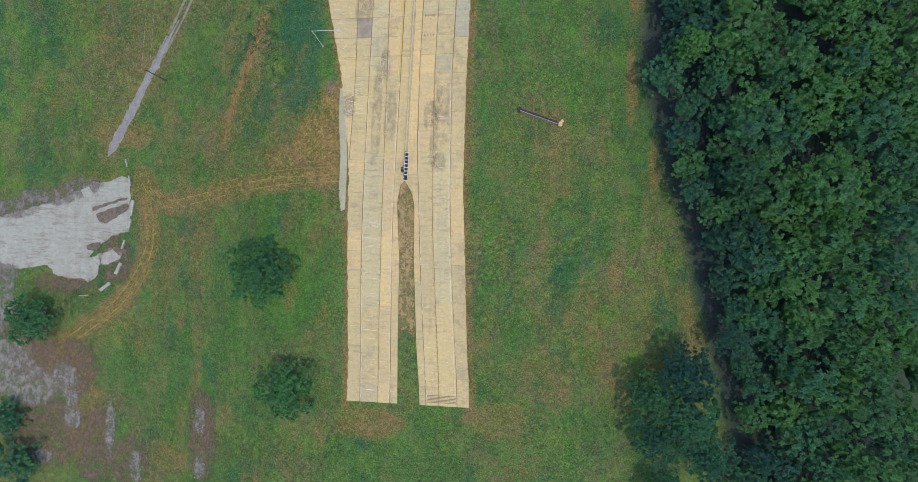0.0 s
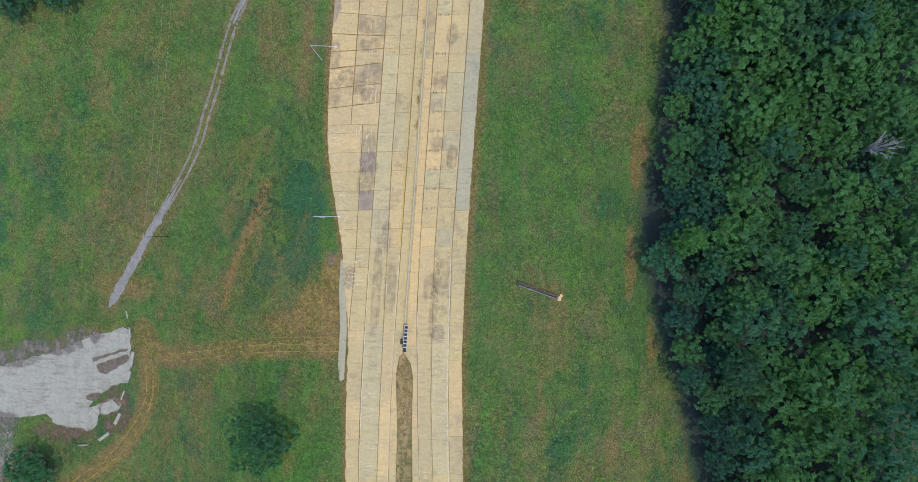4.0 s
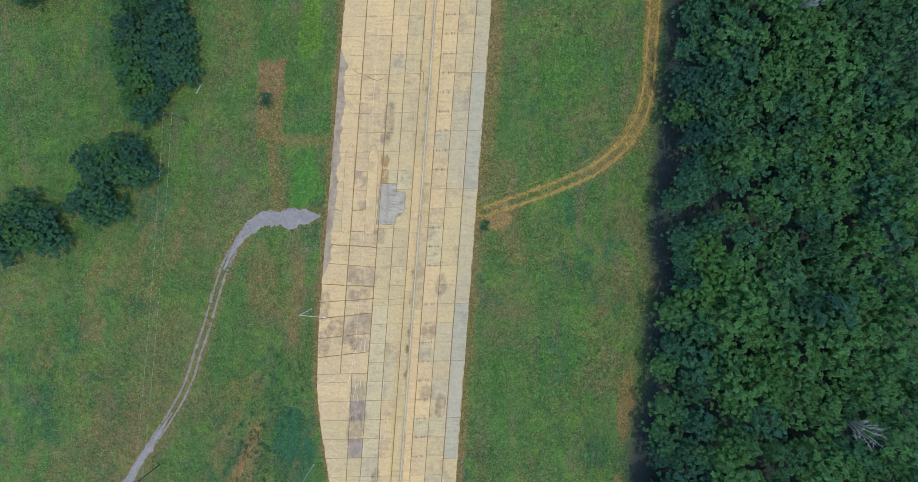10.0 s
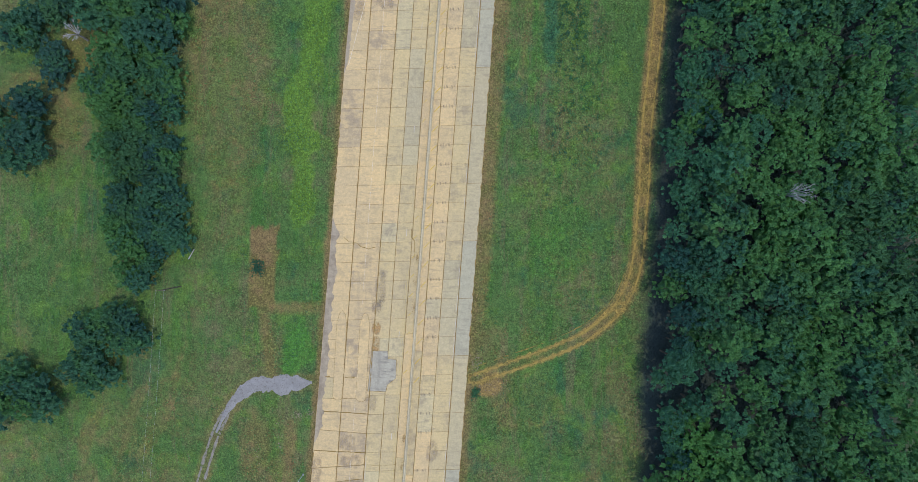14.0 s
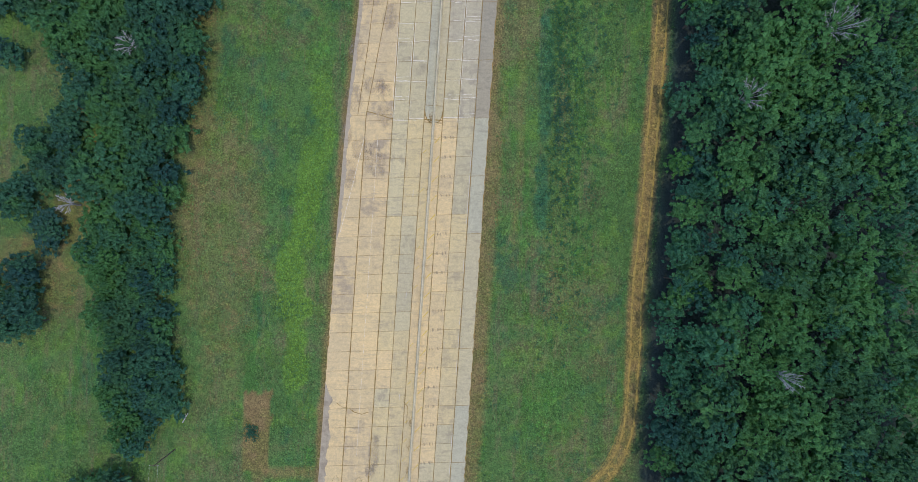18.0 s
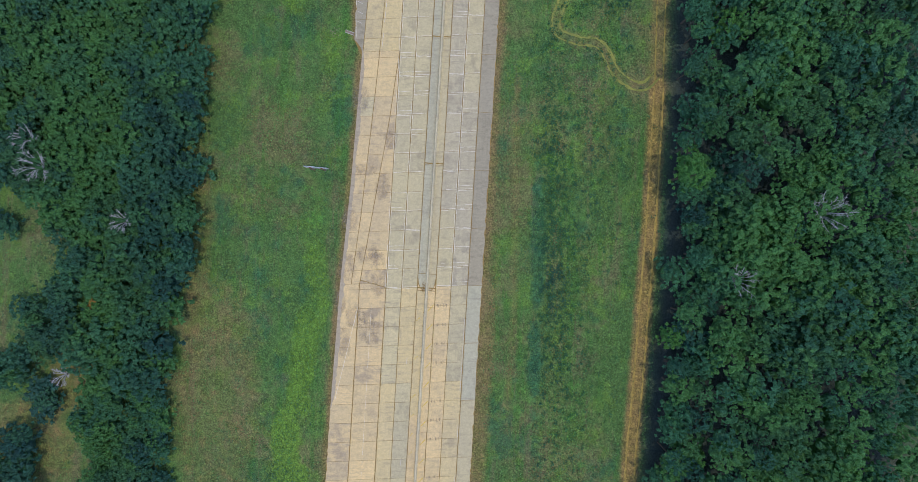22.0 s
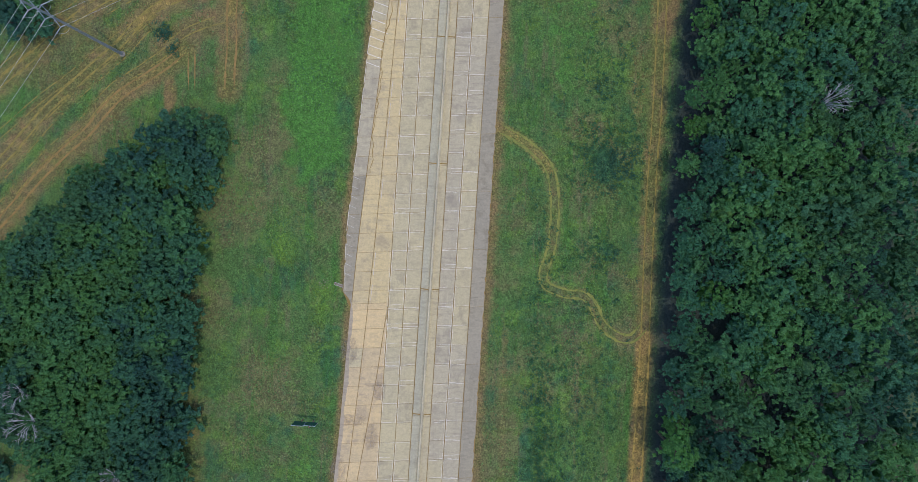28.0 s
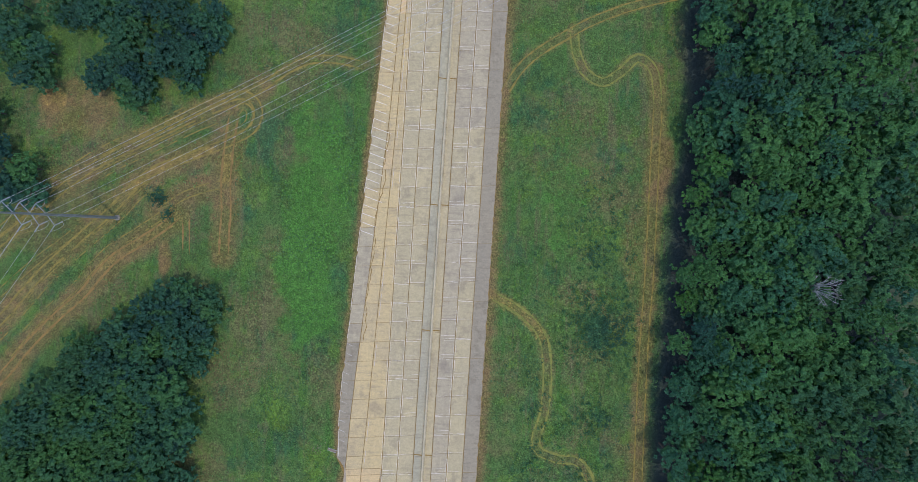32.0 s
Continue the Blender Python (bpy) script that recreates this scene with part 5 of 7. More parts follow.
def build_road():
    bed("roadbed_west", WEST_EDGE, LA1, S0, 13, "brown soil in the joints of the western pavement")
    bed("roadbed_east", RB0, EAST_EDGE, S0, 13, "brown soil in the joints of the eastern pavement")
    bed("roadbed_main", WEST_EDGE, EAST_EDGE, 13, S1, "brown weedy soil in the joints of the pavement")

    def carriage(name, label):
        return tagged(new(name), label, "road", kind="structure")

    tan, buff = choose((M_TAN, 5), (M_BUFF, 1)), choose((M_BUFF, 4), (M_TAN, 3))
    grey = choose((M_GREY, 4), (M_BUFF, 2))
    south = choose((M_BUFF, 3), (M_TAN, 1))
    west = carriage("road_west_lanes", "cracked tan and grey concrete slabs of the western carriageway")
    lane(west, LA2, lambda s: LA1(s), S0, 13, south, 2.7, -10, seed=1, cross=0.004)
    lane(west, LA3, LA2, S0, 36.56, choose((M_BUFF, 2), (M_TAN, 3)), 18.28, seed=32, gap=0.038, cross=0.003)
    lane(west, LA3, LA2, 36.56, S1, zoned((60, choose((M_TAN, 1), (M_BUFF, 1))), (112, choose((M_SLATE, 3), (M_BUFF, 2))), (205, choose((M_BUFF, 3), (M_GREY, 2))), (500, grey)), seed=2, gap=0.05, cross=0.022)
    lane(west, LA4, LA3, S0, 36.56, choose((M_BUFF, 3), (M_SLATE, 3)), 18.28, seed=33, gap=0.038, cross=0.003)
    lane(west, LA4, LA3, 36.56, S1, zoned((58, choose((M_SLATE, 3), (M_GREY, 2))), (112, choose((M_SLATE, 3), (M_BUFF, 1))), (160, buff), (205, choose((M_SLATE, 3), (M_BUFF, 2))), (500, grey)), seed=3, gap=0.05, cross=0.022)
    outer = carriage("road_west_outer_lanes", "wide tan concrete apron on the western side of the highway")
    mixed = choose((M_TAN, 3), (M_STAINED, 4))
    lane(outer, WEST_EDGE, LA4, S0, 17, zoned((0, south), (50, choose((M_TAN, 1), (M_BUFF, 3)))), seed=4, worn_west=0.3)
    lane(outer, LA5, LA4, 17, 66, buff, seed=5)
    lane(outer, WEST_EDGE, LA5, 17, 66, tan, seed=6, worn_west=0.3)
    lane(outer, LA6, LA4, 66, 100, mixed, seed=7, cross=0.05, joints=SLANTED)
    lane(outer, LA6, LA4, 100, 207, choose((M_STAINED, 2), (M_TAN, 2)), seed=8)
    lane(outer, WEST_EDGE, LA6, 66, 100, choose((M_STAINED, 2), (M_TAN, 3)), seed=16, worn_west=0.3, cross=0.05, joints=SLANTED)
    lane(outer, WEST_EDGE, LA6, 100, 207, zoned((150, tan), (500, choose((M_TAN, 3), (M_STAINED, 1)))), seed=9, worn_west=0.3)
    lane(outer, LA6, LA4, 207, 258, choose((M_STAINED, 2), (M_TAN, 3)), seed=10)
    lane(outer, LA7, LA6, 207, 262, choose((M_STAINED, 2), (M_TAN, 4)), seed=11)
    lane(outer, WEST_EDGE, LA7, 207, 262, choose((M_STAINED, 2), (M_TAN, 3)), seed=12, worn_west=0.3)
    lane(outer, LA7, LA4, 262, S1, choose((M_BUFF, 5), (M_TAN, 1)), seed=13)
    lane(outer, LA8, LA7, 262, S1, zoned((330, choose((M_BUFF, 5), (M_TAN, 2))), (500, buff)), seed=14)
    lane(outer, WEST_EDGE, LA8, 262, S1, zoned((292, choose((M_SHOULDER, 1))), (322, choose((M_LILAC, 1))), (500, choose((M_BUFF, 3), (M_GREY, 2)))), seed=15, worn_west=0.3)
    east = carriage("road_east_lanes", "tan and grey concrete slabs of the eastern carriageway")
    lane(east, RB0, RB1, S0, 13, south, 2.7, -8, seed=20, cross=0.004)
    lane(east, RB1, RB2, S0, 36.56, choose((M_TAN, 2), (M_BUFF, 2)), 18.28, seed=41, gap=0.038, cross=0.003)
    lane(east, RB1, RB2, 36.56, S1, zoned((100, choose((M_TAN, 4), (M_SLATE, 1))), (207, choose((M_TAN, 4), (M_BUFF, 2))), (500, choose((M_LILAC, 3), (M_GREY, 2)))), seed=21, gap=0.05, cross=0.020)
    lane(east, RB2, RB3, S0, 36.56, choose((M_BUFF, 3), (M_SLATE, 1)), 18.28, seed=42, gap=0.038, cross=0.003)
    lane(east, RB2, RB3, 36.56, S1, zoned((205, choose((M_GREY, 2), (M_BUFF, 2))), (500, choose((M_LILAC, 2), (M_GREY, 2)))), seed=22, gap=0.05, cross=0.020)
    edge = carriage("road_east_shoulder", "grey weathered concrete shoulder on the eastern side")
    lane(edge, RB3, EAST_EDGE, S0, 45, south, 9.14, seed=23, worn_east=0.22)
    lane(edge, RB3, EAST_EDGE, 45, S1, zoned((205, choose((M_BLUE, 2), (M_GREY, 1))), (500, choose((M_SHOULDER, 4), (M_BLUE, 1)))), 13.7, seed=24, drop=0.03, worn_east=0.28)
    median = carriage("road_median", "grey concrete median pads on both sides of the barrier")
    w_in, e_in = line((0, -0.30), (405, -0.30)), line((0, 0.30), (405, 0.30))
    lane(median, LA2, w_in, 13, 205.3, choose((M_BUFF, 3), (M_TAN, 2)), 29.9, 26, 0.0, seed=25)
    lane(median, e_in, RB1, 13, 205.3, choose((M_TAN, 4), (M_BUFF, 1)), 29.9, 22, 0.0, seed=26)
    lane(median, LA2, w_in, 209.4, S1, choose((M_BLUE, 3), (M_GREY, 1)), 29.9, 25.9, 0.0, gap=0.07, seed=27, drop=-0.03)
    lane(median, e_in, RB1, 209.4, S1, choose((M_GREY, 3), (M_BLUE, 1)), 29.9, 25.9, 0.0, gap=0.07, seed=28, drop=-0.03)
    for sign, edge_line, concrete in ((-1, LA2, M_BLUE), (1, RB1, M_GREY)):
        far = abs(float(edge_line(208))) - 0.10
        curve = [(0.32, 205.3), (0.9, 205.5), (1.5, 206.0), (far - 0.25, 207.0), (far, 208.6), (far, 209.32), (0.32, 209.32)]
        corner = [(1.1, 205.45), (far, 205.45), (far, 206.9), (far - 0.15, 206.75), (1.6, 205.85)]
        for shape, top, stuff in ((curve, ROAD_TOP + 0.03, concrete), (corner, ROAD_TOP, M_TAN)):
            pts = [road_xy(sign * u, s) for u, s in shape]
            slab(median, pts if sign > 0 else pts[::-1], top, stuff)
    return west, outer


WEST_ROAD, OUTER_ROAD = build_road()


def flat_shape(name, outline, top, material, label, category, thick=0.06):
    """A low raised shape on the pavement, from an outline of (u, s)."""
    ob = slab(None, [road_xy(u, s) for u, s in outline], top, material, name)
    return tagged(ob, label, category, kind="structure")


def island_outline(u0, s0, s1, half, lean):
    pts = [(u0 + half * math.cos(a), s0 + half * 0.8 * math.sin(a)) for a in np.linspace(math.pi, 2 * math.pi, 8)]
    pts += [(u0 + lean + half * 0.95, s1 - 3.0), (u0 + lean + half * 0.55, s1 - 0.9), (u0 + lean, s1), (u0 + lean - half * 0.55, s1 - 0.9), (u0 + lean - half * 0.95, s1 - 3.0)]
    return pts


flat_shape("concrete_patch", [(-10.2, 101.2), (-5.8, 101.4), (-5.6, 103.0), (-3.7, 104.8), (-3.9, 109.2), (-5.9, 109.3), (-6.1, 111.1), (-9.9, 110.9)], ROAD_TOP + 0.03, M_REPAIR,
           "grey replaced concrete patch in the pavement", "pavement patch")
for u0 in (-17.2, -11.7):
    flat_shape("island_slab", island_outline(u0, 99.5, 120.0, 1.15, -0.3), ROAD_TOP + 0.035, M_TAN, "long pale rounded concrete island strip", "island")


def edge_band(s0, s1, width, material, label):
    ss = np.arange(s0, s1, 0.35)
    verts, faces = [], []
    for i, s in enumerate(ss):
        w = float(WEST_EDGE(s)) + 0.15
        wide = width * (0.2 + 0.7 * float(fractal(np.array([s / 0.8]), np.array([1.3]), 19)[0]) + 0.8 * float(fractal(np.array([s / 4.0]), np.array([3.3]), 15)[0])) * min(1, (s - s0 + 0.5) / 4, (s1 - s) / 4)
        verts += [(*road_xy(w, s), ROAD_TOP + 0.018), (*road_xy(w + wide, s), ROAD_TOP + 0.018)]
        if i:
            faces.append((2 * i - 2, 2 * i - 1, 2 * i + 1, 2 * i))
    tagged(mesh_of("edge_overlay", verts, faces, material), label, "pavement", kind="structure")


edge_band(88, 142, 1.7, M_EDGE, "brownish-grey asphalt overlay along the pavement edge")
edge_band(176, 262, 0.9, M_EDGE, "thin brownish-grey overlay along the pavement edge")


# painted lines, slots and cracks lie a few millimetres proud of the slabs
def strips(name, quads, material, top, label, category):
    verts, faces = [], []
    for q in quads:
        k = len(verts)
        verts += [(*road_xy(u, s), top) for u, s in q]
        faces.append((k, k + 1, k + 2, k + 3))
    return tagged(mesh_of(name, verts, faces, material), label, category, kind="structure")


def bar(u0, s0, u1, s1, w):
    d = Vector((u1 - u0, s1 - s0)).normalized() * (w / 2)
    return [(u0 + d.y, s0 - d.x), (u1 + d.y, s1 - d.x), (u1 - d.y, s1 + d.x), (u0 - d.y, s0 + d.x)]


def markings():
    rng = random.Random(4)
    top = ROAD_TOP + 0.02
    dashes = [bar(float(LA3(s)) + 0.25, s, float(LA3(s + 3)) + 0.25, s + 3, 0.13) for s in np.arange(-36, 75, 12.2)]
    dashes += [bar(float(LA2(s)) - 1.4, s, float(LA2(s + 1.6)) - 1.4, s + 1.6, 0.1) for s in np.arange(90, 200, 24.4)]
    strips("lane_dashes", dashes, M_WHITE, top, "worn white dashed lane lines", "road marking")
    edges = []
    for f, off, a, b in ((LA4, 0.3, -40, 90), (LA2, -0.3, -40, 30), (RB1, 0.3, -40, 25), (RB3, -0.25, -40, 205), (LA7, 0.5, 262, 372)):
        for s in np.arange(a, b, 6.0):
            if rng.random() < 0.72:
                edges.append(bar(float(f(s)) + off, s, float(f(s + 5.6)) + off, s + rng.uniform(3.5, 5.7), 0.09))
    strips("edge_lines", edges, M_WHITE, top, "faded white edge lines", "road marking")
    yellow, faint = [], []
    for s in np.arange(36, 130, 5.0):
        (yellow if s < 76 else faint).append(bar(-2.60, s, -2.60, s + 4.9, 0.13))
        (yellow if s < 70 else faint).append(bar(-3.02, s, -3.02, s + rng.uniform(2.5, 4.9), 0.10))
    for s in np.arange(84, 206, 5.0):
        if rng.random() < 0.8:
            faint.append(bar(2.25, s, 2.25, s + rng.uniform(2.5, 4.7), 0.09))
    strips("yellow_lines", yellow, M_YELLOW, top, "worn yellow lines beside the median", "road marking")
    strips("faded_yellow_lines", faint, M_FAINT, top, "faded yellow lines beside the median", "road marking")
    hatch = [bar(0.65, s, 1.85, s + 1.5, 0.16) for s in np.arange(104, 205, 4.6)]
    hatch += [bar(-2.0, s, -1.2, s + 0.9, 0.12) for s in np.arange(106, 205, 4.6) if rng.random() < 0.75]
    strips("median_hatching", hatch, M_YELLOW, top, "yellow diagonal hatching along the median", "road marking")
    slanted = []
    for s in np.arange(318, 376, 2.05):
        u0, u1 = float(WEST_EDGE(s)) + 0.3, min(-12.6, float(LA8(s)) + 0.9)
        u1 -= rng.uniform(0.0, 0.35) * (u1 - u0)
        if u1 - u0 > 0.8 and rng.random() < 0.95:
            slanted.append(bar(u0, s, u1, s - 0.30 * (u1 - u0), 0.11))
    strips("shoulder_hatching", slanted, M_HATCH, top, "white slanted hatching on the western shoulder", "road marking")
    white = []
    for s in np.arange(22, 66, 2.6):
        u0 = float(WEST_EDGE(s)) + 0.4
        white.append(bar(u0, s, u0 + rng.uniform(1.2, 2.6), s - rng.uniform(0.8, 1.6), 0.06))
    for s in np.arange(268, 292, 2.3):
        u0 = float(WEST_EDGE(s)) + 0.2
        white.append(bar(u0, s, u0 + 1.5, s - 0.6, 0.08))
    strips("shoulder_hatching", white, M_WHITE, top, "white slanted hatching along the shoulder", "road marking")
    slots = []
    for s in np.arange(45.7, 206, 4.57):
        if rng.random() < 0.85:
            for base in (2.75, 4.25):
                for i in range(3):
                    u = base + i * 0.33
                    b = 0.10 * (u + 6)
                    slots.append(bar(u, s + b - 0.35, u, s + b + 0.35, 0.07))
    for i in range(6):
        slots.append(bar(8.4, -40.2 + i * 0.33, 15.4, -40.2 + i * 0.33, 0.10))
    pale = []

    def wavy(points, low, high, sway, chance=1.0):
        """A wavering thin line along a chain of (u, s) points."""
        dots = []
        for (a, b), (c, d) in zip(points[:-1], points[1:]):
            n = max(1, int(math.hypot(c - a, d - b) / 0.8))
            dots += [(a + (c - a) * i / n + rng.uniform(-sway, sway), b + (d - b) * i / n + rng.uniform(-sway, sway)) for i in range(n)]
        dots.append(points[-1])
        return [bar(*p, *q, rng.uniform(low, high)) for p, q in zip(dots[:-1], dots[1:]) if rng.random() < chance]

    for s in np.arange(205.65, 400, 4.57):
        for west, east in ((LA4, LA3), (LA3, LA2), (RB1, RB2), (RB2, RB3)):
            u0, u1 = float(west(s)) + 0.12, float(east(s)) - 0.12
            for shift, chance in ((0.16, 0.85), (-0.16, 0.55), (0.95, 0.40)):
                if rng.random() < chance:
                    pale += wavy([(u0, s + shift + 0.10 * (u0 + 6)), (u1, s + shift + 0.10 * (u1 + 6))], 0.035, 0.11, 0.05, 0.92)
        for f in (LA3, RB2, LA4):
            for side in (-0.2, 0.2):
                if rng.random() < 0.75:
                    pale += wavy([(float(f(s)) + side, s), (float(f(s + 4.5)) + side, s + 4.5)], 0.03, 0.10, 0.05, 0.9)
    pale += wavy([(float(MID(s)), s) for s in np.arange(66, 206, 5.0)], 0.03, 0.06, 0.03, 0.85)
    for f, off in ((LA4, 0.16), (LA2, -0.2), (RB1, 0.2), (RB3, -0.16)):
        pale += wavy([(float(f(s)) + off, s) for s in np.arange(-40, 36, 5.0)], 0.04, 0.10, 0.03, 0.8)
    for west, east, a, b, n in ((LA4, LA3, -40, 2, 30), (LA3, LA2, -40, 0, 18), (RB1, RB2, -38, 0, 9), (RB2, RB3, -36, 30, 12)):
        for i in range(n):
            s = rng.uniform(a, b)
            u0, u1 = float(west(s)) + 0.2, float(east(s)) - 0.2
            pale += wavy([(u0 + (u1 - u0) * rng.random() * 0.4, s), (u1 - (u1 - u0) * rng.random() * 0.3, s + rng.uniform(-0.3, 0.3))], 0.03, 0.07, 0.06, 0.9)
    pale += wavy([(-15.9, 201.5), (-18.0, 190.0), (-20.3, 178.0)], 0.05, 0.09, 0.03)
    for k in range(34):
        s = rng.uniform(24, 66)
        u0 = float(WEST_EDGE(s)) + rng.uniform(0.3, 1.0)
        pale += wavy([(u0, s), (u0 + rng.uniform(1.0, 4.0), s + rng.uniform(-1.2, 1.8))], 0.03, 0.08, 0.12, 0.85)
    for k in range(16):
        u0, s = rng.uniform(-15, -10.5), rng.uniform(56, 76)
        pale += wavy([(u0, s), (u0 + rng.uniform(-0.5, 0.5), s + rng.uniform(1.0, 3.5))], 0.04, 0.10, 0.10, 0.85)
    for s in np.arange(264, 400, 7.0):
        if rng.random() < 0.75:
            pale.append(bar(float(WEST_EDGE(s)) + 0.12, s, float(WEST_EDGE(s + 6.5)) + 0.12, s + rng.uniform(3.0, 6.6), 0.10))
    strips("joint_sealant", pale, M_SEAL, top, "wavering cream lines along the joints and cracks", "road detail")
    strips("joint_slots", slots, M_SLOT, top, "dark sawn slots across the joints", "road detail")
    cracks = []
    for pts in ([(float(LA8(s)) + 0.2 + 1.3 * (noise.noise((s * 0.13, 4.2, 0.5)) + 0.5 * noise.noise((s * 0.6, 1.7, 0.5))), s) for s in np.arange(292, 342, 1.1)], [(-18.6, 137.4), (-17.2, 136.4), (-15.6, 136.3), (-14.2, 135.4), (-12.4, 135.0), (-10.8, 135.6)],
                [(-21.9, 86.05), (-16, 86.2), (-10.0, 86.4)], [(-20.2, 95.6), (-16, 95.65), (-10.2, 95.7)], [(-22.2, 77.7), (-16.2, 78.85), (-10.2, 80.0)], [(-22.2, 68.4), (-16.4, 69.5), (-10.2, 70.7)], [(-22.0, 73.0), (-16.2, 74.1)],
                [(-16.0, 206.9), (-13, 206.3), (-9.8, 205.6)], [(-20.6, 103.9), (-19.4, 104.0)], [(-15.8, 104.0), (-13.5, 104.15)], [(-15.8, 104.2), (-13.5, 104.35)], [(-2.6, 140.5), (-2.5, 138.6), (-1.6, 137.6), (-1.5, 133.5)]):
        for (a, b), (c, d) in zip(pts[:-1], pts[1:]):
            n = max(1, int(math.hypot(c - a, d - b) / 0.7))
            walk_pts = [(a + (c - a) * i / n, b + (d - b) * i / n) for i in range(n + 1)]
            walk_pts = [walk_pts[0]] + [(p + rng.uniform(-0.05, 0.05), q + rng.uniform(-0.08, 0.08)) for p, q in walk_pts[1:-1]] + [walk_pts[-1]]
            for (p, q), (r, w) in zip(walk_pts[:-1], walk_pts[1:]):
                if rng.random() < 0.98:
                    cracks.append(bar(p, q, r, w + 0.01, rng.uniform(0.08, 0.20)))
    cracks += wavy([(-22.2, 81.7), (-16, 82.6), (-9.9, 83.5), (-5.0, 83.6), (-1.9, 84.3)], 0.03, 0.07, 0.05)
    outline = [(-10.2, 101.2), (-5.8, 101.4), (-5.6, 103.0), (-3.7, 104.8), (-3.9, 109.2), (-5.9, 109.3), (-6.1, 111.1), (-9.9, 110.9), (-10.2, 101.2)]
    for (a, b), (c, d) in zip(outline[:-1], outline[1:]):
        cracks += wavy([(a, b), (c, d)], 0.05, 0.13, 0.04)
    for f, a, b, low, high in ((LA4, 62, 206, 0.10, 0.23), (LA6, 68, 205, 0.08, 0.19), (RB3, 46, 206, 0.09, 0.21), (RB1, 16, 205, 0.05, 0.12), (LA2, 24, 205, 0.05, 0.12), (RB3, 206, 372, 0.05, 0.11), (LA2, 210, 372, 0.05, 0.12),
                            (RB1, 210, 372, 0.05, 0.12)):
        cracks += wavy([(float(f(s)), s) for s in np.arange(a, b, 6.0)], low, high, 0.025, 0.93)
    for u0 in (-17.2, -11.7):
        outline = island_outline(u0, 99.5, 120.0, 1.22, -0.3)
        for (a, b), (c, d) in zip(outline, outline[1:] + outline[:1]):
            cracks.append(bar(a, b, c, d, 0.055))
    for s in (206.0, 235.6, 265.5, 295.4, 325.3, 355.2):
        cracks.append(bar(-2.2, s, -0.4, s - 0.1, 0.26))
        cracks.append(bar(0.4, s, 2.1, s, 0.26))
    strips("pavement_cracks", cracks, M_CRACK, top + 0.02, "dark weedy cracks in the concrete", "road detail")


markings()


STAIN_LAYERS = itertools.count()


def stain(u0, s0, wide, long, material, label):
    """A blotch of discoloured concrete with a soft uneven rim."""
    n = 12
    level = 0.0015 * (next(STAIN_LAYERS) % 5)
    verts, faces, fade = [], [], []
    for i in range(n + 1):
        for j in range(n + 1):
            p, q = 2 * i / n - 1, 2 * j / n - 1
            verts.append((*road_xy(u0 + p * wide * 1.7, s0 + q * long * 1.6), ROAD_TOP + 0.0125 + level))
            fade.append(max(0.0, 1 - (abs(p) ** 2.8 + abs(q) ** 2.8) ** 0.357))
    faces = [(i * (n + 1) + j, (i + 1) * (n + 1) + j, (i + 1) * (n + 1) + j + 1, i * (n + 1) + j + 1) for i in range(n) for j in range(n)]
    ob = mesh_of("pavement_stain", verts, faces, material)
    col = ob.data.color_attributes.new("fade", "FLOAT_COLOR", "POINT")
    col.data.foreach_set("color", np.repeat(np.array(fade, np.float32), 4))
    tagged(ob, label, "stain", kind="structure")


for u0, s0, wide, long in ((-8.9, 126.0, 1.0, 4.0), (-9.5, 121.6, 0.9, 1.6), (-9.3, 98.5, 1.2, 1.6), (-14.5, 213.3, 2.2, 1.6), (-11.6, 206.2, 1.4, 2.2), (-12.0, 211.7, 1.4, 1.8), (-13.8, 197.7, 1.3, 1.6),
                           (-11.8, 195.8, 1.2, 1.4), (-14.6, 195.0, 0.9, 2.4), (-12.1, 192.8, 1.2, 1.2), (-19.0, 209.8, 1.7, 2.6), (-20.3, 201.2, 1.0, 2.4), (-17.2, 198.4, 1.6, 2.2), (-18.8, 191.6, 1.2, 3.0),
                           (-15.0, 74.6, 1.1, 2.2), (-12.4, 72.4, 1.6, 1.6), (-6.0, 39.1, 0.9, 3.4), (-11.8, 59.0, 1.6, 4.2), (-11.9, 52.0, 1.6, 3.0), (-20.6, 72.0, 1.2, 3.2), (-21.0, 81.5, 1.0, 3.0), (-14.2, 88.4, 1.6, 1.6),
                           (-13.0, 84.0, 2.2, 1.5), (-12.0, 77.4, 1.8, 2.4), (-18.3, 249.6, 1.6, 2.6), (-16.5, 233.0, 2.4, 1.1), (-11.9, 229.5, 1.4, 2.4), (-10.6, 240.6, 1.2, 2.0), (-19.2, 221.0, 1.4, 2.4), (4.6, 62.0, 1.2, 1.8),
                           (4.2, 77.0, 1.4, 1.8), (6.2, 88.0, 1.1, 2.2), (8.2, 59.0, 1.0, 2.4), (7.9, 17.0, 1.3, 2.0), (-4.2, 27.0, 1.2, 5.0), (5.2, 28.0, 1.2, 3.0), (8.0, 30.5, 1.4, 4.0), (-18.4, 33.0, 1.0, 1.6), (-14.0, 29.0, 1.2, 2.4), (-7.4, 27.0, 0.9, 10.0), (6.4, 24.0, 0.8, 7.0), (-18.0, 75.7, 1.6, 1.8)):
    stain(u0, s0, wide, long, M_BLOTCH, "purple-grey stain on the tan concrete")
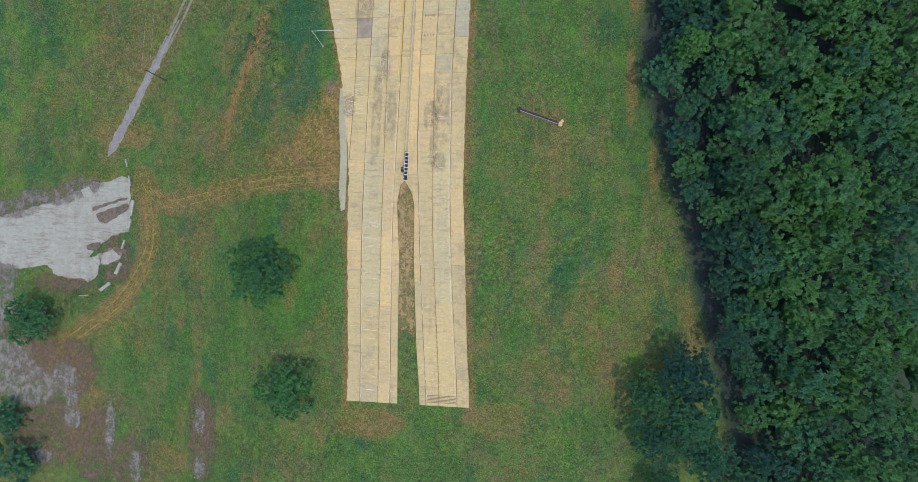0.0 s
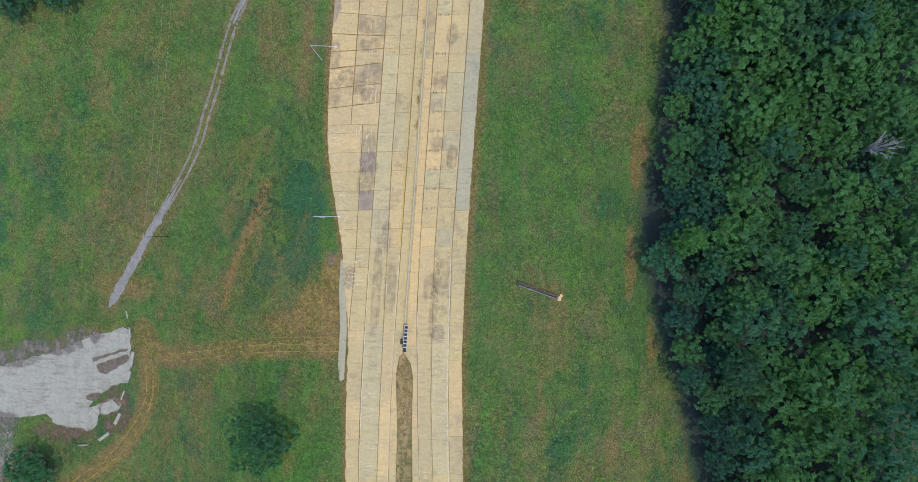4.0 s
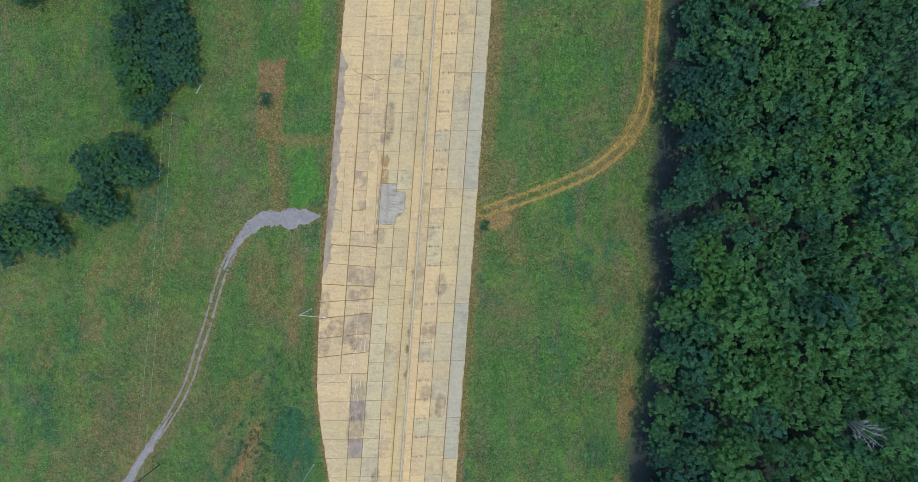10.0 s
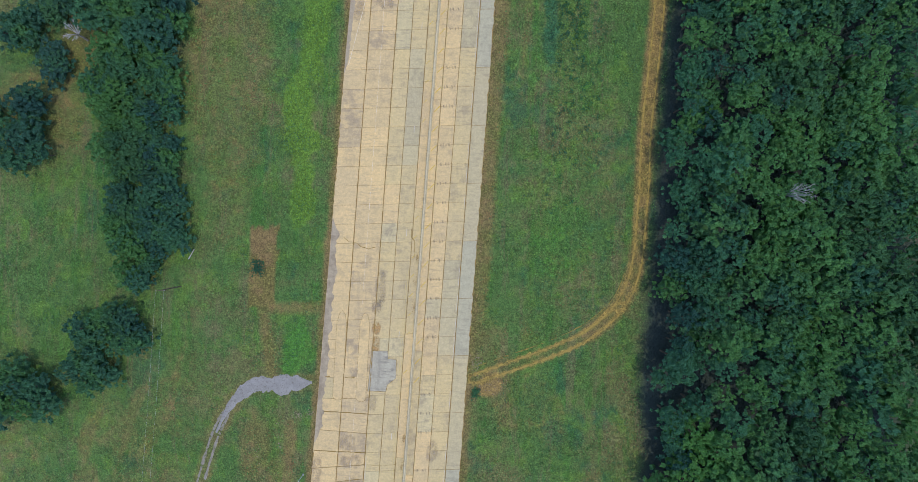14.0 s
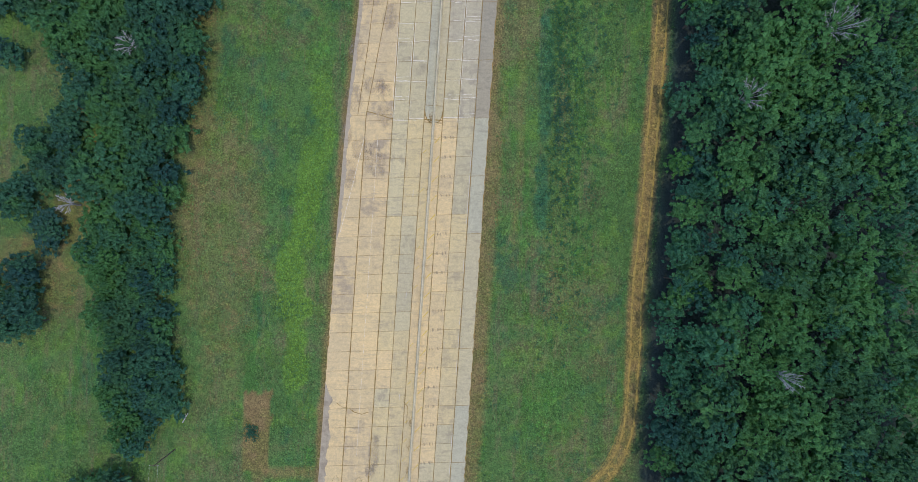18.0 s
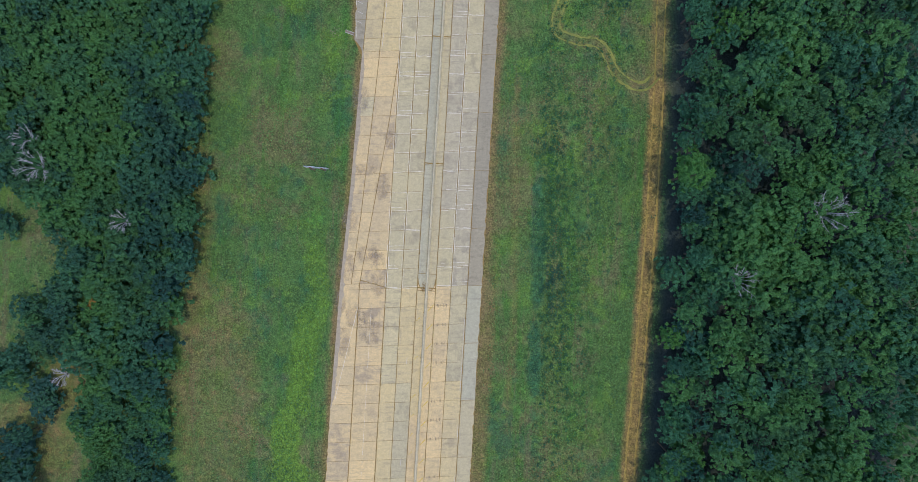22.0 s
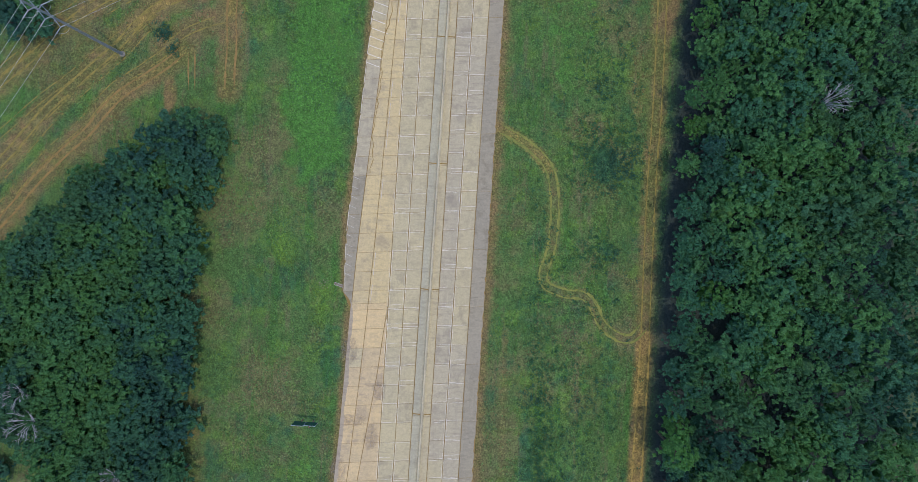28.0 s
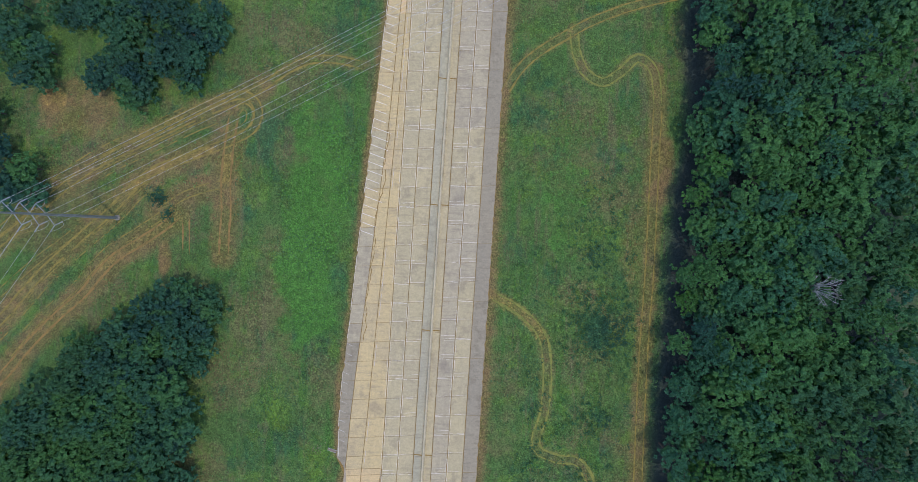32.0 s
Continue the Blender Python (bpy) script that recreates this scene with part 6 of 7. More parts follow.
for u0, s0, wide, long in ((-9.2, 116.4, 0.8, 1.4), (-9.05, 112.4, 0.75, 1.7)):
    stain(u0, s0, wide, long, M_DRIP, "brown rust stain on the concrete")


# ---------------------------------------------------------------- barrier and crash cushion
def barrier():
    root = tagged(new("median_barrier"), "long pale concrete median barrier with sloped sides", "barrier", kind="structure")
    profile = [(-0.36, 0.0), (-0.36, 0.08), (-0.22, 0.30), (-0.13, 0.81), (0.13, 0.81), (0.22, 0.30), (0.36, 0.08), (0.36, 0.0)]
    s, k = 19.0, 0
    while s < S1:
        e = min(s + 6.06, S1)
        verts, faces = [], []
        for at in (s, e):
            verts += [(*road_xy(u, at), ROAD_TOP - 0.03 + z) for u, z in profile]
        faces = [(i, i + 1, i + 9, i + 8) for i in range(7)] + [tuple(range(8)), tuple(reversed(range(8, 16)))]
        mesh_of("barrier_segment", verts, faces, M_BARRIER, root)
        s = e + 0.03


barrier()


def crash_cushion():
    x, y = road_xy(0.35, 12.6)
    root = tagged(new("crash_cushion"), "row of dark square cells of a crash cushion before the barrier", "crash cushion")
    root.matrix_basis = Matrix.Translation((x, y, ROAD_TOP + 0.02)) @ Matrix.Rotation(-AXIS, 4, "Z")
    for i in range(7):
        bm = bmesh.new()
        add_box(bm, (0.72, 0.66, 0.8), pose(0, 0.42 + i * 0.86, 0.42))
        bmesh.ops.bevel(bm, geom=bm.edges[:], offset=0.05, segments=1, affect="EDGES")
        part("cell", bm, M_RUBBER, root)
        bm = bmesh.new()
        add_box(bm, (0.92, 0.17, 0.86), pose(0, 0.85 + i * 0.86, 0.45))
        part("diaphragm", bm, M_LAMPHEAD, root)
    for side in (-1, 1):
        bm = bmesh.new()
        for z in (0.35, 0.65):
            add_box(bm, (0.09, 6.0, 0.2), pose(side * 0.43, 3.0, z))
        part("side_rail", bm, M_LAMPHEAD, root)
    bm = bmesh.new()
    add_box(bm, (0.95, 0.4, 0.8), pose(0, -0.12, 0.42))
    bmesh.ops.bevel(bm, geom=bm.edges[:], offset=0.12, segments=2, affect="EDGES")
    part("nose", bm, M_RUBBER, root)
    bm = bmesh.new()
    add_box(bm, (0.55, 0.7, 0.5), pose(0, 0, 0.25))
    add_box(bm, (0.5, 0.35, 0.4), pose(0.1, 0.7, 0.2, 0, 0, 20))
    bmesh.ops.bevel(bm, geom=bm.edges[:], offset=0.04, segments=1, affect="EDGES")
    ob = part("fallen_cushion_panel", bm, M_RUBBER)
    ob.matrix_basis = pose(*road_xy(-0.55, 14.4), ROAD_TOP + 0.02, 0, 0, 12)
    tagged(ob, "small black panel fallen beside the crash cushion", "debris")


crash_cushion()
# paved nose that splits the carriageways
flat_shape("nose_slab", [(-2.2, 9.0), (0.1, 12.2), (2.3, 9.0), (2.5, 13.0), (-2.2, 13.0)], ROAD_TOP - 0.01, M_TAN, "tan concrete nose where the carriageways part", "pavement")


def median_soil():
    ss = np.arange(-34, 12.6, 0.6)
    verts, faces, fade = [], [], []
    for i, s in enumerate(ss):
        w, e = float(LA1(s)), float(RB0(s))
        for q in (0.0, 0.33, 0.67, 1.0):
            x, y = road_xy(w + (e - w) * q, s)
            verts.append((x, y, ground_height(x, y) + 0.045))
            fade.append(float(smoothstep(-33, -6, s)))
        if i:
            k = 4 * i
            faces += [(k - 4 + j, k - 3 + j, k + 1 + j, k + j) for j in range(3)]
    ob = mesh_of("median_soil", verts, faces, M_MEDIANFILM)
    col = ob.data.color_attributes.new("fade", "FLOAT_COLOR", "POINT")
    col.data.foreach_set("color", np.repeat(np.array(fade, np.float32), 4))
    tagged(ob, "bare ochre soil and grit between the carriageways", "soil", kind="structure")


median_soil()


# ---------------------------------------------------------------- lot, kerbs and rubble in the south-west
def concrete_lot():
    from_edge = smooth_line(LOT + LOT[:1], 0.8)
    verts, rng = [], random.Random(8)
    for x, y in from_edge[:-1]:
        verts.append((x + rng.uniform(-0.28, 0.28), y + rng.uniform(-0.28, 0.28)))
    bm = bmesh.new()
    bm.faces.new([bm.verts.new((x, y, 0)) for x, y in verts])
    bmesh.ops.triangulate(bm, faces=bm.faces[:])
    bmesh.ops.subdivide_edges(bm, edges=[e for e in bm.edges if e.calc_length() > 3], cuts=3, use_grid_fill=True)
    for v in bm.verts:
        edge = v.is_boundary
        v.co.z = ground_height(v.co.x, v.co.y) + (0.03 if edge else 0.24)
    tagged(part("concrete_lot", bm, M_PALE), "worn pale concrete lot with ragged broken edges", "lot", kind="structure")


concrete_lot()


def kerb_stone(a, b, w=0.75):
    (ax, ay), (bx, by) = a, b
    l = math.hypot(bx - ax, by - ay)
    bm = bmesh.new()
    add_box(bm, (w, l, 0.55), pose(0, 0, 0.2))
    bmesh.ops.bevel(bm, geom=bm.edges[:], offset=0.06, segments=1, affect="EDGES")
    ob = part("kerb_block", bm, M_PALE)
    x, y = (ax + bx) / 2, (ay + by) / 2
    ob.matrix_basis = Matrix.Translation((x, y, ground_height(x, y) + 0.1)) @ Matrix.Rotation(-math.atan2(bx - ax, by - ay), 4, "Z")
    tagged(ob, "long pale concrete block lying at the edge of the lot", "concrete block", "blocks along the lot")


for a, b, w in (((-85.5, 6.6), (-86.1, 2.5), 0.85), ((-86.1, 1.6), (-86.9, -1.7), 0.85), ((-87.6, -3.9), (-88.4, -6.2), 0.4), ((-88.7, -9.9), (-90, -12.9), 0.8), ((-91.4, -15.2), (-94, -17.3), 0.8),
                ((-86.6, 13), (-86.2, 10.3), 0.35), ((-87.6, 17.3), (-87.1, 15.3), 0.3), ((-97, -18.6), (-99.5, -18.8), 0.3)):
    kerb_stone(a, b, w)


def lot_hole(outline, label):
    """A hole in the lot, filled with soil a little proud of the worn concrete."""
    rng = random.Random(9)
    dots = smooth_line(outline + outline[:1], 0.7)[:-1]
    bm = bmesh.new()
    bm.faces.new([bm.verts.new((x + rng.uniform(-0.16, 0.16), y + rng.uniform(-0.16, 0.16), ground_height(x, y) + 0.30)) for x, y in dots])
    bmesh.ops.triangulate(bm, faces=bm.faces[:])
    tagged(part("soil_patch", bm, M_SOIL), label, "soil", kind="structure")


lot_hole([(-96.2, 4.4), (-92.4, 5.8), (-87.6, 7.2), (-87.3, 6.7), (-92.6, 5.0), (-95.9, 3.5)], "narrow soil-filled trench in the lot")
lot_hole([(-95.2, 2.7), (-91.5, 4.3), (-87.0, 5.6), (-86.9, 4.2), (-90.0, 2.0), (-92.9, 0.4), (-94.4, 1.0)], "brown soil filling a broad hole of the lot")
lot_hole([(-97.6, -5.6), (-95.0, -4.6), (-93.8, -5.2), (-95.2, -6.6), (-97.4, -6.8)], "small brown soil-filled hole of the lot")


def soil_spread(name, spots, material, label, category, lift):
    """Thin spreads of other soil, one sheet that follows the land and thins out towards its rims."""
    step = 0.9
    xs, ys = np.arange(-127, -58, step), np.arange(-72, 16, step)
    gx, gy = np.meshgrid(xs, ys)
    fade = np.zeros(gx.shape)
    for cx, cy, rx, ry in spots:
        fade = np.maximum(fade, 1 - np.hypot((gx - cx) / (rx * 1.5), (gy - cy) / (ry * 1.5)))
    index, verts, faces, shade = {}, [], [], []
    for j in range(len(ys) - 1):
        for i in range(len(xs) - 1):
            if fade[j:j + 2, i:i + 2].max() <= 0:
                continue
            ids = []
            for a, b in ((j, i), (j, i + 1), (j + 1, i + 1), (j + 1, i)):
                if (a, b) not in index:
                    index[a, b] = len(verts)
                    verts.append((xs[b], ys[a], ground_height(xs[b], ys[a]) + lift))
                    shade.append(max(0.0, fade[a, b]))
                ids.append(index[a, b])
            faces.append(tuple(ids))
    ob = mesh_of(name, verts, faces, material)
    col = ob.data.color_attributes.new("fade", "FLOAT_COLOR", "POINT")
    col.data.foreach_set("color", np.repeat(np.array(shade, np.float32), 4))
    tagged(ob, label, category, kind="structure")


soil_spread("bare_soil", ((-110, -36, 9, 5), (-101, -38, 6, 7), (-108, -55, 10, 9), (-95, -58, 5, 10), (-64.5, -53, 4, 11), (-86, -62, 5, 6), (-113, -27, 7, 6), (-104, -15.5, 8, 2.2), (-90, -9, 4, 6)), M_SOILFILM,
            "dull brown bare soil with sparse grass", "soil", 0.07)
soil_spread("gravel_spread", ((-118, -38, 7, 7), (-112, -43, 7, 5), (-103, -40.5, 3.4, 3.4), (-101.4, -45, 1.8, 3.4), (-101, -51, 2.0, 3.0), (-109, -61.5, 2.6, 1.8), (-65, -61.3, 1.6, 3.0), (-65.2, -49.5, 1.6, 3.6), (-84, -63.5, 1.6, 4.4),
                              (-91, -54, 1.2, 6.5), (-121, -20, 4, 8)), M_GRITFILM, "whitish grit spread over brown soil", "gravel", 0.11)
soil_spread("grey_soil", ((-118, 3.6, 7, 2.2), (-108, 7.0, 8, 2.0), (-99, 10.0, 5, 2.0), (-122, -13, 6, 2.5)), M_GREYFILM, "grey stony soil along the lot's edge", "soil", 0.15)
flat_shape("asphalt_edge", [(-14.6, 4.0), (-13.6, 4.5), (-13.75, 17.0), (-15.6, 33.0), (-16.4, 33.0), (-16.3, 26.0), (-15.4, 17.0), (-15.3, 8.0)], 0.03, M_BLUE,
           "grey worn asphalt edge beside the slabs", "pavement")


def scatter(name, spots, material, label, category, seed, flatness=0.45):
    """Loose stones: small uneven low-poly lumps, joined."""
    rng = np.random.default_rng(seed)
    base = np.array([(0, 0, 1), (1, 0, 0.1), (0.3, 0.95, 0), (-0.8, 0.6, 0.1), (-0.8, -0.6, 0), (0.3, -0.95, 0.1)])
    tris = np.array([(0, 1, 2), (0, 2, 3), (0, 3, 4), (0, 4, 5), (0, 5, 1)])
    p = np.asarray(spots, float)
    n = len(p)
    v = base[None] * rng.uniform(0.7, 1.3, (n, 6, 3)) * np.array([1, 1, flatness])
    a = rng.uniform(0, 6.28, n)
    c, s_ = np.cos(a)[:, None], np.sin(a)[:, None]
    v = np.stack([v[..., 0] * c - v[..., 1] * s_, v[..., 0] * s_ + v[..., 1] * c, v[..., 2]], -1) * p[:, 3, None, None] + p[:, None, :3]
    me = bpy.data.meshes.new(name)
    fill_mesh(me, v.reshape(-1, 3), (tris[None] + 6 * np.arange(n)[:, None, None]).reshape(-1, 3), smooth=False)
    me.materials.append(material)
    tagged(new(name, me), label, category, kind="stuff")


def loose_stones():
    rng = random.Random(61)
    rubble = []
    for cx, cy, sx, sy, n in ((-114, -40, 4.5, 3.4, 300), (-103, -41.5, 1.8, 2.2, 160), (-101.2, -50.5, 0.9, 1.8, 70), (-108, -54, 5.5, 6.0, 120), (-65, -61.5, 0.8, 1.8, 60), (-64.6, -50, 0.9, 3.0, 45),
                              (-117, -16, 2.5, 2.2, 110), (-81, -62, 1.0, 4.0, 80), (-90, -56, 0.6, 6.0, 50), (-109, 13.5, 1.6, 1.8, 60), (-93, -4, 3, 1.0, 60)):
        for i in range(n):
            x, y = rng.gauss(cx, sx), rng.gauss(cy, sy)
            rubble.append((x, y, ground_height(x, y) + 0.05, 0.03 + 0.13 * rng.random() ** 2.5))
    scatter("rubble_stones", rubble, M_STONE, "scattered pale rubble on brown soil", "rubble", 1)
    verge = []
    for i in range(5200):
        s = rng.uniform(S0, 374)
        if rng.random() < 0.62 and s > 110:
            u = float(EAST_EDGE(s)) + abs(rng.gauss(0, 1.0)) - 0.15
        else:
            u = float(WEST_EDGE(s)) - abs(rng.gauss(0, 0.45)) + 0.1
        x, y = road_xy(u, s)
        verge.append((x, y, -0.07, rng.uniform(0.04, 0.12)))
    scatter("verge_gravel", verge, M_MEDIAN, "crumbled gravel along the pavement edges", "gravel", 2)
    median = []
    for i in range(900):
        s = rng.gauss(-2.0, 4.2) if i < 700 else rng.uniform(-24, 8)
        if not -30 < s < 9:
            continue
        u = rng.uniform(float(LA1(s)) + 0.2, float(RB0(s)) - 0.2)
        median.append((*road_xy(u, s), -0.03, rng.uniform(0.03, 0.11)))
    scatter("median_stones", median, M_GRITSTONE, "pale broken stones in the weedy median strip", "stones", 3)


loose_stones()


def dry_tufts():
    """Dead weeds that stand in the joints of the pavement."""
    rng = np.random.default_rng(12)
    pts = []
    for f, off, a, b, n in ((LA2, 0.0, 40, 206, 260), (LA1, 0.1, 60, 206, 420), (RB1, 0.0, 20, 206, 150), (LA4, 0.0, 60, 206, 240), (LA6, 0.0, 66, 206, 200), (RB3, 0.0, 40, 300, 260), (LA2, 0.0, 206, 372, 120),
                            (RB1, 0.0, 206, 372, 120), (RB2, 0.0, -40, 40, 120), (LA3, 0.0, -40, 60, 120)):
        for s in rng.uniform(a, b, n):
            pts.append((float(f(s)) + off + rng.normal(0, 0.05), s, 1.0))
    for s, n in ((72, 60), (76, 30), (90.5, 30), (66, 40), (84, 24), (122, 20), (128, 14), (134, 24), (206, 50)):
        for i in range(n):
            pts.append((-0.75 + rng.normal(0, 0.22), s + rng.normal(0, 0.5), 1.5))
    p = np.array(pts)
    x, y = AXIS_X + p[:, 0] * CA + p[:, 1] * SA, -p[:, 0] * SA + p[:, 1] * CA
    c = np.stack([x, y, np.full(len(p), ROAD_TOP + 0.06)], 1)
    c = np.repeat(c, 3, 0) + rng.normal(0, 0.10, (len(p) * 3, 3)) * np.array([0.6, 2.2, 0.3])
    v = leaf_quads(rng, c, np.tile(np.array([0.0, 0, 1]), (len(c), 1)), 0.085)
    tagged(new("joint_weeds", leaf_mesh("joint_weeds", v, np.arange(len(v)).reshape(-1, 4), M_DRYWEED)), "dry brown weeds growing in the pavement joints", "weeds", kind="stuff")


dry_tufts()


def low_shrubs():
    """Dark green leafy low growth in drifts."""
    rng = np.random.default_rng(44)
    spots = []
    for cx, cy, sx, sy, n in ((37.5, 297, 4.0, 5.0, 420), (36, 275, 3.0, 3.0, 80), (22.8, 232, 1.9, 26, 420), (24.5, 212, 1.8, 18, 220), (27, 196, 3.5, 22, 260), (32, 240, 6, 24, 260), (-42, 60, 3, 6, 60), (-47, 44, 3.5, 5, 110),
                              (-70, 325, 1.2, 1.2, 60), (-67, 321, 0.9, 0.9, 30), (-47.5, 130, 0.8, 1.0, 60), (-92, 200, 5, 8, 160), (36, 318, 4, 6, 120), (5.4, 102.0, 0.45, 0.5, 30)):
        q = np.stack([rng.normal(cx, sx, n), rng.normal(cy, sy, n)], 1)
        spots.append(q)
    p = np.concatenate(spots)
    z = terrain(p[:, 0], p[:, 1])
    c = np.repeat(np.stack([p[:, 0], p[:, 1], z], 1), 7, 0)
    c[:, :2] += rng.normal(0, 0.28, (len(c), 2))
    c[:, 2] += rng.uniform(0.05, 0.4, len(c))
    v = leaf_quads(rng, c, np.tile(np.array([0.0, 0, 1]), (len(c), 1)), 0.19)
    tagged(new("low_shrubs", leaf_mesh("low_shrubs", v, np.arange(len(v)).reshape(-1, 4), M_LOW)), "drifts of low dark green leafy shrubs", "shrubs", kind="stuff")


low_shrubs()


# ---------------------------------------------------------------- fallen truss, sign, lamps, power line
def fallen_truss():
    a, b = (13.8, 29.4), (23.0, 26.4)
    x, y = (a[0] + b[0]) / 2, (a[1] + b[1]) / 2
    l = math.dist(a, b)
    root = tagged(new("fallen_sign_truss"), "rusty steel sign truss lying in the grass", "truss")
    root.matrix_basis = Matrix.Translation((x, y, ground_height(x, y) + 0.08)) @ Matrix.Rotation(math.atan2(b[1] - a[1], b[0] - a[0]), 4, "Z")
    for yy in (-0.36, 0.36):
        for z in (0.08, 0.95):
            bm = bmesh.new()
            add_rod(bm, (-l / 2, yy, z), (l / 2, yy, z), 0.09)
            part("chord", bm, M_RUST if yy > 0 or z < 0.5 else M_STEEL, root)
    n = 9
    for i in range(n):
        x0, x1 = -l / 2 + l * i / n, -l / 2 + l * (i + 1) / n
        bm = bmesh.new()
        for z in (0.08, 0.95):
            add_rod(bm, (x0, -0.42, z), (x1, 0.42, z), 0.035, sides=5)
        for yy in (-0.36, 0.36):
            add_rod(bm, (x0, yy, 0.08), (x1, yy, 0.95), 0.035, sides=5)
        part("brace", bm, M_RUST, root)
    bm = bmesh.new()
    add_box(bm, (l * 0.96, 0.34, 0.05), pose(0, 0.1, 0.5))
    part("walkway", bm, M_RUBBER, root, "dark walkway plate")
    bm = bmesh.new()
    add_box(bm, (0.9, 1.2, 0.8), pose(l / 2 + 0.3, 0, 0.35, 0, 0, 15))
    add_box(bm, (0.6, 0.7, 0.6), pose(l / 2 + 0.5, 0.8, 0.25, 8, 0, 40))
    bmesh.ops.bevel(bm, geom=bm.edges[:], offset=0.07, segments=1, affect="EDGES")
    part("footing", bm, M_TAN, root, "pale concrete footing")
    bm = bmesh.new()
    add_box(bm, (0.8, 1.1, 0.5), pose(-l / 2 - 0.2, 0, 0.3, 0, 0, 10))
    part("end_plate", bm, M_RUBBER, root, "dark end plate")


fallen_truss()


def highway_sign():
    root = tagged(new("highway_sign"), "double highway sign panel on two steel posts in the grass", "sign")
    root.matrix_basis = pose(-32.1, 233.4, ground_height(-32.1, 233.4), 0, 0, -3)
    for x in (-1.35, 1.35):
        bm = bmesh.new()
        add_box(bm, (0.2, 0.3, 4.6), pose(x, -0.22, 2.1))
        part("post", bm, M_RUST, root)
    for cx, w, z0, z1 in ((-1.35, 2.75, 2.0, 4.7), (1.4, 2.7, 1.9, 4.2)):
        bm = bmesh.new()
        add_box(bm, (w, 0.05, z1 - z0), pose(cx, 0, (z0 + z1) / 2))
        panel = part("panel", bm, M_SIGNBACK, root, "bare aluminium back of the panel")
        bm = bmesh.new()
        add_box(bm, (w - 0.06, 0.02, z1 - z0 - 0.06), pose(cx, 0.04, (z0 + z1) / 2))
        part("sign_face", bm, M_SIGNFACE, panel, "faded green face")
        for k in range(3):
            bm = bmesh.new()
            add_box(bm, (w, 0.06, 0.07), pose(cx, -0.06, z0 + 0.4 + k * (z1 - z0 - 0.8) / 2))
            part("stringer", bm, M_STEEL, panel)


highway_sign()


def street_lamp(base, head_to):
    bx, by = base
    z0 = ground_height(bx, by)
    root = tagged(new("street_lamp"), "tall grey street lamp with a long arm over the shoulder", "street lamp", "lamps along the highway")
    root.location = (bx, by, z0)
    hx, hy = head_to[0] - bx, head_to[1] - by
    bm = bmesh.new()
    add_rod(bm, (0, 0, -0.1), (0, 0, 9.2), 0.11, 0.07, 10)
    part("pole", bm, M_LAMPHEAD, root)
    bm = bmesh.new()
    add_rod(bm, (0, 0, 9.0), (hx * 0.5, hy * 0.5, 9.45), 0.06, 0.05)
    add_rod(bm, (hx * 0.5, hy * 0.5, 9.45), (hx, hy, 9.5), 0.05, 0.045)
    part("arm", bm, M_LAMPHEAD, root)
    bm = bmesh.new()
    bmesh.ops.create_uvsphere(bm, u_segments=10, v_segments=6, radius=1.0, matrix=pose(hx + 0.2, hy, 9.48) @ Matrix.Diagonal((0.45, 0.20, 0.11, 1)))
    part("lamp_head", bm, M_LAMPHEAD, root)
    bm = bmesh.new()
    add_box(bm, (0.4, 0.4, 0.12), pose(0, 0, 0.05))
    part("base_plate", bm, M_STEEL, root)


street_lamp((-35.0, 80.7), (-29.6, 80.5))
street_lamp((-33.2, 43.4), (-27.6, 43.5))


def sagging(bm, a, b, sag, r, n=14):
    a, b = Vector(a), Vector(b)
    pts = [a.lerp(b, i / n) - Vector((0, 0, sag * 4 * (i / n) * (1 - i / n))) for i in range(n + 1)]
    for p, q in zip(pts[:-1], pts[1:]):
        add_rod(bm, p, q, r, sides=5)


def utility_poles():
    spots = [(-75.8, 37.2), (-66.6, 124.5)]
    tops = []
    for x, y in spots:
        z = ground_height(x, y)
        root = tagged(new("utility_pole"), "slim wooden utility pole with a short crossarm", "utility pole", "poles of the service line")
        root.location = (x, y, z)
        bm = bmesh.new()
        add_rod(bm, (0, 0, -0.2), (0, 0, 9.0), 0.15, 0.10, 10)
        part("pole", bm, M_WOODPOLE, root)
        bm = bmesh.new()
        add_box(bm, (2.2, 0.1, 0.12), pose(0, 0, 8.6))
        part("crossarm", bm, M_WOODPOLE, root)
        for off in (-0.95, 0.95):
            bm = bmesh.new()
            add_rod(bm, (off, 0, 8.65), (off, 0, 8.9), 0.06, 0.04)
            part("insulator", bm, M_LAMPHEAD, root)
        tops.append((x, y, z + 8.9))
    for (ax, ay, az), (bx, by, bz) in ((tops[0], tops[1]),):
        for off in (-0.95, 0.95):
            bm = bmesh.new()
            sagging(bm, (ax + off, ay, az), (bx + off, by, bz), 0.8, 0.009)
            tagged(part("service_wire", bm, M_WIRE), "thin wire between two utility poles", "wire", "wires of the service line")


utility_poles()


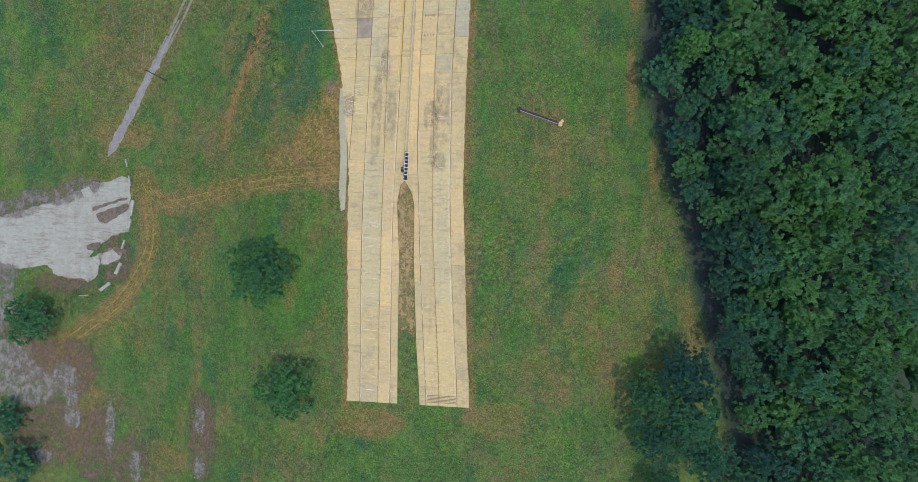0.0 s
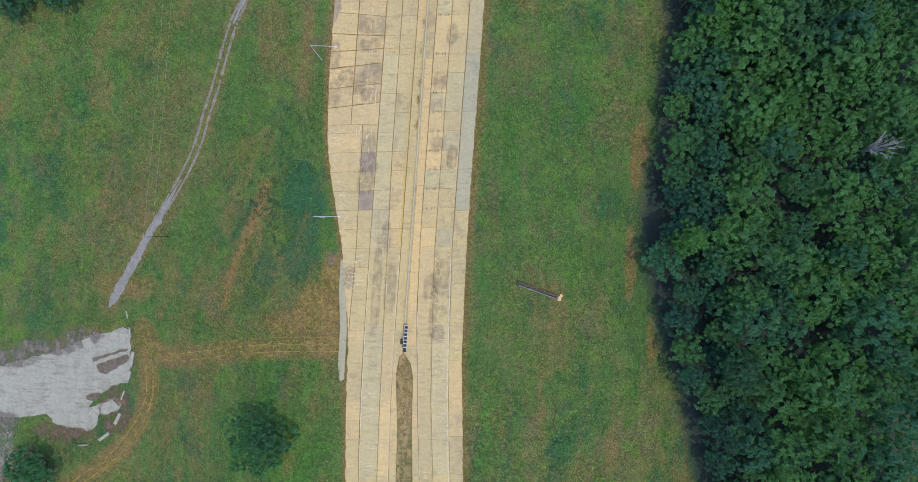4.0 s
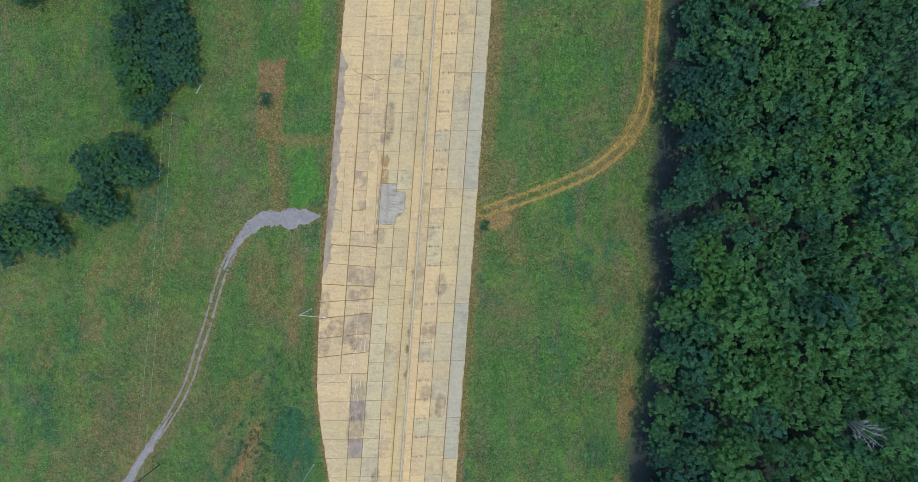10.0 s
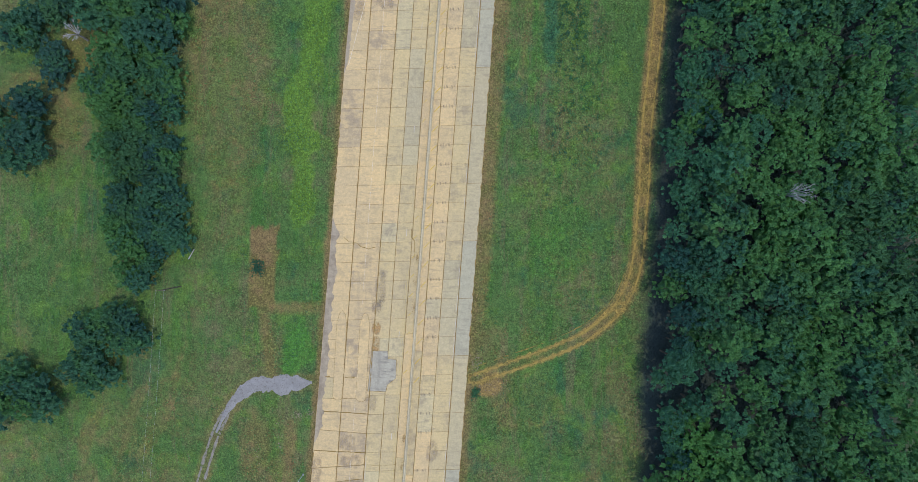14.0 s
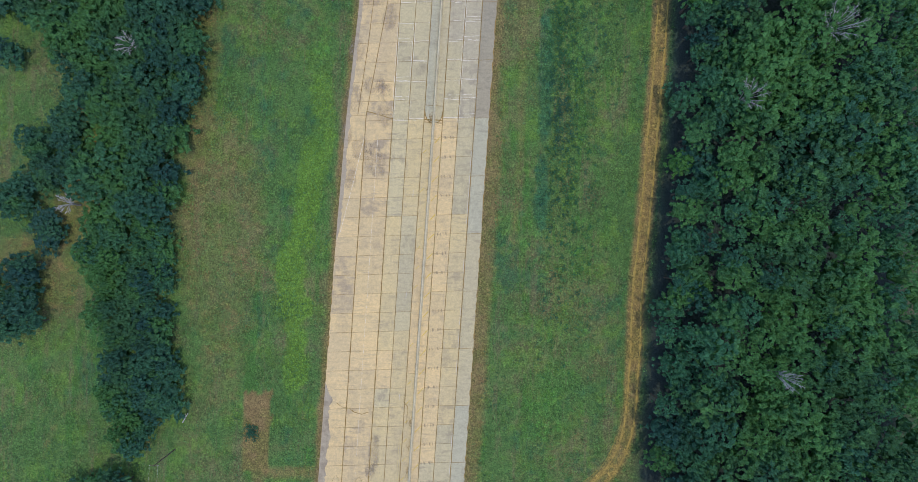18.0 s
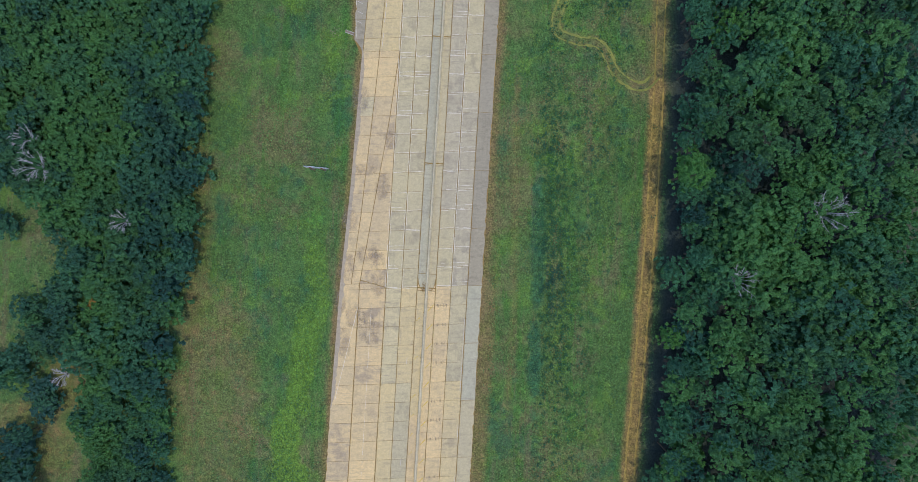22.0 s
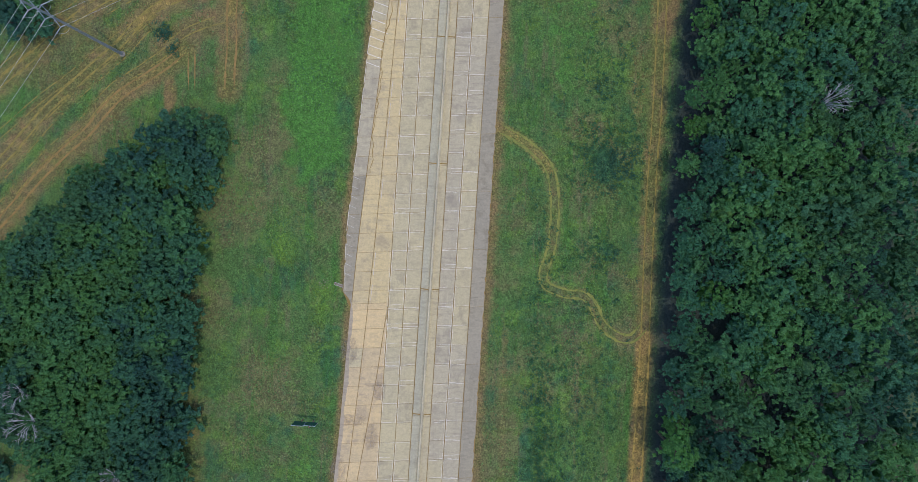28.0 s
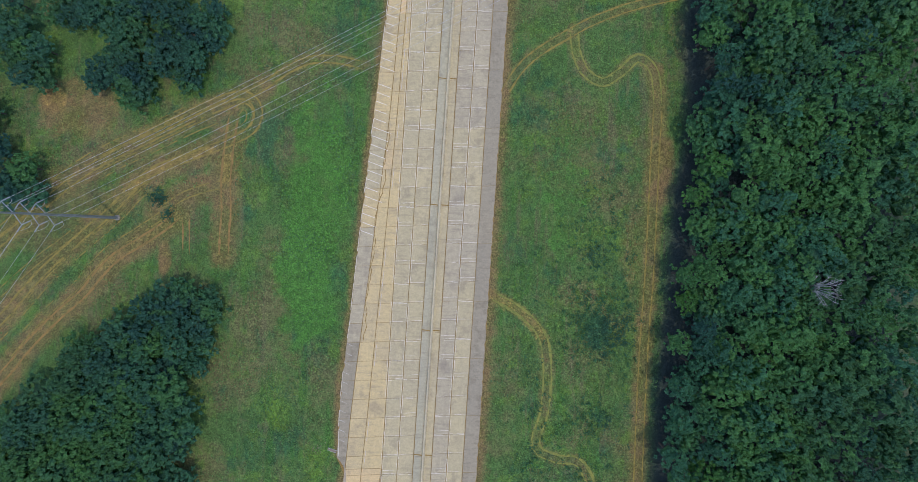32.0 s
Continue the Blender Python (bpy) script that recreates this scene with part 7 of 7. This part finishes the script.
def power_pylon():
    bx, by = -80.2, 319.8
    z0 = ground_height(bx, by)
    root = tagged(new("power_pylon"), "tall grey steel monopole carrying six power lines", "pylon")
    root.location = (bx, by, z0)
    bm = bmesh.new()
    add_rod(bm, (0, 0, -0.3), (0, 0, 33.0), 0.38, 0.16, 12)
    part("shaft", bm, M_STEEL, root)
    bm = bmesh.new()
    add_rod(bm, (0, 0, -0.3), (0, 0, 0.22), 0.72, 0.70, 12)
    part("footing", bm, M_DARK, root)
    ne, sw = Vector((0.870, 0.493, 0)), Vector((-0.60, -0.80, 0))
    across = Vector((-0.67, 0.74, 0))
    far_ne, far_sw = ne * 210, sw * 150
    for level in (21.3, 25.1, 29.0):
        for side in (-1, 1):
            tip = across * side * 2.9 + Vector((0, 0, level + 0.4))
            bm = bmesh.new()
            add_rod(bm, (0, 0, level), tip, 0.10, 0.06, 8)
            arm = part("crossarm", bm, M_STEEL, root)
            for way, far in ((ne, far_ne), (sw, far_sw)):
                end = tip + way * 1.7 - Vector((0, 0, 0.2))
                bm = bmesh.new()
                add_rod(bm, tip, end, 0.07, 0.07, 8)
                for k in range(6):
                    p = tip.lerp(end, 0.15 + 0.14 * k)
                    add_rod(bm, p, p + way * 0.06, 0.12, 0.12, 8)
                part("insulator", bm, M_STEEL, arm, "grey insulator string")
                bm = bmesh.new()
                origin = Vector((bx, by, z0))
                sagging(bm, origin + end, origin + tip + far, 5.5 if way is ne else 3.5, 0.018, 26)
                tagged(part("power_line", bm, M_WIRE), "pale aluminium power line hanging from the pylon", "power line", "lines of the pylon")
            bm = bmesh.new()
            a, b = tip + ne * 1.7, tip + sw * 1.7
            pts = [a.lerp(b, i / 8) - Vector((0, 0, 1.6 * 4 * (i / 8) * (1 - i / 8))) for i in range(9)]
            for p, q in zip(pts[:-1], pts[1:]):
                add_rod(bm, p, q, 0.02, sides=5)
            part("jumper_loop", bm, M_WIRE, arm)
    for way, far in ((ne, far_ne), (sw, far_sw)):
        bm = bmesh.new()
        origin = Vector((bx, by, z0 + 32.9))
        sagging(bm, origin, origin + far, 4.5, 0.018, 26)
        tagged(part("shield_wire", bm, M_WIRE), "thin shield wire from the top of the pylon", "power line", "lines of the pylon")


power_pylon()


# ---------------------------------------------------------------- small things
def fallen_log(x, y, length, turn, label):
    bm = bmesh.new()
    add_rod(bm, (-length / 2, 0, 0.12), (length / 2, 0, 0.16), 0.15, 0.09, 8)
    add_rod(bm, (length * 0.15, 0, 0.14), (length * 0.35, length * 0.18, 0.3), 0.06, 0.03, 6)
    ob = part("fallen_log", bm, M_DEADWOOD)
    ob.matrix_basis = pose(x, y, ground_height(x, y) - 0.02, 0, 0, turn)
    tagged(ob, label, "log")


fallen_log(-64.2, 132.4, 2.8, 62, "short pale fallen log at the tip of the thicket")
fallen_log(-60.5, 362.0, 3.2, 30, "pale fallen branch beside the trees")


def drain_chute(s, turn):
    x, y = road_xy(float(WEST_EDGE(s)) - 1.4, s)
    root = tagged(new("drain_chute"), "short pale concrete drain chute beside the pavement", "drain")
    root.matrix_basis = pose(x, y, -0.06, 0, 3, turn)
    bm = bmesh.new()
    add_box(bm, (2.2, 0.5, 0.1), pose(0.3, 0, 0))
    part("chute_floor", bm, M_SPILL, root)
    for side in (-1, 1):
        bm = bmesh.new()
        add_box(bm, (2.2, 0.12, 0.2), pose(0.3, side * 0.28, 0.05))
        part("chute_wall", bm, M_PALE, root)


drain_chute(265.2, -18)
spill = []
rng_s = random.Random(77)
for cx, cy, sx, sy, n in ((5.6, 109.0, 0.7, 1.2, 160), (-36.6, 95.2, 0.9, 0.5, 90), (-33.8, 95.4, 0.5, 0.4, 50), (-41, 88, 0.6, 1.6, 50), (-46.5, 84, 0.5, 2.0, 40), (-29, 266, 0.8, 0.5, 60), (9.0, 104.0, 2.2, 1.6, 120)):
    for i in range(n):
        x, y = rng_s.gauss(cx, sx), rng_s.gauss(cy, sy)
        spill.append((x, y, ground_height(x, y), 0.03 + 0.11 * rng_s.random() ** 2))
scatter("spilled_stones", spill, M_SPILL, "brownish stones spilled on bare soil beside the pavement", "stones", 5)
